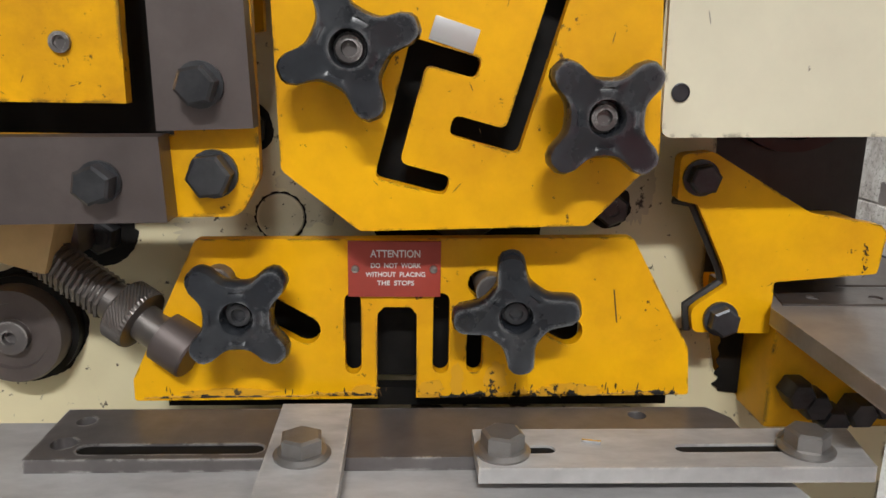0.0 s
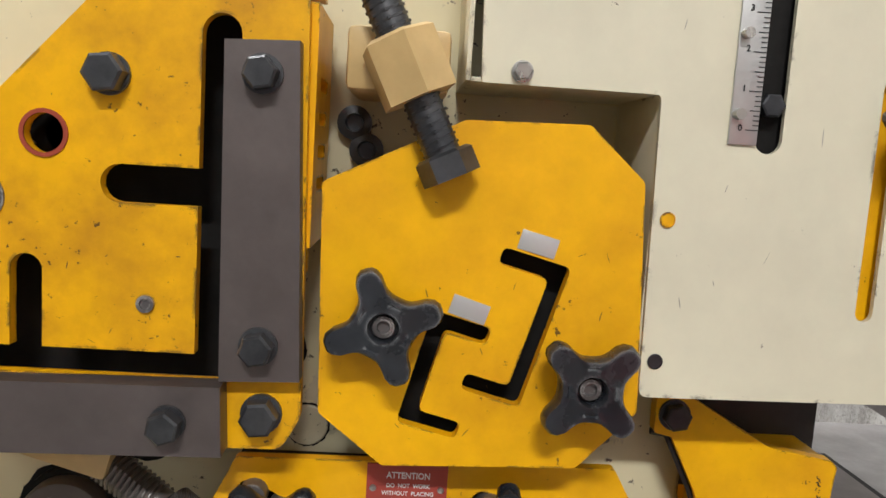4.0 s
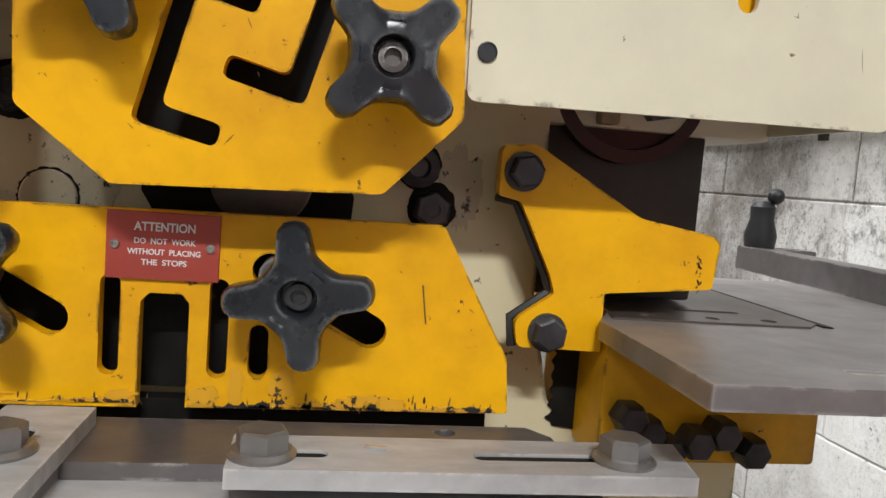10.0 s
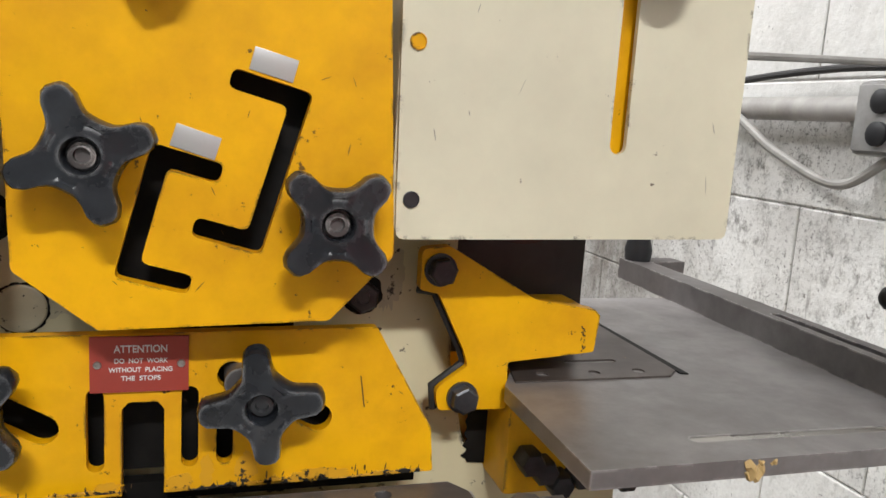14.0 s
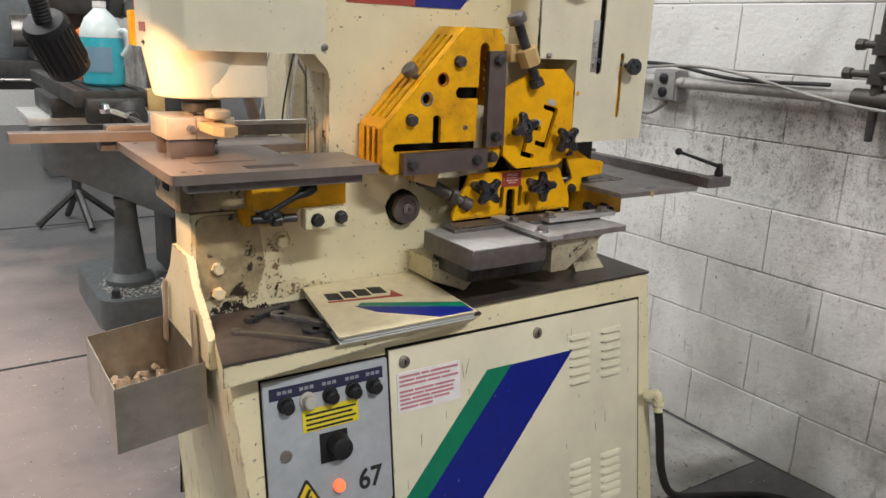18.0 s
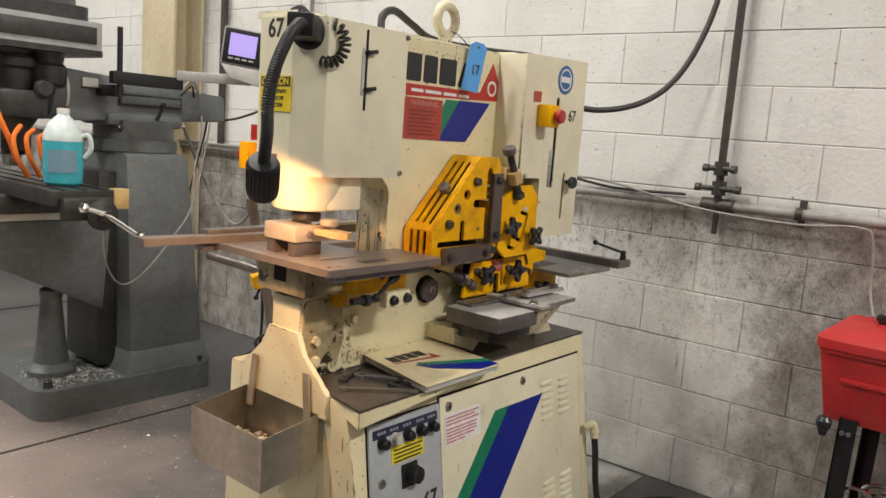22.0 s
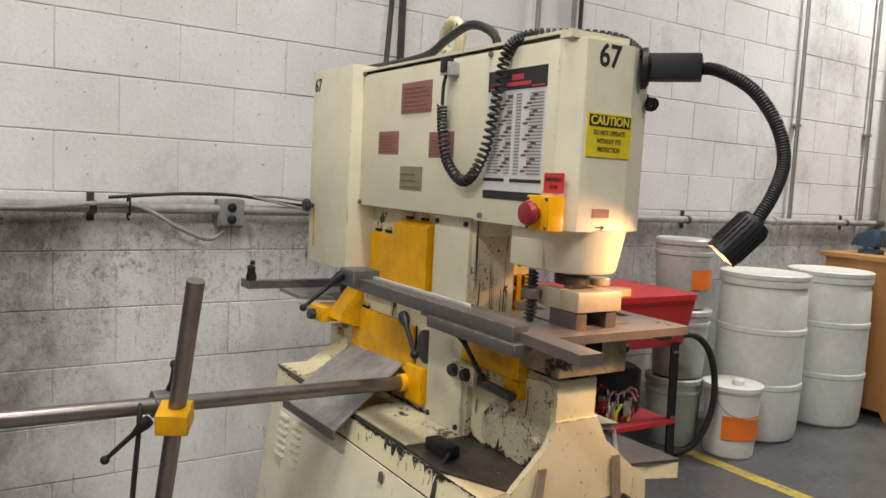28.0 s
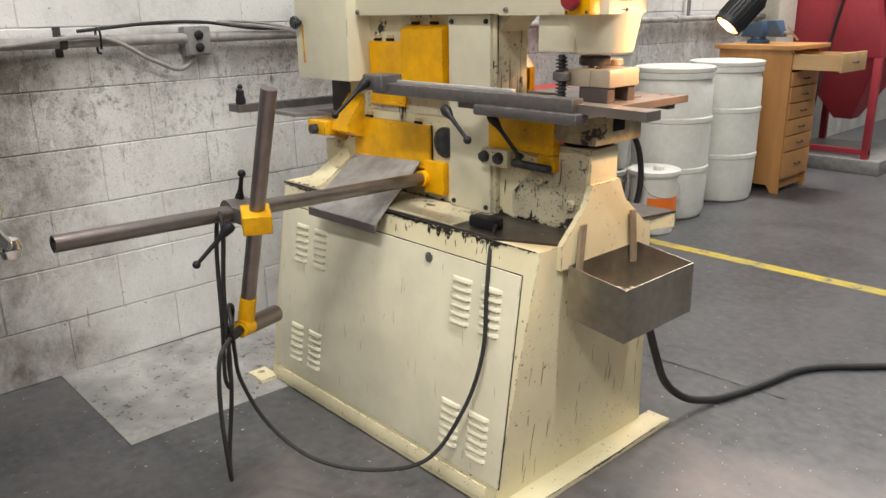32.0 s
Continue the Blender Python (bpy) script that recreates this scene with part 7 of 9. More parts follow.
PAPER = shader("cream_booklet_cover", (0.80, 0.70, 0.46), 0.4, dirt=(0.55, 0.45, 0.26), dirt_amt=0.5, dirt_scale=8)
man = thing("manual", "cream ring-bound manual with green and blue stripes lying on the tray", "book", (-0.365, 0.435, 0.706))
PAGES = plain("page_edges", (0.6, 0.6, 0.58), 0.7)
FL, FR, BR, BL = (Vector(c) for c in ((-0.556, 0.303), (-0.235, 0.306), (-0.230, 0.578), (-0.512, 0.577)))


def on_book(x, y, z):
    """A place on the manual: its own length and depth run over a flat rectangle."""
    u, v = (x + 0.51) / 0.29, (y - 0.32) / 0.225
    p = FL * (1 - u) * (1 - v) + FR * u * (1 - v) + BR * u * v + BL * (1 - u) * v
    return (p.x, p.y, z + 0.010 * v)


def book_slab(x0, x1, y0, y1, z0, z1):
    return hexa([on_book(x, y, z) for z in (z0, z1) for x, y in ((x0, y0), (x1, y0), (x1, y1), (x0, y1))])


for i in range(6):
    part("page_block", book_slab(-0.508 + 0.004 * (i % 3), -0.223 + 0.003 * (i % 2), 0.322 + 0.003 * (i % 2), 0.543, 0.7072 + 0.0026 * i, 0.7092 + 0.0026 * i), PAGES, man)
cv = part("cover", book_slab(-0.512, -0.219, 0.318, 0.546, 0.7230, 0.7255), PAPER, man)


def on_cover(pts, mat, nm):
    b = bmesh.new()
    lo = [b.verts.new(on_book(x, y, 0.7256)) for x, y in pts]
    hi = [b.verts.new(on_book(x, y, 0.7263)) for x, y in pts]
    b.faces.new(hi)
    for i in range(len(pts)):
        b.faces.new((lo[i], lo[(i + 1) % len(pts)], hi[(i + 1) % len(pts)], hi[i]))
    return part(nm, b, mat, cv, smooth=None)
on_cover([(-0.430, 0.424), (-0.222, 0.342), (-0.222, 0.366), (-0.418, 0.434)], GREEN, "green_stripe")
on_cover([(-0.436, 0.4235), (-0.224, 0.3415), (-0.224, 0.322), (-0.300, 0.322), (-0.405, 0.385)], BLUE, "blue_stripe")
for x0, x1 in ((-0.478, -0.446), (-0.441, -0.415), (-0.410, -0.380), (-0.375, -0.343)):
    on_cover([(x0, 0.466), (x1, 0.460), (x1, 0.492), (x0, 0.498)], STENCIL, "logo_block")
on_cover([(-0.482, 0.456), (-0.318, 0.434), (-0.328, 0.470), (-0.343, 0.446), (-0.482, 0.461)], RED_PLATE, "logo_red")


def wrench(a, c, w, h, mat):
    a, c = Vector(a), Vector(c)
    d = c - a
    m = Matrix.Translation(a) @ Matrix.Rotation(math.atan2(d.y, d.x), 4, "Z")
    w_ = thing("wrench", "loose steel wrench on the oily tray", "tool", tuple(a), group="tools on the tray")
    part("shank", moved(box(0, d.length, -w / 2, w / 2, 0, h, h * 0.3), m), mat, w_)
    part("jaw", moved(lathe([(w * 0.9, 0), (w * 0.95, h * 0.5), (w * 0.9, h)], (0, 0, 0), (0, 0, 1), 14), m), mat, w_)
    return w_


wrench((-0.705, 0.452, 0.7062), (-0.565, 0.322, 0.7062), 0.011, 0.008, STEEL_BRIGHT)
wrench((-0.60, 0.50, 0.7062), (-0.500, 0.365, 0.7062), 0.018, 0.010, STEEL)
wrench((-0.66, 0.50, 0.7062), (-0.56, 0.545, 0.7062), 0.014, 0.010, BOLT)
wrench((-0.57, 0.40, 0.7062), (-0.47, 0.325, 0.7062), 0.020, 0.006, BOLT)
tag = thing("paper_tag", "blue paper lot tag tied to the lifting eye", "tag", (-0.150, 0.572, 1.60))
part("tag_card", moved(plate(round_poly([(-0.026, -0.085), (0.026, -0.085), (0.026, 0.050), (0.013, 0.062), (-0.013, 0.062), (-0.026, 0.050)], 0.002), -0.0008, 0.0008, [disc(0, 0.048, 0.004, 10)]), Matrix.Translation((-0.143, 0.552, 1.578)) @ Matrix.Rotation(radians(-38), 4, "Z") @ Matrix.Rotation(radians(10), 4, "Y") @ Matrix.Rotation(radians(-6), 4, "X")), plain("blue_card", (0.08, 0.33, 0.72), 0.6), tag)
writing("17", 0.042, (-0.1449, 0.5486, 1.556), (84, 0, -38), plain("tag_ink", (0.02, 0.03, 0.10), 0.6), tag, "handwriting", width=0.022)
part("tag_wire", tube([(-0.155, 0.570, 1.622), (-0.168, 0.600, 1.655), (-0.180, 0.625, 1.668)], 0.0015, 6), BLACK, tag)

part("rear_deck", plate([(-0.44, 0.700), (0.388, 0.700), (0.388, 0.862), (-0.44, 0.862)], 0.7062, 0.7085, axis="z"), CREAM_OILY, iron, "cream deck blotched with black oil")

OIL = shader("black_oil_film", (0.018, 0.015, 0.012), 0.4, bump=0.3, bump_scale=90, grain=0.3, spots=(0.60, 0.55, 0.40), spot_scale=110, spot_at=0.57)


def oil_line(*a):
    ob = grime_line(*a)
    ob.data.materials[0] = OIL


# oil that has crept over edges of the deck, the pillar and the frame plate
for x0, x1, h in ((-0.735, -0.50, 0.028), (-0.60, -0.35, 0.045), (-0.36, 0.05, 0.02), (0.05, 0.38, 0.012)):
    oil_line((x0, 0.8667, 0.699), (x1, 0.8667, 0.699), (0, 0.14, -0.99), (0, 1, 0.14), h, base)
for x0, x1, h in ((-0.72, -0.42, 0.06), (-0.30, 0.10, 0.03)):
    oil_line((x0, 0.6925, 0.7085), (x1, 0.6925, 0.7085), (0, 0, 1), (0, 1, 0), h, iron)
for x0, x1, h in ((-0.72, -0.36, 0.04), (-0.36, 0.0, 0.02)):
    oil_line((x0, 0.569, 0.7065), (x1, 0.569, 0.7065), (0, 0, 1), (0, -1, 0), h, iron)
oil_line((-0.7625, 0.30, 0.019), (-0.7625, 0.98, 0.019), (0, 0, -1), (-1, 0, 0), 0.014, base)


STREAK = plain("oil_streak", (0.03, 0.024, 0.018), 0.45)
RUST_STREAK = plain("rust_streak", (0.24, 0.13, 0.05), 0.6)
marks("oil_staining", ccov, STREAK, 26, lambda a, b_: (-0.4507, a, b_), (0.605, 0.700), (0.76, 1.22), (0.06, 0.28), (0.0010, 0.0030), 1.5, 11)
marks("oil_staining", frame_plate, STREAK, 34, lambda a, b_: (a, 0.6925, b_), (-0.06, -0.02), (0.94, 1.0), (0.008, 0.05), (0.0012, 0.004), 6, 12)
marks("oil_staining", frame_plate, STREAK, 24, lambda a, b_: (a, 0.6926, b_), (-0.735, -0.46), (0.72, 0.90), (0.006, 0.06), (0.0010, 0.0045), 10, 13)
marks("oil_staining", bdoor, SCRATCH_PALE, 60, lambda a, b_: (a, 0.9715 - 0.143 * b_, b_), (-0.69, 0.36), (0.09, 0.60), (0.004, 0.06), (0.0006, 0.0022), 8, 15)
marks("oil_staining", door, SCRATCH, 36, lambda a, b_: (a, 0.2886 + 0.143 * b_, b_), (-0.39, 0.34), (0.09, 0.62), (0.004, 0.05), (0.0006, 0.0022), 7, 16)
marks("rust_staining", base, RUST_STREAK, 46, lambda a, b_: (-0.6906 - 0.085 * b_, a, b_), (0.36, 0.90), (0.05, 0.62), (0.01, 0.10), (0.0008, 0.0035), 5, 17)
marks("oil_staining", base, STREAK, 40, lambda a, b_: (a, 0.9664 - 0.143 * b_, b_), (-0.72, 0.38), (0.655, 0.695), (0.006, 0.03), (0.0012, 0.0045), 8, 18)
for x0, x1, h in ((-0.735, 0.38, 0.012), (-0.40, 0.10, 0.018)):
    oil_line((x0, 0.8668, 0.699), (x1, 0.8668, 0.699), (0, 0.14, -0.99), (0, 1, 0.14), h, base)

# ---- along the wall ----
GREY_PIPE = shader("painted_pipe", (0.36, 0.345, 0.33), 0.5, bump=0.08, dirt=(0.10, 0.09, 0.08), dirt_amt=0.9, dirt_scale=6, grain=0.1)
DARK_PIPE = shader("black_iron_pipe", (0.055, 0.052, 0.05), 0.5, 0.4, bump=0.1, dirt=(0.13, 0.11, 0.09), dirt_amt=0.6, dirt_scale=9, grain=0.15)
CONDUIT = shader("galvanised_conduit", (0.34, 0.335, 0.32), 0.36, 0.7, bump=0.03, dirt=(0.2, 0.19, 0.18), dirt_amt=0.6, dirt_scale=8)
CABLE_GREY = shader("grey_cable", (0.30, 0.29, 0.275), 0.5, dirt=(0.12, 0.11, 0.10), dirt_amt=0.7, dirt_scale=12)
CABLE_WHITE = shader("white_cable", (0.62, 0.61, 0.58), 0.5, dirt=(0.3, 0.29, 0.27), dirt_amt=0.6, dirt_scale=12)
BOX_GREY = shader("cast_box_grey", (0.30, 0.295, 0.29), 0.5, 0.35, bump=0.08, dirt=(0.12, 0.11, 0.10), dirt_amt=0.7, dirt_scale=18)
BOX_BLUE = shader("blue_grey_box", (0.27, 0.36, 0.46), 0.42, dirt=(0.16, 0.2, 0.24), dirt_amt=0.5, dirt_scale=12)
RED = shader("red_enamel", (0.58, 0.022, 0.026), 0.34, bump=0.04, dirt=(0.36, 0.06, 0.055), dirt_amt=0.55, dirt_scale=5, chips=(0.5, 0.3, 0.28), chip_scale=20, chip_at=0.74)
RED_DULL = shader("faded_and_shaded_red", (0.36, 0.03, 0.045), 0.5, bump=0.05, dirt=(0.2, 0.03, 0.04), dirt_amt=0.6, dirt_scale=3, chips=(0.3, 0.2, 0.18), chip_scale=16, chip_at=0.73)
RED_CAP = plain("red_switch_plastic", (0.5, 0.03, 0.02), 0.4)
WHITE_CARD = plain("white_print", (0.75, 0.74, 0.72), 0.5)
POLY = shader("white_polythene", (0.70, 0.70, 0.655), 0.38, bump=0.05, dirt=(0.52, 0.51, 0.45), dirt_amt=0.6, dirt_scale=6, grain=0.04, chips=(0.35, 0.35, 0.32), chip_scale=22, chip_at=0.74)
PAIL_GREY = shader("grey_pail_plastic", (0.45, 0.46, 0.43), 0.4, bump=0.04, dirt=(0.5, 0.5, 0.47), dirt_amt=0.6, dirt_scale=8)
ORANGE = plain("orange_label", (0.85, 0.19, 0.02), 0.5)
WOOD = shader("oak_veneer", (0.50, 0.25, 0.085), 0.42, bump=0.04, dirt=(0.36, 0.16, 0.05), dirt_amt=0.7, dirt_scale=6, grain=0.08, grain_scale=22, stretch=(1, 1, 0.12))
WOOD_PALE = shader("pale_drawer_wood", (0.60, 0.40, 0.20), 0.5, bump=0.04, dirt=(0.45, 0.27, 0.12), dirt_amt=0.6, dirt_scale=7, stretch=(0.15, 1, 1))
VISE_BLUE = shader("blue_vise_paint", (0.035, 0.085, 0.16), 0.4, bump=0.1, dirt=(0.1, 0.1, 0.1), dirt_amt=0.6, dirt_scale=20)
MILL = shader("mill_grey_paint", (0.128, 0.141, 0.147), 0.42, bump=0.08, bump_scale=40, dirt=(0.075, 0.077, 0.075), dirt_amt=0.8, dirt_scale=4, grain=0.1, chips=(0.24, 0.24, 0.23), chip_scale=24, chip_at=0.735)
MILL_DARK = shader("oily_cast_iron", (0.058, 0.058, 0.058), 0.4, 0.5, bump=0.12, dirt=(0.03, 0.028, 0.026), dirt_amt=0.8, dirt_scale=8, grain=0.15)
SILVER_CAST = shader("pale_grey_casting", (0.42, 0.43, 0.44), 0.4, 0.3, bump=0.06, dirt=(0.2, 0.2, 0.2), dirt_amt=0.6, dirt_scale=9)
CHROME = plain("chrome", (0.75, 0.75, 0.74), 0.14, 1.0)
SCREEN = plain("lit_violet_screen", (0.32, 0.26, 0.62), 0.3, glow=0.9)
DRO_GREY = plain("display_case_grey", (0.30, 0.31, 0.32), 0.5)
KEYS_YELLOW = plain("yellow_keys", (0.7, 0.55, 0.12), 0.5)
KEYS_BLUE = plain("blue_keys", (0.16, 0.27, 0.36), 0.5)
PALE_BAR = shader("pale_aluminium_arm", (0.62, 0.62, 0.60), 0.35, 0.5, dirt=(0.4, 0.4, 0.39), dirt_amt=0.5, dirt_scale=9)
LIQUID = shader("blue_coolant", (0.05, 0.42, 0.52), 0.25, grain=0.02, dirt=(0.04, 0.34, 0.45), dirt_amt=0.5, dirt_scale=10)
JUG = shader("cloudy_jug_plastic", (0.60, 0.68, 0.68), 0.3, dirt=(0.45, 0.55, 0.56), dirt_amt=0.5, dirt_scale=14)
PEDAL = shader("pedal_yellow", (0.85, 0.43, 0.012), 0.36, bump=0.05, dirt=(0.4, 0.2, 0.03), dirt_amt=0.5, dirt_scale=14, chips=(0.08, 0.07, 0.06), chip_scale=40, chip_at=0.70)
PILASTER = shader("cream_column_paint", (0.60, 0.52, 0.36), 0.5, bump=0.05, dirt=(0.36, 0.29, 0.18), dirt_amt=0.6, dirt_scale=2)
CHIP = plain("bright_swarf", (0.62, 0.61, 0.58), 0.35, 0.6)
CLAMP_GREEN = plain("yellow_green_handle", (0.42, 0.50, 0.05), 0.45)


def along(pts, r, n=10, raw=False, per=8):
    return tube([on_wall(*p) for p in pts], r, n, per=per, raw=raw)


def strap(y, z, r, parent, material=None):
    a, b = on_wall(y, z - r - 0.012, 0.006), on_wall(y, z + r + 0.012, 0.006)
    bm = cyl(on_wall(y - 0.012, z, 0.04), on_wall(y + 0.012, z, 0.04), r + 0.004, n=16)
    p = on_wall(y, z, 0)
    box(p.x - 0.006, p.x, p.y - 0.012, p.y + 0.012, z - r - 0.03, z + r + 0.03, bm=bm)
    return part("strap", bm, material or DARK_PIPE, parent)


pipe = thing("wall_pipe", "horizontal grey-painted pipe strapped along the block wall", "pipe", on_wall(0, 1.17, 0.04), kind="structure")
part("pipe_run", along([(-6.0, 1.17, 0.04), (6.2, 1.17, 0.04)], 0.019, 14, raw=True), GREY_PIPE, pipe)
for y in (-3.4, -1.75, -0.12, 1.35, 2.95, 4.4):
    strap(y, 1.17, 0.019, pipe)
for y in (-0.52, 2.4, -2.6):
    part("coupling", cyl(on_wall(y - 0.03, 1.17, 0.04), on_wall(y + 0.03, 1.17, 0.04), 0.026, n=14), GREY_PIPE, pipe)

riser = thing("valve_pipe", "dark iron air pipe with two cross-handled valves running up the wall", "pipe", on_wall(0.175, 1.25, 0.06), kind="structure")
part("riser_pipe", along([(0.175, 1.17, 0.055), (0.175, 4.6, 0.055)], 0.0155, 12, raw=True), DARK_PIPE, riser)
for z, half in ((1.235, 0.075), (1.31, 0.052)):
    part("valve_body", cyl(on_wall(0.175, z - 0.026, 0.055), on_wall(0.175, z + 0.026, 0.055), 0.027, n=12), DARK_PIPE, riser)
    part("valve_handle", cyl(on_wall(0.175 - half, z, 0.07), on_wall(0.175 + half, z, 0.07), 0.010, n=10), DARK_PIPE, riser)
    for s in (-1, 1):
        part("handle_end", lathe([(0, -0.012), (0.015, -0.010), (0.016, 0.010), (0, 0.013)], on_wall(0.175 + s * half, z, 0.07), (0, s, 0), 10), DARK_PIPE, riser)
part("tee", cyl(on_wall(0.115, 1.17, 0.045), on_wall(0.235, 1.17, 0.045), 0.027, n=14), DARK_PIPE, riser)
part("drain_nipple", cyl(on_wall(0.175, 1.17, 0.05), on_wall(0.175, 1.06, 0.05), 0.013, 0.010, n=10), DARK_PIPE, riser)


def conduit_drop(y, z0, r, label):
    c = thing("conduit", label, "conduit", on_wall(y, z0, 0.03), kind="structure", group="wall conduits")
    part("tube", along([(y, z0, 0.03), (y, 4.6, 0.03)], r, 10, raw=True), CONDUIT if r < 0.016 else DARK_PIPE, c)
    for z in (z0 + 0.6, z0 + 1.7):
        p = on_wall(y, z, 0.012)
        part("clip", box(p.x - 0.03, p.x + 0.012, p.y - 0.028, p.y + 0.028, z - 0.008, z + 0.008, 0.002), CONDUIT, c)
    return c


conduit_drop(-0.575, 1.33, 0.0125, "thin galvanised conduit down to the switch box")
conduit_drop(-0.80, 1.36, 0.0125, "thin galvanised conduit down to the blue-grey box")
conduit_drop(2.555, 1.34, 0.0125, "thin galvanised conduit down to a small wall box")
conduit_drop(3.36, 1.18, 0.022, "dark vertical pipe beside the cream column")
conduit_drop(-2.75, 1.18, 0.0125, "thin galvanised conduit behind the barrels")
conduit_drop(-3.6, 1.18, 0.0125, "thin galvanised conduit beside the white column")
cb = solid("cable", along([(-0.845, 4.5, 0.03), (-0.845, 2.0, 0.03), (-0.845, 1.55, 0.03), (-0.87, 1.45, 0.045), (-0.88, 1.36, 0.05), (-0.85, 1.30, 0.04)], 0.011), RUBBER, "thick black cable looping into the blue-grey box", "cable")

sb = thing("switch_box", "grey cast switch box with a red and a black knob", "switch", on_wall(-0.575, 1.30, 0.03), kind="structure")
p0 = on_wall(-0.575, 1.29, 0)
part("box_body", box(p0.x - 0.055, p0.x, p0.y - 0.055, p0.y + 0.055, 1.235, 1.345, 0.008), BOX_GREY, sb)
for dy, dz, m in ((0.024, 0.022, BLACK), (-0.024, 0.022, BLACK), (0.024, -0.024, BLACK), (-0.024, -0.024, RED_CAP)):
    part("socket", lathe([(0.019, 0), (0.019, 0.010), (0.012, 0.014), (0, 0.014)], (p0.x - 0.055, p0.y + dy, 1.29 + dz), (-1, 0, 0), 14), m, sb, "red plug" if m is RED_CAP else "")
solid("cord", tube([(p0.x - 0.075, p0.y - 0.024, 1.262), (p0.x - 0.10, p0.y - 0.05, 1.16), (p0.x - 0.06, p0.y - 0.16, 1.02), (p0.x - 0.05, p0.y - 0.35, 0.88), (p0.x - 0.1, p0.y - 0.42, 0.858)], 0.0045), RUBBER, "thin black cord from the switch box to the parts washer", "cable")
bb = thing("junction_box", "small blue-grey steel junction box on the wall", "junction box", on_wall(-0.79, 1.30, 0.03), kind="structure")
p0 = on_wall(-0.79, 1.30, 0)
part("box_body", box(p0.x - 0.06, p0.x, p0.y - 0.058, p0.y + 0.058, 1.24, 1.355, 0.004), BOX_BLUE, bb)
part("box_cover", box(p0.x - 0.064, p0.x - 0.0605, p0.y - 0.054, p0.y + 0.054, 1.244, 1.351, 0.002), BOX_BLUE, bb)
mb = thing("junction_box", "small grey steel junction box on the wall", "junction box", on_wall(2.58, 1.31, 0.03), kind="structure")
p0 = on_wall(2.56, 1.30, 0)
part("box_body", box(p0.x - 0.05, p0.x, p0.y - 0.05, p0.y + 0.05, 1.25, 1.35, 0.004), CONDUIT, mb)
part("box_knockout", cyl((p0.x - 0.055, p0.y, 1.30), (p0.x - 0.049, p0.y, 1.30), 0.016, n=14), CONDUIT, mb)
solid("cable", along([(2.56, 1.25, 0.05), (2.565, 0.9, 0.05), (2.60, 0.5, 0.05), (2.62, 0.02, 0.06)], 0.012), CABLE_GREY, "grey cable hanging from the wall box to the floor", "cable")
solid("cable", tube([on_wall(2.46, 1.30, 0.06), on_wall(2.40, 1.22, 0.07), on_wall(2.48, 1.50, 0.12), on_wall(2.66, 1.52, 0.12), on_wall(2.72, 1.36, 0.12), on_wall(2.58, 1.30, 0.12), on_wall(2.46, 1.42, 0.12), on_wall(2.58, 1.52, 0.14),
      on_wall(2.75, 1.42, 0.2), on_wall(3.0, 1.35, 0.3), (0.45, 3.15, 1.45), (0.30, 2.9, 1.50)], 0.007), RUBBER, "coiled black display cable hung on the wall", "cable")
solid("cable", tube([on_wall(2.74, 1.16, 0.06), on_wall(2.85, 0.98, 0.08), on_wall(3.0, 0.76, 0.1), on_wall(3.12, 0.74, 0.12), on_wall(3.25, 0.95, 0.2), (0.42, 3.05, 1.3)], 0.009), CABLE_GREY, "grey cable sagging between wall and milling machine", "cable")

ob_ = thing("outlet_box", "weathered grey outlet box beside the wall pipe", "outlet", on_wall(0.87, 1.16, 0.03), kind="structure")
p0 = on_wall(0.87, 1.16, 0)
part("box_body", box(p0.x - 0.055, p0.x, p0.y - 0.052, p0.y + 0.052, 1.105, 1.21, 0.010), BOX_GREY, ob_)
part("face_plate", box(p0.x - 0.060, p0.x - 0.0555, p0.y - 0.045, p0.y + 0.045, 1.112, 1.203, 0.002), BOX_GREY, ob_)
for dz in (0.022, -0.022):
    part("socket", lathe([(0.017, 0), (0.017, 0.006), (0.011, 0.009), (0, 0.009)], (p0.x - 0.060, p0.y, 1.158 + dz), (-1, 0, 0), 14), BLACK, ob_)
part("locknut", cyl(on_wall(0.935, 1.16, 0.03), on_wall(0.92, 1.16, 0.03), 0.020, n=8), BOX_GREY, ob_)
solid("cable", tube([(0.40, 0.70, 1.165), (0.50, 0.75, 1.20), on_wall(0.80, 1.225, 0.08), on_wall(0.60, 1.215, 0.07), on_wall(0.25, 1.155, 0.085), on_wall(-0.10, 1.135, 0.075), on_wall(-0.32, 1.15, 0.07), on_wall(-0.37, 1.11, 0.07),
      on_wall(-0.385, 0.95, 0.08), (0.86, -0.42, 0.865)], 0.0048), CABLE_GREY, "thin pale cable sagging along the wall to the parts washer", "cable")
solid("cable", along([(4.0, 1.20, 0.055), (3.0, 1.195, 0.07), (2.2, 1.205, 0.065), (1.62, 1.165, 0.075), (1.25, 1.185, 0.07), (1.06, 1.10, 0.06), (0.95, 1.06, 0.04), (0.875, 1.10, 0.03)], 0.0075), CABLE_GREY, "loose grey cable draped over the wall pipe", "cable")
solid("cable", along([(1.3, 1.205, 0.05), (1.05, 1.225, 0.05), (0.85, 1.225, 0.055), (0.6, 1.195, 0.06), (0.3, 1.20, 0.06)], 0.006), RUBBER, "thin black cable lying on the wall pipe", "cable")
solid("cable_tie", along([(1.235, 1.145, 0.07), (1.235, 1.20, 0.075), (1.235, 1.21, 0.04), (1.235, 1.14, 0.035), (1.235, 1.13, 0.06)], 0.004, 6), BLACK, "black cable tie round pipe and cables", "cable tie")
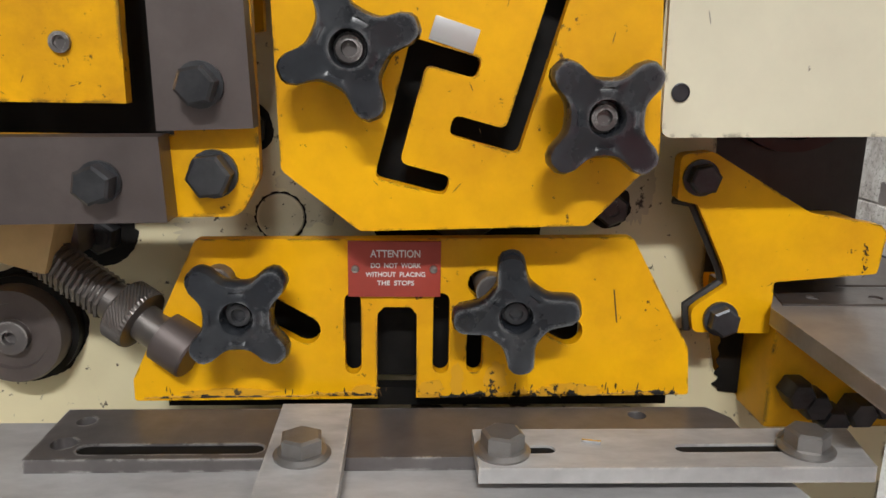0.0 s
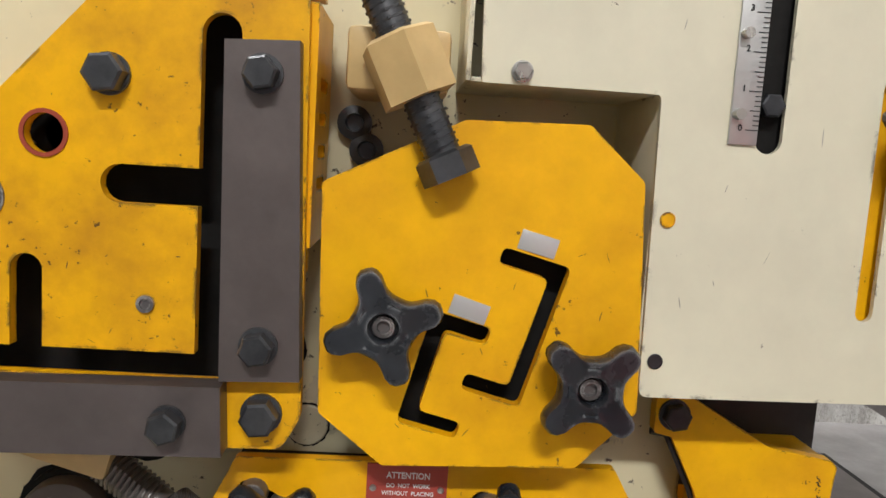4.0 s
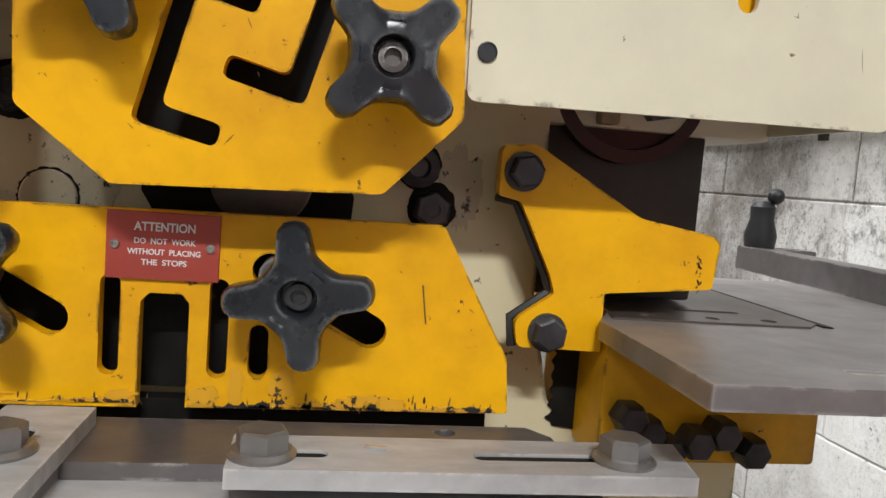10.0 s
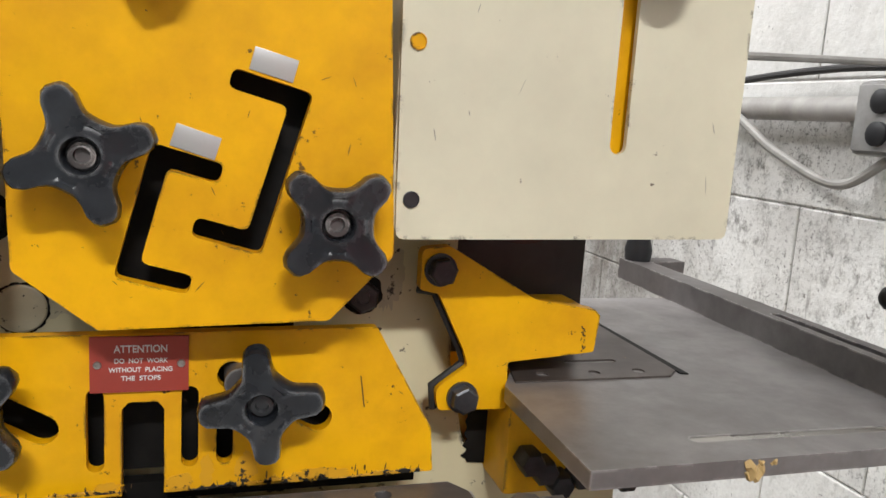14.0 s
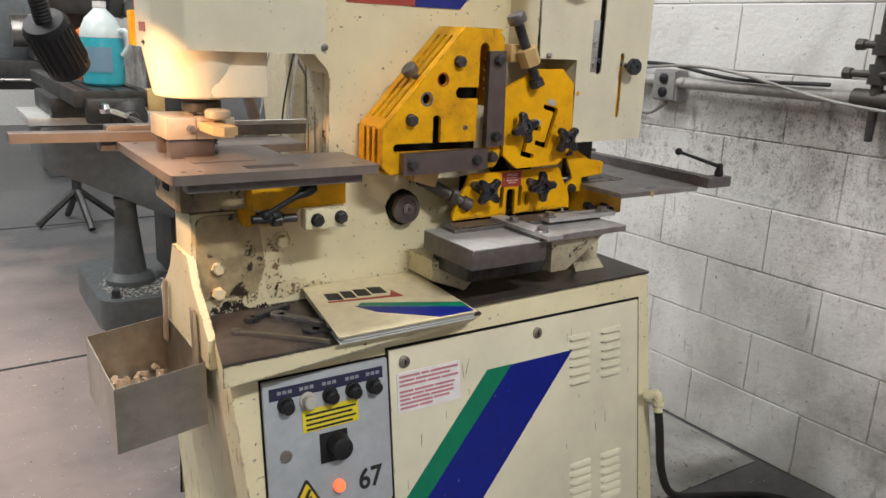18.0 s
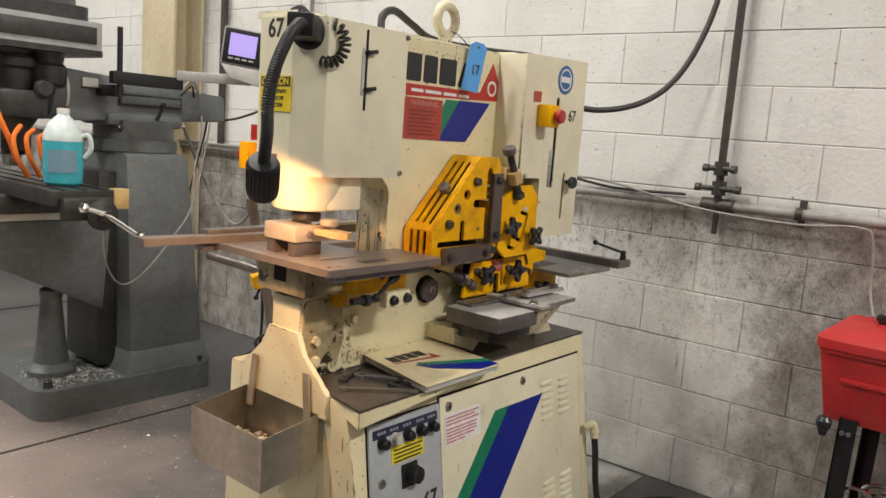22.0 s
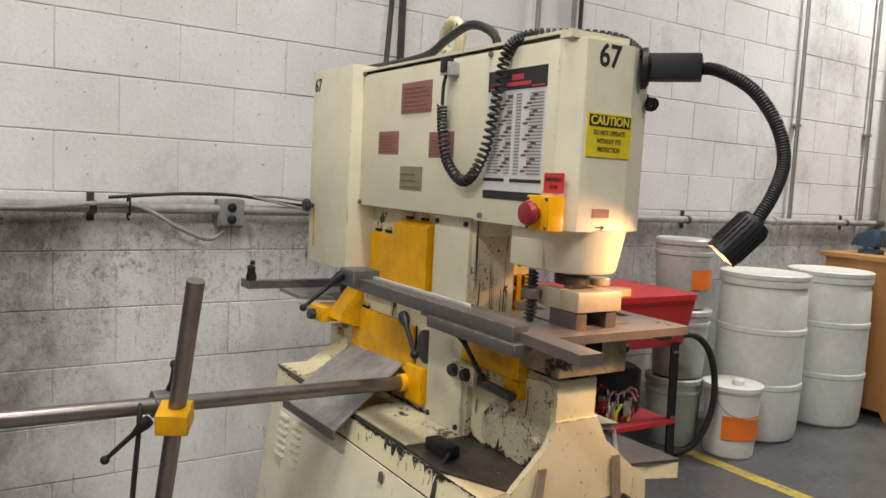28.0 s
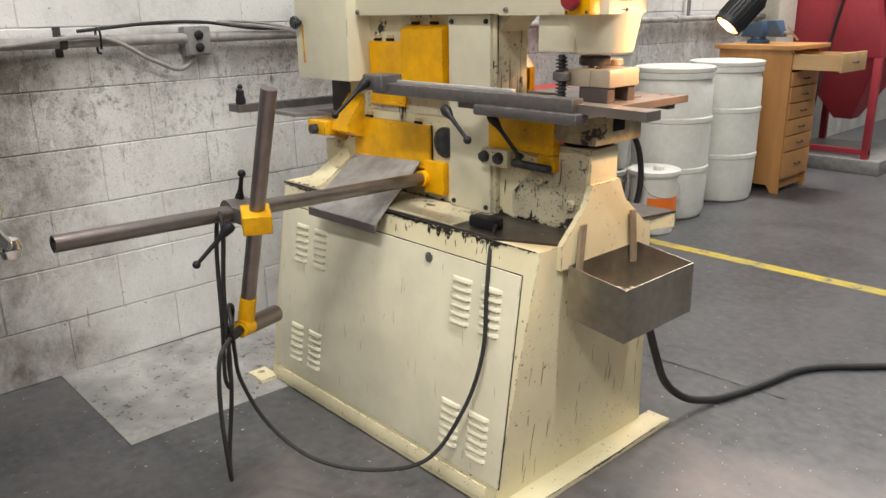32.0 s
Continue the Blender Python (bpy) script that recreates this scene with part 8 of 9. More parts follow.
solid("hose", tube([(0.385, 0.62, 1.545), (0.44, 0.58, 1.505), (0.55, 0.51, 1.49), (0.68, 0.42, 1.525), (0.78, 0.345, 1.61), (0.85, 0.285, 1.76), (0.90, 0.245, 1.98), (0.92, 0.215, 2.4), (0.93, 0.18, 3.4)], 0.011, 10), RUBBER,
      "black air hose rising from the machine to the wall pipe", "hose")

col = thing("pilaster", "cream-painted steel column against the wall", "column", on_wall(3.79, 0, 0.1), kind="structure")
p0 = on_wall(3.79, 0, 0)
part("column_web", box(p0.x - 0.20, p0.x - 0.002, p0.y - 0.02, p0.y + 0.02, 0, 4.55, 0.003), PILASTER, col)
part("column_flange", box(p0.x - 0.22, p0.x - 0.199, p0.y - 0.19, p0.y + 0.19, 0, 4.55, 0.004), PILASTER, col)
part("column_plate", box(p0.x - 0.03, p0.x - 0.004, p0.y - 0.19, p0.y + 0.19, 0, 4.55, 0.003), PILASTER, col)
WHITE_COL = shader("white_column_paint", (0.68, 0.66, 0.58), 0.5, bump=0.05, dirt=(0.45, 0.42, 0.34), dirt_amt=0.6, dirt_scale=2)
col = thing("pilaster", "off-white painted steel column against the wall", "column", on_wall(-3.9, 0, 0.1), kind="structure")
p0 = on_wall(-3.92, 0, 0)
part("column_flange", box(p0.x - 0.22, p0.x - 0.199, p0.y - 0.15, p0.y + 0.15, 0, 4.55, 0.004), WHITE_COL, col)
part("column_web", box(p0.x - 0.20, p0.x - 0.002, p0.y - 0.02, p0.y + 0.02, 0, 4.55, 0.003), WHITE_COL, col)

# ---- parts washer ----
wash = thing("parts_washer", "red parts washer tub with closed lid on black angle-iron legs", "parts washer", (0.68, -0.76, 0))
tub = part("tub", hexa([(0.475, -1.15, 0.60), (0.91, -1.15, 0.60), (0.91, -0.37, 0.60), (0.475, -0.37, 0.60),
                        (0.44, -1.18, 0.825), (0.93, -1.18, 0.825), (0.93, -0.34, 0.825), (0.44, -0.34, 0.825)], 0.018), RED, wash)
part("lid", plate(round_poly([(0.425, -1.195), (0.935, -1.195), (0.935, -0.325), (0.425, -0.325)], [0.06, 0.02, 0.02, 0.06], 6), 0.826, 0.852, axis="z", bevel=0.010), RED, wash)
part("lid_rim", plate(round_poly([(0.432, -1.188), (0.935, -1.188), (0.935, -0.332), (0.432, -0.332)], [0.055, 0.02, 0.02, 0.055], 6), 0.812, 0.8265, axis="z", bevel=0.003), RED, wash)
part("pressed_rib", moved(box(-0.006, 0.006, -0.09, 0.09, -0.008, 0.008, 0.005), pose(0.449, -0.50, 0.735)), RED, tub)
lab = part("label_plate", moved(box(-0.0012, 0.0012, -0.075, 0.075, -0.032, 0.032), pose(0.4525, -0.745, 0.70, 0, -9, 0)), WHITE_CARD, tub, "white and red maker's label")
part("label_block", moved(box(-0.0012, 0.0012, -0.068, 0.068, -0.004, 0.027), pose(0.4508, -0.745, 0.70, 0, -9, 0)), RED_CAP, lab)
for dy, w in ((-0.035, 0.024), (0.012, 0.018), (0.045, 0.012)):
    part("printed_line", moved(box(-0.001, 0.001, dy - w, dy + w, -0.022, -0.015), pose(0.4508, -0.745, 0.70, 0, -9, 0)), BLACK, lab)
    part("printed_mark", moved(box(-0.001, 0.001, dy - w, dy + w, 0.004, 0.020), pose(0.4492, -0.745, 0.70, 0, -9, 0)), WHITE_CARD, lab)


def angle_leg(x, y, sx, sy, spread):
    bm = bmesh.new()
    dx, dy = 0.0, spread
    for w, d in (((0.05, 0.004), 0), ((0.004, 0.05), 1)):
        hexa([(x + dx * 0, y - dy * sy * 0 + 0, 0)] * 0 or
             [(x, y, 0), (x + sx * w[0], y, 0), (x + sx * w[0], y + sy * w[1], 0), (x, y + sy * w[1], 0),
              (x, y + sy * dy, 0.62), (x + sx * w[0], y + sy * dy, 0.62), (x + sx * w[0], y + sy * (dy + w[1]), 0.62), (x, y + sy * (dy + w[1]), 0.62)], 0, bm)
    return bm


for x, y, sx, sy in ((0.465, -0.40, 1, -1), (0.915, -0.40, -1, -1), (0.465, -1.13, 1, 1), (0.915, -1.13, -1, 1)):
    leg = part("leg", angle_leg(x, y, sx, sy, 0.02), BLACK, wash)
    for z in (0.575, 0.26):
        for k in (0.015, 0.035):
            part("leg_bolt", lathe([(0.008, 0), (0.007, 0.004), (0, 0.005)], (x - sx * 0.001 if sx > 0 else x + 0.001, y + sy * (0.03 * 0 + k * 0.9 + 0.02 * z / 0.62), z), (-sx, 0, 0), 8), ZINC, leg)
# duller red than the lip: dirt and shade under the tub coloured in
part("shelf", box(0.47, 0.91, -1.12, -0.45, 0.238, 0.246, 0.002), RED_DULL, wash)
part("shelf_lip", box(0.462, 0.470, -1.12, -0.45, 0.230, 0.254, 0.002), RED, wash)
part("drain_tank", lathe([(0.12, 0), (0.13, 0.01), (0.13, 0.2), (0.1, 0.22)], (0.74, -0.98, 0.246), n=20), BLACK, wash)
part("shelf_back_lip", box(0.905, 0.913, -1.12, -0.45, 0.230, 0.254, 0.002), RED, wash)
plug_ = thing("lid_plug", "small black plug lying on the washer lid", "plug", (0.86, -0.42, 0.852))
part("plug_body", cyl((0.86, -0.42, 0.868), (0.83, -0.44, 0.868), 0.014, n=12), BLACK, plug_)
part("plug_rest", box(0.835, 0.86, -0.445, -0.42, 0.852, 0.858), BLACK, plug_)


def hand_clamp(at, rz, grip):
    c = thing("locking_pliers", "chrome locking clamp with coloured grips lying on the red shelf", "clamp", at, rz, group="clamps on the shelf")
    m = pose(*at, 0, 0, rz)
    part("jaw", moved(tube([(0.0, -0.07, 0.10), (0.0, -0.03, 0.15), (0.0, 0.03, 0.14), (0.0, 0.035, 0.08)], 0.007, 6), m), CHROME, c)
    part("body", moved(box(-0.008, 0.008, -0.035, 0.005, 0.03, 0.11, 0.004), m), CHROME, c)
    part("handle", moved(tube([(0, -0.02, 0.09), (0, -0.035, 0.05), (0, -0.03, 0.008)], 0.008, 6), m), grip, c)
    part("handle", moved(tube([(0, 0.01, 0.09), (0, 0.035, 0.05), (0, 0.04, 0.008)], 0.008, 6), m), grip, c)
    return c


for at, rz, g in (((0.52, -0.47, 0.246), 10, CHROME), ((0.53, -0.55, 0.246), -14, CHROME), ((0.55, -0.66, 0.246), 60, CLAMP_GREEN), ((0.53, -0.76, 0.246), 20, CHROME), ((0.53, -0.84, 0.246), -10, CLAMP_GREEN),
                  ((0.56, -0.90, 0.246), 5, CHROME), ((0.60, -0.52, 0.246), 30, RED_CAP), ((0.62, -0.80, 0.246), 80, RED_CAP)):
    hand_clamp(at, rz, g)

WASH_SET = [o for o in scene.objects if o.parent is None and o.name.split(".")[0] in ("parts_washer", "locking_pliers", "lid_plug")]
for o in WASH_SET:
    o.matrix_basis = Matrix.Translation((0.0, -0.022, 0.0)) @ o.matrix_basis

# ---- foot pedal ----
PA, PR = (0.375, -0.40, 0), 47
ped = thing("foot_pedal", "yellow guarded foot pedal on the floor with a lift rod", "foot pedal", PA, PR)
pm = pose(*PA, 0, 0, PR) @ Matrix.Diagonal((0.95, 0.8, 0.95, 1))
for s in (-1, 1):
    part("guard_side", moved(plate([(-0.11, 0), (0.11, 0), (0.10, 0.135), (-0.06, 0.135), (-0.12, 0.10)], 0.075 * s - 0.0015, 0.075 * s + 0.0015, axis="x" if False else "y"), pm @ Matrix.Rotation(math.pi, 4, "Z") if False else pm), PEDAL, ped)
part("guard_top", moved(hexa([(-0.124, -0.077, 0.098), (-0.06, -0.077, 0.135), (-0.06, 0.077, 0.135), (-0.124, 0.077, 0.098),
                              (-0.124, -0.077, 0.102), (-0.06, -0.077, 0.139), (-0.06, 0.077, 0.139), (-0.124, 0.077, 0.102)]), pm), PEDAL, ped)
part("guard_roof", moved(box(-0.06, 0.10, -0.077, 0.077, 0.1355, 0.139), pm), PEDAL, ped)
part("guard_back", moved(box(0.098, 0.102, -0.074, 0.074, 0.004, 0.134), pm), PEDAL, ped)
part("guard_floor", moved(box(-0.115, 0.097, -0.0725, 0.0725, 0, 0.004), pm), PEDAL, ped)
part("treadle", moved(hexa([(-0.10, -0.045, 0.03), (0.06, -0.045, 0.05), (0.06, 0.045, 0.05), (-0.10, 0.045, 0.03), (-0.10, -0.045, 0.045), (0.06, -0.045, 0.075), (0.06, 0.045, 0.075), (-0.10, 0.045, 0.045)], 0.006), pm), RUBBER, ped)
part("treadle_base", moved(box(-0.08, 0.08, -0.05, 0.05, 0.004, 0.032, 0.006), pm), BLACK, ped)
part("rod", tube([(0.375, -0.40, 0.139), (0.385, -0.405, 0.35), (0.40, -0.415, 0.585)], 0.0045, 8), STEEL_BRIGHT, ped)
part("rod_nut", hexagon((0.375, -0.40, 0.139), (0, 0, 1), 0.012, 0.012), ZINC, ped)
part("ball_knob", lathe([(0.010, 0), (0.013, 0.012), (0.021, 0.03), (0.022, 0.045), (0.014, 0.056), (0, 0.058)], (0.40, -0.415, 0.575), n=16), KNOB, ped)
pc = thing("pedal_cable", "thick black cable from the machine to the foot pedal", "cable", (0.42, 0.30, 0.4))
part("cable_run", tube([(0.385, 0.305, 0.36), (0.40, 0.30, 0.28), (0.43, 0.30, 0.15), (0.50, 0.31, 0.05), (0.60, 0.30, 0.014), (0.70, 0.255, 0.012), (0.80, 0.19, 0.012), (0.845, 0.09, 0.012), (0.80, -0.05, 0.012), (0.68, -0.17, 0.012), (0.56, -0.26, 0.03), (0.47, -0.345, 0.05)], 0.0115, 10), RUBBER, pc)
part("cable_gland", lathe([(0.016, 0), (0.016, 0.018), (0.013, 0.02), (0.013, 0.035)], (0.385, 0.306, 0.375), (0.0, -0.1, -1), 12), CREAM, pc)
part("elbow", tube([(0.36, 0.33, 0.375), (0.378, 0.31, 0.39), (0.385, 0.305, 0.365)], 0.013, 10), CREAM, pc)
mc = thing("supply_cable", "thick black supply cable running over the floor", "cable", (-0.70, 0.33, 0.3))
part("cable_run", tube([(-0.715, 0.318, 0.335), (-0.728, 0.295, 0.25), (-0.742, 0.25, 0.14), (-0.762, 0.16, 0.06), (-0.788, 0.05, 0.02), (-0.82, -0.06, 0.0125), (-0.86, -0.22, 0.013), (-0.90, -0.40, 0.013), (-1.02, -0.56, 0.013), (-1.4, -0.9, 0.013), (-2.2, -1.3, 0.013)], 0.0125, 10), RUBBER, mc)
part("elbow", tube([(-0.705, 0.345, 0.352), (-0.712, 0.325, 0.358), (-0.715, 0.318, 0.335)], 0.013, 10), CREAM, mc)

# ---- barrels, pails ----
def barrel(at, rz):
    b = thing("plastic_barrel", "white plastic barrel with hoops and an open top, scuffed", "barrel", (0, 0, 0), 0, group="white barrels")
    prof = [(0.235, 0), (0.25, 0.012), (0.262, 0.05), (0.270, 0.20), (0.270, 0.285), (0.276, 0.292), (0.276, 0.315), (0.270, 0.322), (0.272, 0.585), (0.278, 0.592), (0.278, 0.615), (0.271, 0.622),
            (0.266, 0.80), (0.258, 0.815), (0.258, 0.84), (0.272, 0.845), (0.274, 0.875), (0.262, 0.885)]
    part("shell", lathe([(r * 0.86, z) for r, z in prof + [(0.25, 0.88), (0.248, 0.80), (0.0, 0.795)]], n=40), POLY, b)
    part("rim", lathe([(0.219, 0.882), (0.237, 0.884), (0.239, 0.905), (0.230, 0.91), (0.217, 0.905)], n=40), POLY, b)
    b.matrix_basis = pose(*at, 0, 0, rz)
    return b


bar = barrel((0.69, -2.06, 0), 20)
copy_thing(bar, pose(0.69, -2.69, 0, 0, 0, 80))
pails = thing("pail_stack", "three lidded grey plastic pails stacked, the top one labelled", "pails", (0.79, -1.50, 0))
for i in range(3):
    z, sx = 0.364 * i, 0.79 - 0.012 * (i % 2)
    pl = part("pail", lathe([(0.125, z), (0.128, z + 0.005), (0.143, z + 0.27), (0.150, z + 0.275), (0.150, z + 0.29), (0.144, z + 0.295), (0.146, z + 0.33)], (sx, -1.50, 0), n=32), PAIL_GREY, pails)
    part("lid", lathe([(0.146, z + 0.325), (0.154, z + 0.328), (0.154, z + 0.350), (0.145, z + 0.358), (0.135, z + 0.352), (0, z + 0.3535)], (sx, -1.50, 0), n=32), PAIL_GREY, pl)


def wrap(c, r, z0, z1, a0, a1, n=10):
    bm = bmesh.new()
    prev = None
    for i in range(n + 1):
        a = radians(a0 + (a1 - a0) * i / n)
        v = [bm.verts.new((c[0] + k * math.cos(a), c[1] + k * math.sin(a), z)) for k, z in ((r, z0), (r, z1), (r + 0.0015, z1), (r + 0.0015, z0))]
        if prev:
            for k in range(4):
                bm.faces.new((prev[k], prev[(k + 1) % 4], v[(k + 1) % 4], v[k]))
        prev = v
    return bm


part("paper_label", wrap((0.79, -1.50), 0.1425, 0.83, 0.93, 150, 225), ORANGE, pails, "orange paper label")
buck = thing("lidded_bucket", "translucent white bucket with lid and orange label", "bucket", (0.52, -1.63, 0))
part("bucket_body", lathe([(0.118, 0), (0.122, 0.006), (0.137, 0.33), (0.145, 0.335), (0.145, 0.35)], (0.52, -1.63, 0), n=32), POLY, buck)
part("lid", lathe([(0.146, 0.34), (0.149, 0.345), (0.149, 0.365), (0.135, 0.37), (0.10, 0.362), (0.0, 0.365)], (0.52, -1.63, 0), n=32), POLY, buck)
part("lid_cap", lathe([(0.03, 0.362), (0.03, 0.385), (0.024, 0.39), (0, 0.39)], (0.49, -1.63, 0), n=16), POLY, buck)
part("paper_label", wrap((0.52, -1.63), 0.1335, 0.10, 0.22, 110, 205), ORANGE, buck, "orange paper label")
part("wire_bail", tube([(0.52, -1.482, 0.33), (0.44, -1.48, 0.25), (0.38, -1.56, 0.22), (0.37, -1.66, 0.22), (0.44, -1.77, 0.26), (0.52, -1.778, 0.33)], 0.0025, 6), ZINC, buck)
solid("drain_hose", tube([(0.52, -1.10, 0.61), (0.465, -1.20, 0.655), (0.46, -1.33, 0.58), (0.475, -1.42, 0.42), (0.485, -1.43, 0.25), (0.52, -1.38, 0.09), (0.58, -1.30, 0.02), (0.66, -1.20, 0.018), (0.74, -1.05, 0.018)], 0.016, 12), RUBBER,
      "thick black drain hose looping from the washer to the floor", "hose")
# ---- drawer cabinet, vise, blast cabinet ----
cab = thing("drawer_cabinet", "oak veneer cabinet with seven drawers, the top one pulled out", "cabinet", (0.66, -3.2, 0))
for y in (-3.018, -3.437):
    part("side_panel", plate([(0.405, 0), (0.46, 0), (0.49, 0.05), (0.83, 0.05), (0.86, 0), (0.92, 0), (0.92, 0.965), (0.405, 0.965)], y - 0.009, y + 0.009), WOOD, cab)
part("back_panel", box(0.90, 0.92, -3.428, -3.027, 0.06, 0.965), WOOD, cab)
part("cabinet_top", box(0.36, 0.94, -3.50, -2.965, 0.965, 0.995, 0.006), WOOD, cab)
part("plinth", box(0.44, 0.455, -3.428, -3.027, 0.02, 0.09), WOOD, cab)
zs = [0.10, 0.285, 0.395, 0.505, 0.615, 0.725, 0.825, 0.955]
for i in range(7):
    out = 0.30 if i == 6 else 0.0
    z0, z1 = zs[i] + 0.004, zs[i + 1] - 0.004
    d = part("drawer", box(0.392 - out, 0.408 - out, -3.425, -3.03, z0, z1, 0.002), WOOD if i < 6 else WOOD_PALE, cab)
    part("drawer_pull", tube([(0.392 - out, -3.27, (z0 + z1) / 2), (0.375 - out, -3.26, (z0 + z1) / 2 - 0.004), (0.375 - out, -3.20, (z0 + z1) / 2 - 0.004), (0.392 - out, -3.19, (z0 + z1) / 2)], 0.004, 6), DARK_PIPE, d)
    if out:
        for y in (-3.42, -3.042):
            part("drawer_side", box(0.108, 0.60, y, y + 0.012, z0 + 0.01, z1 - 0.012), WOOD_PALE, d)
        part("drawer_bottom", box(0.108, 0.60, -3.41, -3.04, z0 + 0.012, z0 + 0.018), WOOD_PALE, d)
vise = thing("bench_vise", "dark blue bench vise bolted on the oak cabinet", "vise", (0.72, -3.2, 0.995))
part("vise_base", lathe([(0.075, 0), (0.075, 0.02), (0.05, 0.03), (0.045, 0.05)], (0.74, -3.2, 0.995), n=20), VISE_BLUE, vise)
part("fixed_jaw", hexa([(0.68, -3.25, 1.04), (0.86, -3.24, 1.04), (0.86, -3.16, 1.04), (0.68, -3.15, 1.04), (0.70, -3.265, 1.15), (0.82, -3.235, 1.12), (0.82, -3.165, 1.12), (0.70, -3.135, 1.15)], 0.01), VISE_BLUE, vise)
part("sliding_jaw", hexa([(0.55, -3.235, 1.04), (0.665, -3.235, 1.04), (0.665, -3.165, 1.04), (0.55, -3.165, 1.04), (0.60, -3.265, 1.15), (0.66, -3.265, 1.15), (0.66, -3.135, 1.15), (0.60, -3.135, 1.15)], 0.01), VISE_BLUE, vise)
part("screw", cyl((0.50, -3.2, 1.065), (0.56, -3.2, 1.065), 0.014, n=12), STEEL_BRIGHT, vise)
part("vise_handle", cyl((0.505, -3.29, 1.02), (0.505, -3.11, 1.11), 0.007, n=8), STEEL_BRIGHT, vise)
blast = thing("blast_cabinet", "faded red sandblasting cabinet with hopper on a grey base", "blast cabinet", (0.55, -4.5, 0))
part("base_slab", box(0.12, 0.94, -4.95, -4.05, 0.0, 0.11, 0.012), BOX_GREY, blast)
part("booth", hexa([(0.22, -4.95, 0.86), (0.92, -4.95, 0.86), (0.92, -4.08, 0.86), (0.22, -4.08, 0.86), (0.36, -4.95, 1.56), (0.92, -4.95, 1.56), (0.92, -4.08, 1.56), (0.36, -4.08, 1.56)], 0.012), RED_DULL, blast)
part("window_frame", hexa([(0.218, -4.85, 1.20), (0.24, -4.85, 1.20), (0.24, -4.18, 1.20), (0.218, -4.18, 1.20), (0.285, -4.85, 1.50), (0.31, -4.85, 1.50), (0.31, -4.18, 1.50), (0.285, -4.18, 1.50)], 0.004), RED_DULL, blast)
part("hopper", hexa([(0.50, -4.58, 0.36), (0.64, -4.58, 0.36), (0.64, -4.44, 0.36), (0.50, -4.44, 0.36), (0.24, -4.93, 0.862), (0.90, -4.93, 0.862), (0.90, -4.10, 0.862), (0.24, -4.10, 0.862)]), RED_DULL, blast)
part("top_box", box(0.52, 0.90, -4.55, -4.15, 1.56, 1.70, 0.01), RED_DULL, blast)
for x in (0.22, 0.87):
    for y in (-4.95, -4.13):
        part("leg", box(x, x + 0.05, y, y + 0.05, 0.11, 0.862, 0.003), RED_DULL, blast)
part("foot_rail", box(0.22, 0.92, -4.12, -4.09, 0.14, 0.18), RED_DULL, blast)
part("port", lathe([(0.035, 0), (0.035, 0.012), (0.022, 0.012), (0.022, 0.004), (0, 0.004)], (0.56, -4.078, 1.27), (0, 1, 0), 16), RED_DULL, blast)
part("air_hose", tube([(0.60, -4.10, 1.60), (0.52, -4.03, 1.56), (0.50, -4.0, 1.35), (0.57, -4.02, 1.0), (0.62, -4.0, 0.6), (0.66, -4.02, 0.25), (0.66, -4.0, 0.02)], 0.011, 8), RUBBER, blast)
part("vent_hose", tube([(0.80, -4.30, 1.69), (0.82, -4.2, 2.0), (0.88, -4.1, 2.3), (0.90, -4.1, 3.2)], 0.02, 8), RUBBER, blast)

# ---- milling machine ----
mill = thing("milling_machine", "grey knee milling machine, oily, with swarf on its base", "milling machine", (-0.1, 2.75, 0))
part("base", plate(round_poly([(-0.64, 2.39), (0.215, 2.39), (0.215, 3.1), (-0.64, 3.1)], [0.10, 0.05, 0.05, 0.09], 6), 0, 0.135, axis="z", bevel=0.02), MILL, mill)
part("column", hexa([(-0.20, 2.43, 0.13), (0.19, 2.43, 0.13), (0.19, 3.02, 0.13), (-0.20, 3.02, 0.13), (-0.22, 2.47, 1.17), (0.10, 2.47, 1.17), (0.10, 2.97, 1.17), (-0.22, 2.97, 1.17)], 0.03), MILL, mill)
part("column_foot", hexa([(-0.24, 2.40, 0.13), (0.21, 2.40, 0.13), (0.21, 3.06, 0.13), (-0.24, 3.06, 0.13), (-0.20, 2.432, 0.24), (0.187, 2.432, 0.24), (0.187, 3.0, 0.24), (-0.20, 3.0, 0.24)], 0.01), MILL, mill)
part("dovetail_way", box(-0.30, -0.215, 2.56, 2.88, 0.16, 1.08, 0.004), MILL_DARK, mill)
part("knee", hexa([(-0.80, 2.53, 0.70), (-0.29, 2.53, 0.44), (-0.29, 2.91, 0.44), (-0.80, 2.91, 0.70), (-0.80, 2.50, 0.87), (-0.27, 2.50, 0.87), (-0.27, 2.94, 0.87), (-0.80, 2.94, 0.87)], 0.012), MILL, mill)
part("way_cover", box(-0.84, -0.28, 2.50, 2.94, 0.871, 0.905, 0.004), PALE_BAR, mill, "pale board over the knee ways")
part("saddle", box(-0.76, -0.42, 2.46, 2.98, 0.905, 0.985, 0.012), MILL_DARK, mill)
tab_ = part("table", box(-0.73, -0.47, 2.06, 3.35, 0.985, 1.045, 0.006), MILL_DARK, mill)
for x in (-0.68, -0.60, -0.52):
    # tee slots laid on as dark strips, with the shade in their colour
    part("tee_slot", box(x - 0.008, x + 0.008, 2.058, 3.352, 1.0455, 1.0475), DARK, tab_)
part("table_end", box(-0.70, -0.50, 2.02, 2.06, 0.93, 1.02, 0.015), MILL_DARK, mill)
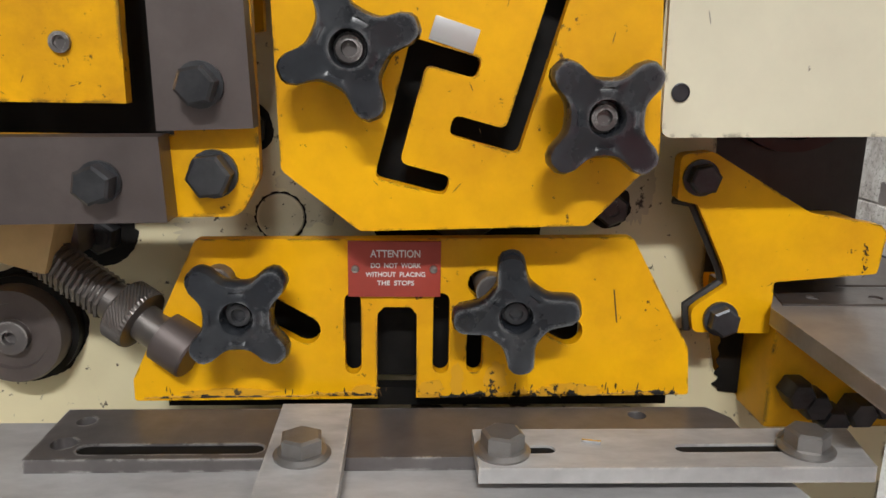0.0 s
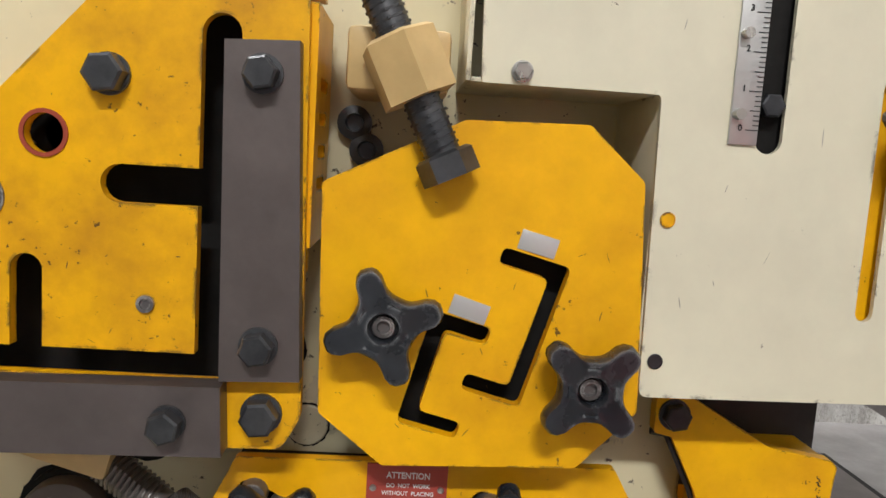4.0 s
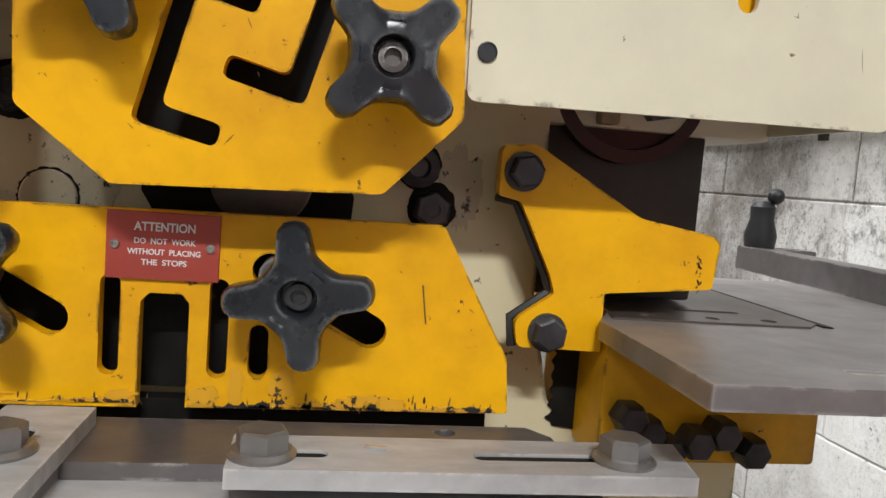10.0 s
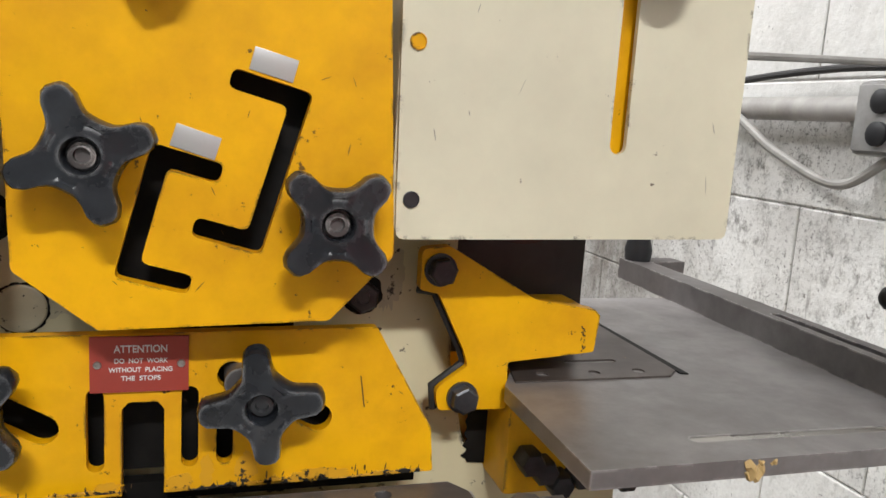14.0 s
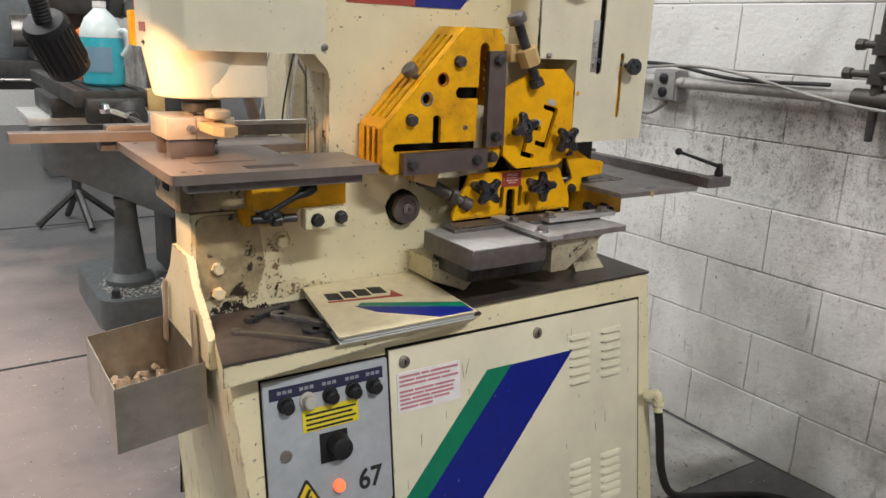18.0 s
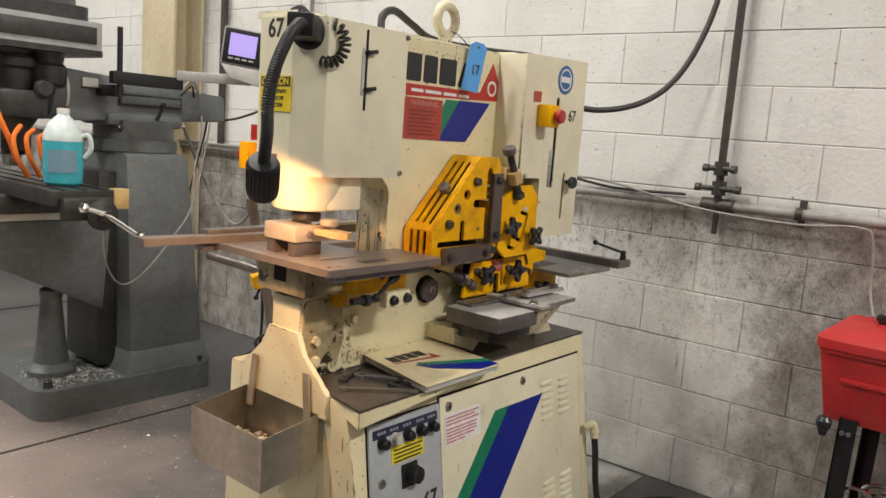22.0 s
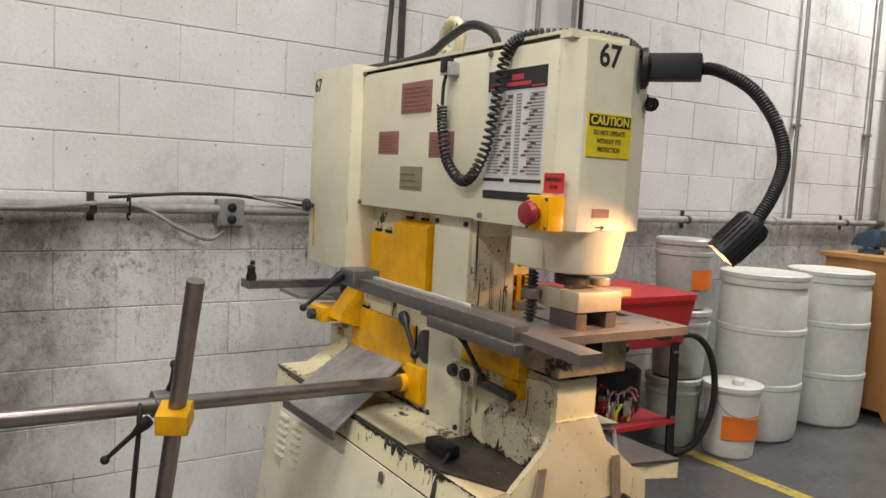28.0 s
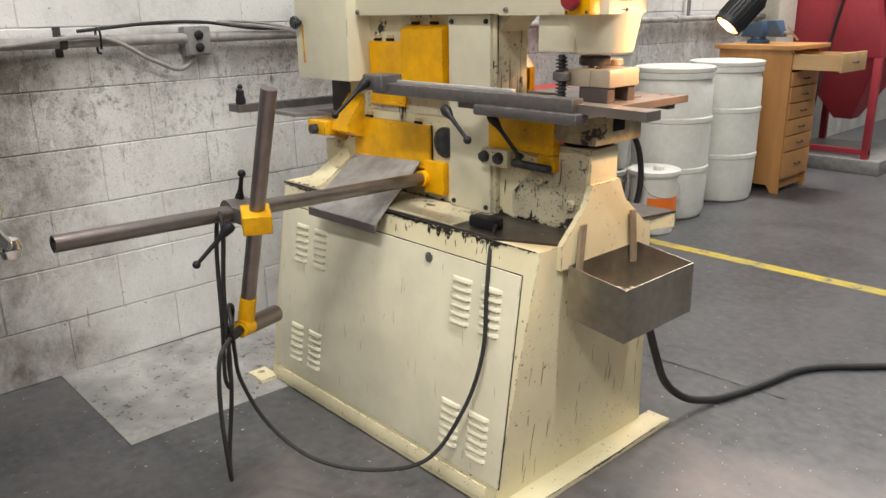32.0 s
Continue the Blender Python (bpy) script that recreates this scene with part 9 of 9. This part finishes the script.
crank = part("crank", lathe([(0.055, 0), (0.06, 0.01), (0.06, 0.03), (0.03, 0.04), (0.02, 0.07), (0, 0.072)], (-0.56, 2.02, 0.955), (0, -1, 0), 20), MILL_DARK, mill)
part("crank_arm", tube([(-0.65, 1.965, 0.99), (-0.56, 1.955, 0.955), (-0.455, 1.905, 0.877)], 0.010, 8), CHROME, crank)
for p in ((-0.65, 1.965, 0.99), (-0.455, 1.905, 0.877)):
    part("crank_ball", lathe([(0, -0.022), (0.015, -0.016), (0.021, 0), (0.015, 0.016), (0, 0.022)], p, (0, 0, 1), 14), CHROME, crank)
part("stop_block", box(-0.485, -0.425, 2.05, 2.10, 0.97, 1.05, 0.003), BRASS, mill, "pale brass stop block")
part("screw_pedestal", lathe([(0.105, 0), (0.105, 0.03), (0.075, 0.06), (0.06, 0.18), (0.045, 0.36), (0.05, 0.37), (0.05, 0.40), (0.03, 0.41)], (-0.47, 2.66, 0.13), n=20), MILL, mill)
part("knee_screw", cyl((-0.47, 2.66, 0.53), (-0.47, 2.66, 0.64), 0.022, n=12), MILL_DARK, mill)
part("turret", lathe([(0.19, 0), (0.20, 0.01), (0.20, 0.06), (0.185, 0.07), (0.185, 0.15), (0.16, 0.16)], (-0.06, 2.70, 1.165), n=32), MILL, mill)
part("ram_cradle", box(-0.26, 0.12, 2.56, 2.84, 1.29, 1.35, 0.02), MILL, mill)
ram = part("ram", hexa([(-0.44, 2.58, 1.30), (0.38, 2.58, 1.34), (0.38, 2.82, 1.34), (-0.44, 2.82, 1.30), (-0.44, 2.60, 1.53), (0.38, 2.60, 1.47), (0.38, 2.80, 1.47), (-0.44, 2.80, 1.53)], 0.02), MILL, mill)
part("ram_plate", box(-0.20, 0.12, 2.574, 2.590, 1.385, 1.44, 0.002), MILL_DARK, ram)
part("ram_plate_rim", box(-0.19, 0.11, 2.571, 2.5745, 1.395, 1.43, 0.001), MILL, ram)
part("name_tag", box(-0.37, -0.30, 2.574, 2.590, 1.455, 1.495), WHITE_CARD, ram)
part("knuckle", lathe([(0.11, 0), (0.12, 0.01), (0.12, 0.07), (0.10, 0.09)], (-0.42, 2.70, 1.42), (-1, 0, 0), 24), MILL, mill)
part("tilt_scale", lathe([(0.125, 0), (0.125, 0.012), (0.09, 0.012)], (-0.425, 2.70, 1.42), (-1, 0, 0), 24), PALE_BAR, mill)
part("quill_housing", lathe([(0.06, 0), (0.075, 0.02), (0.08, 0.12), (0.105, 0.16), (0.11, 0.42), (0.09, 0.44)], (-0.62, 2.70, 1.14), n=24), MILL_DARK, mill)
part("spindle", lathe([(0.03, 0), (0.035, 0.01), (0.04, 0.06)], (-0.62, 2.70, 1.09), n=16), STEEL_BRIGHT, mill)
belt = part("belt_housing", plate(round_poly([(-0.84, 2.52), (-0.30, 2.50), (-0.30, 2.90), (-0.84, 2.88)], 0.06, 6), 1.61, 1.73, axis="z", bevel=0.012), SILVER_CAST, mill, "pale cast belt housing")
part("housing_panel", moved(box(-0.215, 0.215, -0.004, 0.004, -0.036, 0.036, 0.003), pose(-0.56, 2.507, 1.672, 0, 0, -2)), MILL_DARK, belt)
part("housing_ledge", plate(round_poly([(-0.84, 2.50), (-0.31, 2.48), (-0.31, 2.92), (-0.84, 2.90)], 0.05, 4), 1.585, 1.61, axis="z", bevel=0.006), MILL_DARK, belt)
for x, y, r, z0, z1 in ((-0.50, 2.62, 0.075, 1.44, 1.585), (-0.62, 2.70, 0.125, 1.50, 1.585), (-0.43, 2.66, 0.055, 1.36, 1.50)):
    part("head_casting", lathe([(r * 0.85, 0), (r, 0.015), (r, (z1 - z0) * 0.6), (r * 0.8, (z1 - z0) * 0.7), (r * 0.9, z1 - z0)], (x, y, z0), n=20), MILL_DARK, mill)
part("speed_dial", lathe([(0.045, 0), (0.045, 0.02), (0.03, 0.03), (0, 0.03)], (-0.54, 2.575, 1.43), (0, -1, 0), 20), MILL_DARK, mill)
part("feed_box", box(-0.72, -0.52, 2.56, 2.66, 1.30, 1.42, 0.02), MILL_DARK, mill)
part("quill_guard", box(-0.76, -0.70, 2.60, 2.62, 1.15, 1.40, 0.004), PALE_BAR, mill)
part("belt_cover", plate(round_poly([(-0.79, 2.55), (-0.35, 2.51), (-0.35, 2.89), (-0.79, 2.85)], 0.08, 6), 1.73, 1.79, axis="z", bevel=0.015), MILL_DARK, mill)
part("motor", lathe([(0.10, 0), (0.105, 0.01), (0.105, 0.26), (0.08, 0.29), (0, 0.29)], (-0.46, 2.70, 1.79), n=24), MILL, mill)
for x, y, z, q in ((-0.03, 2.55, 1.32, (-0.02, 2.50, 1.40)), (-0.2, 2.55, 1.31, (-0.24, 2.49, 1.28))):
    lv = part("lock_lever", cyl((x, y, z), q, 0.009, n=8), MILL_DARK, mill)
    part("lever_ball", lathe([(0, -0.018), (0.013, -0.012), (0.018, 0), (0.013, 0.012), (0, 0.018)], q, (0, 0, 1), 12), KNOB, lv)
for x, y in ((-0.57, 2.46), (0.150, 2.42)):
    bolt((x, y, 0.135), (0, 0, 1), 0.02, 0.03, mill)
random.seed(5)
for dx in (0.0, 0.05, 0.10):
    part("orange_coolant_hose", tube([(-0.66 + dx, 2.50, 1.27 - dx * 0.3), (-0.70 + dx, 2.47, 1.22), (-0.69 + dx, 2.46, 1.14), (-0.64 + dx, 2.48, 1.06)], 0.010, 8), ORANGE, mill)
part("orange_coolant_hose", tube([(-0.72, 2.60, 1.50), (-0.75, 2.52, 1.35), (-0.70, 2.50, 1.20), (-0.66, 2.55, 1.12)], 0.012, 8), ORANGE, mill)
arm = part("display_arm", box(-0.32, 0.02, 2.40, 2.44, 1.475, 1.53, 0.006), BLACK, mill)
part("arm_post", cyl((-0.28, 2.42, 1.42), (-0.28, 2.42, 1.72), 0.012, n=10), BLACK, mill)
part("arm_bracket", box(-0.30, -0.26, 2.42, 2.60, 1.42, 1.47, 0.004), BLACK, mill)
part("arm_joint", moved(box(0, 0.34, -0.02, 0.02, -0.022, 0.022, 0.004), pose(-0.01, 2.40, 1.54, 0, 0, -50)), PALE_BAR, mill)
part("arm_riser", cyl((0.20, 2.15, 1.55), (0.20, 2.15, 1.66), 0.012, n=10), PALE_BAR, mill)

dro = thing("digital_readout", "grey digital readout with lit violet screen on an arm", "display", (0.175, 2.085, 1.58), -38)
dm = pose(0.175, 2.085, 1.675, 0, 6, -38) @ Matrix.Scale(0.88, 4)
part("case", moved(box(-0.155, 0.155, -0.02, 0.025, -0.095, 0.095, 0.012), dm), DRO_GREY, dro)
part("fascia", moved(box(-0.147, 0.147, -0.023, -0.0205, -0.086, 0.086, 0.001), dm), BLACK, dro)
part("screen", moved(box(-0.12, 0.015, -0.0262, -0.0235, -0.045, 0.065), dm), SCREEN, dro, "lit violet screen")
for i in range(3):
    for j in range(4):
        part("key", moved(box(0.058 + i * 0.027, 0.078 + i * 0.027, -0.027, -0.0235, 0.058 - j * 0.024, 0.070 - j * 0.024, 0.001), dm), KEYS_BLUE, dro)
        if j < 3 and i < 2:
            part("key", moved(box(0.066 + i * 0.038, 0.098 + i * 0.038, -0.027, -0.0235, -0.048 - j * 0.015, -0.038 - j * 0.015, 0.001), dm), KEYS_YELLOW, dro)
for i in range(4):
    part("key", moved(box(-0.118 + i * 0.034, -0.094 + i * 0.034, -0.027, -0.0235, -0.066, -0.057, 0.001), dm), PALE_BAR, dro)
part("mount", moved(box(-0.03, 0.03, 0.026, 0.05, -0.14, 0.02, 0.004), dm), DRO_GREY, dro)
part("plastic_bag", moved(hexa([(-0.10, -0.018, -0.16), (0.12, -0.018, -0.19), (0.12, 0.02, -0.19), (-0.10, 0.02, -0.16), (-0.15, -0.022, -0.096), (0.15, -0.022, -0.096), (0.15, 0.024, -0.096), (-0.15, 0.024, -0.096)], 0.008), dm), CABLE_WHITE, dro, "cloudy plastic bag tied under the display")
solid("cable", tube([(0.30, 2.72, 1.46), (0.20, 2.52, 1.30), (0.10, 2.42, 1.1), (0.06, 2.38, 0.92), (-0.05, 2.34, 0.80), (-0.22, 2.28, 0.66), (-0.36, 2.22, 0.62), (-0.46, 2.16, 0.72), (-0.50, 2.12, 0.86), (-0.50, 2.10, 0.95)], 0.004), CABLE_GREY,
      "thin white scale cable looping from the mill's ram to its table", "cable")
for i, (a, b_) in enumerate(((1.47, 0.02), (1.50, -0.01), (1.53, 0.03))):
    solid("cable", tube([(0.02, 2.42, a - 0.02), (0.10, 2.46, a + 0.03), (0.22, 2.60 + b_, a - 0.02), (0.36, 2.74, 1.42), (0.45, 2.85 + b_, 1.30), (0.40, 2.95, 0.9 - i * 0.2), (0.36, 3.0, 0.35)], 0.005), CABLE_WHITE if i else RUBBER,
          "loose display cable strung along the mill's ram", "cable", group="display cables")
jug = thing("coolant_jug", "cloudy plastic gallon jug of bright blue fluid", "jug", (-0.59, 2.27, 1.0475))
part("fluid", lathe([(0.062, 0), (0.072, 0.01), (0.075, 0.05), (0.075, 0.175), (0.0, 0.176)], (-0.59, 2.27, 1.0475), n=24), LIQUID, jug)
part("shoulder", lathe([(0.0755, 0.176), (0.075, 0.20), (0.055, 0.245), (0.025, 0.275), (0.02, 0.285)], (-0.59, 2.27, 1.0475), n=24), JUG, jug)
part("cap", lathe([(0.024, 0.283), (0.024, 0.305), (0, 0.306)], (-0.59, 2.27, 1.0475), n=16), WHITE_CARD, jug)
part("jug_handle", tube([(-0.55, 2.23, 1.24), (-0.52, 2.205, 1.25), (-0.51, 2.2, 1.20), (-0.53, 2.215, 1.16)], 0.010, 8), JUG, jug)
part("label", wrap((-0.59, 2.27), 0.0755, 1.10, 1.19, 200, 285), KEYS_BLUE, jug)

# ---- far left: stand, lathe ----
stand = thing("tripod_stand", "dark steel tripod roller stand on the floor", "stand", (-0.42, 4.42, 0))
part("post", cyl((-0.42, 4.42, 0.16), (-0.42, 4.42, 0.92), 0.03, n=12), MILL_DARK, stand)
for k in range(4):
    a = radians(8 + 90 * k)
    part("leg", tube([(-0.42, 4.42, 0.24), (-0.42 + 0.25 * math.cos(a), 4.42 + 0.25 * math.sin(a), 0.022)], 0.022, 6, raw=True), MILL_DARK, stand)
part("roller_head", box(-0.52, -0.32, 4.36, 4.48, 0.92, 0.98, 0.008), MILL_DARK, stand)
lat = thing("lathe", "dark grey engine lathe, oily, far across the workshop", "lathe", (-1.4, 4.9, 0))
part("bed", box(-2.4, 0.2, 4.72, 5.12, 0.72, 0.95, 0.01), MILL_DARK, lat)
for x in (-2.3, -0.25):
    part("pedestal", hexa([(x - 0.12, 4.66, 0), (x + 0.42, 4.66, 0), (x + 0.42, 5.2, 0), (x - 0.12, 5.2, 0), (x - 0.05, 4.74, 0.72), (x + 0.35, 4.74, 0.72), (x + 0.35, 5.1, 0.72), (x - 0.05, 5.1, 0.72)], 0.02), MILL, lat)
part("headstock", box(-0.40, 0.22, 4.68, 5.16, 0.95, 1.38, 0.03), MILL, lat)
part("chuck", cyl((-0.53, 4.92, 1.18), (-0.40, 4.92, 1.18), 0.13, n=24), STEEL_BRIGHT, lat)
part("carriage", box(-1.5, -1.05, 4.60, 5.14, 0.95, 1.08, 0.01), MILL_DARK, lat)
part("apron", box(-1.48, -1.08, 4.62, 4.72, 0.70, 0.95, 0.01), MILL_DARK, lat)
part("tool_post", box(-1.34, -1.22, 4.80, 4.94, 1.08, 1.20, 0.006), MILL_DARK, lat)
part("handwheel", lathe([(0.09, 0), (0.095, 0.008), (0.09, 0.018), (0.02, 0.022), (0.02, 0.05)], (-1.3, 4.62, 0.83), (0, -1, 0), 20), CHROME, lat)
part("tailstock", box(-2.2, -1.95, 4.78, 5.05, 0.95, 1.24, 0.03), MILL, lat)
part("lead_screw", cyl((-2.3, 4.69, 0.80), (-0.3, 4.69, 0.80), 0.013, n=8), STEEL_BRIGHT, lat)
part("splash_back", box(-2.35, 0.2, 5.20, 5.23, 0.72, 1.45, 0.004), MILL, lat)
lat.matrix_basis = Matrix.Translation((0.0, 1.55, 0.0)) @ lat.matrix_basis
shelfu = thing("tool_rack", "cluttered dark steel tool rack along the far side", "rack", (-3.4, 6.3, 0))
for z in (0.15, 0.7, 1.2, 1.7):
    part("rack_shelf", box(-4.6, -2.6, 6.1, 6.6, z, z + 0.03, 0.003), MILL_DARK, shelfu)
for x in (-4.6, -2.64):
    for y in (6.1, 6.56):
        part("rack_post", box(x, x + 0.04, y, y + 0.04, 0, 1.9, 0.002), MILL_DARK, shelfu)
random.seed(11)
for z in (0.18, 0.73, 1.23, 1.73):
    x = -4.5
    while x < -2.9:
        w = random.uniform(0.12, 0.3)
        h = random.uniform(0.08, 0.32)
        solid("storage_box", box(x, x + w, 6.15, 6.15 + random.uniform(0.2, 0.4), z, z + h, 0.006), random.choice((MILL, DARK_PIPE, BOX_BLUE, WOOD, BOX_GREY, CREAM)), "dusty small box on the dark tool rack", "box", group="boxes on the rack")
        x += w + random.uniform(0.02, 0.12)

# ---- swarf on the floor ----
random.seed(3)
sw = bmesh.new()


def flake(x, y, z, s):
    a = random.uniform(0, 6.28)
    l, w = s * random.uniform(0.6, 2.6), s * random.uniform(0.3, 0.7)
    ca, sa = math.cos(a), math.sin(a)
    vs = [sw.verts.new((x + u * ca - v * sa, y + u * sa + v * ca, z + h)) for u, v, h in ((-l, -w, 0.0), (l, -w, 0.0), (l * 0.8, w, 0.0), (0.0, 0.0, s * 0.9))]
    for f in ((0, 1, 3), (1, 2, 3), (2, 0, 3), (2, 1, 0)):
        sw.faces.new([vs[i] for i in f])


for n, cx, cy, rx, ry, s in ((420, -0.3, 0.5, 1.3, 0.9, 0.0016), (260, 0.5, 0.6, 0.5, 1.2, 0.0018), (400, -1.1, 1.3, 0.9, 0.8, 0.0020), (160, -0.3, -0.4, 1.0, 0.6, 0.0013), (260, -0.6, 2.2, 0.6, 0.5, 0.003)):
    for _ in range(n):
        x, y = random.gauss(cx, rx * 0.6), random.gauss(cy, ry * 0.6)
        inside = -0.80 < x < 0.44 and 0.22 < y < 1.02
        if x < 0.9 and not inside and not (-0.66 < x < 0.29 and 2.37 < y < 3.22):
            flake(x, y, 0.0035, s * random.uniform(0.6, 1.6))
solid("floor_swarf", sw, CHIP, "scattered bright metal swarf on the floor", "swarf", kind="stuff", smooth=None)
sw = bmesh.new()
for _ in range(520):
    x, y = random.gauss(-0.45, 0.13), random.gauss(2.56, 0.12)
    if -0.6 < x < -0.25 and 2.42 < y < 3.1:
        flake(x, y, 0.1355, 0.0045 * random.uniform(0.6, 1.6))
solid("base_swarf", sw, CHIP, "heap of bright swarf on the milling machine base", "swarf", kind="stuff", smooth=None)


# ---- blocks of the wall ----
WALL_M = Matrix.Translation((WALL_X, WALL_Y, 0)) @ Matrix.Rotation(LEAN, 4, "Z")


def block_mesh(name, w):
    """One block face with a worn chamfer, its length along y and its height along z."""
    c, g = 0.0025, 0.0016
    bm = bmesh.new()
    y1, z1 = w - g, 0.203 - g
    rings = [[(0.005, g, g), (0.005, y1, g), (0.005, y1, z1), (0.005, g, z1)], [(0.0015, g, g), (0.0015, y1, g), (0.0015, y1, z1), (0.0015, g, z1)],
             [(0, g + c, g + c), (0, y1 - c, g + c), (0, y1 - c, z1 - c), (0, g + c, z1 - c)]]
    vs = [[bm.verts.new(p) for p in r] for r in rings]
    for a, b in zip(vs, vs[1:]):
        for i in range(4):
            bm.faces.new((a[i], a[(i + 1) % 4], b[(i + 1) % 4], b[i]))
    bm.faces.new(vs[-1])
    bmesh.ops.recalc_face_normals(bm, faces=bm.faces)
    me = bpy.data.meshes.new(name)
    bm.to_mesh(me)
    bm.free()
    me.materials.append(BLOCK)
    return me


BLOCK_ME = block_mesh("block", 0.406)
random.seed(8)
rest_v, rest_f = [], []
for n in range(22):
    for k in range(-24, 22):
        y = 0.246 - WALL_Y + 0.406 * k + (0.203 if n % 2 else 0)
        m = WALL_M @ Matrix.Translation((random.uniform(-0.0012, 0.0012), y, 0.203 * n)) @ Matrix.Rotation(radians(random.uniform(-0.12, 0.12)), 4, "Z")
        if n < 12 and -9 < k < 9:
            ob = new("block", BLOCK_ME)
            ob.matrix_basis = m
            ob.parent = wall_east
        else:
            o = len(rest_v)
            rest_v += [tuple(m @ v.co) for v in BLOCK_ME.vertices]
            rest_f += [[o + i for i in f.vertices] for f in BLOCK_ME.polygons]
me = bpy.data.meshes.new("far_blocks")
me.from_pydata(rest_v, [], rest_f)
me.materials.append(BLOCK)
ob = tagged(new("far_blocks", me), kind="stuff")
ob.parent = wall_east
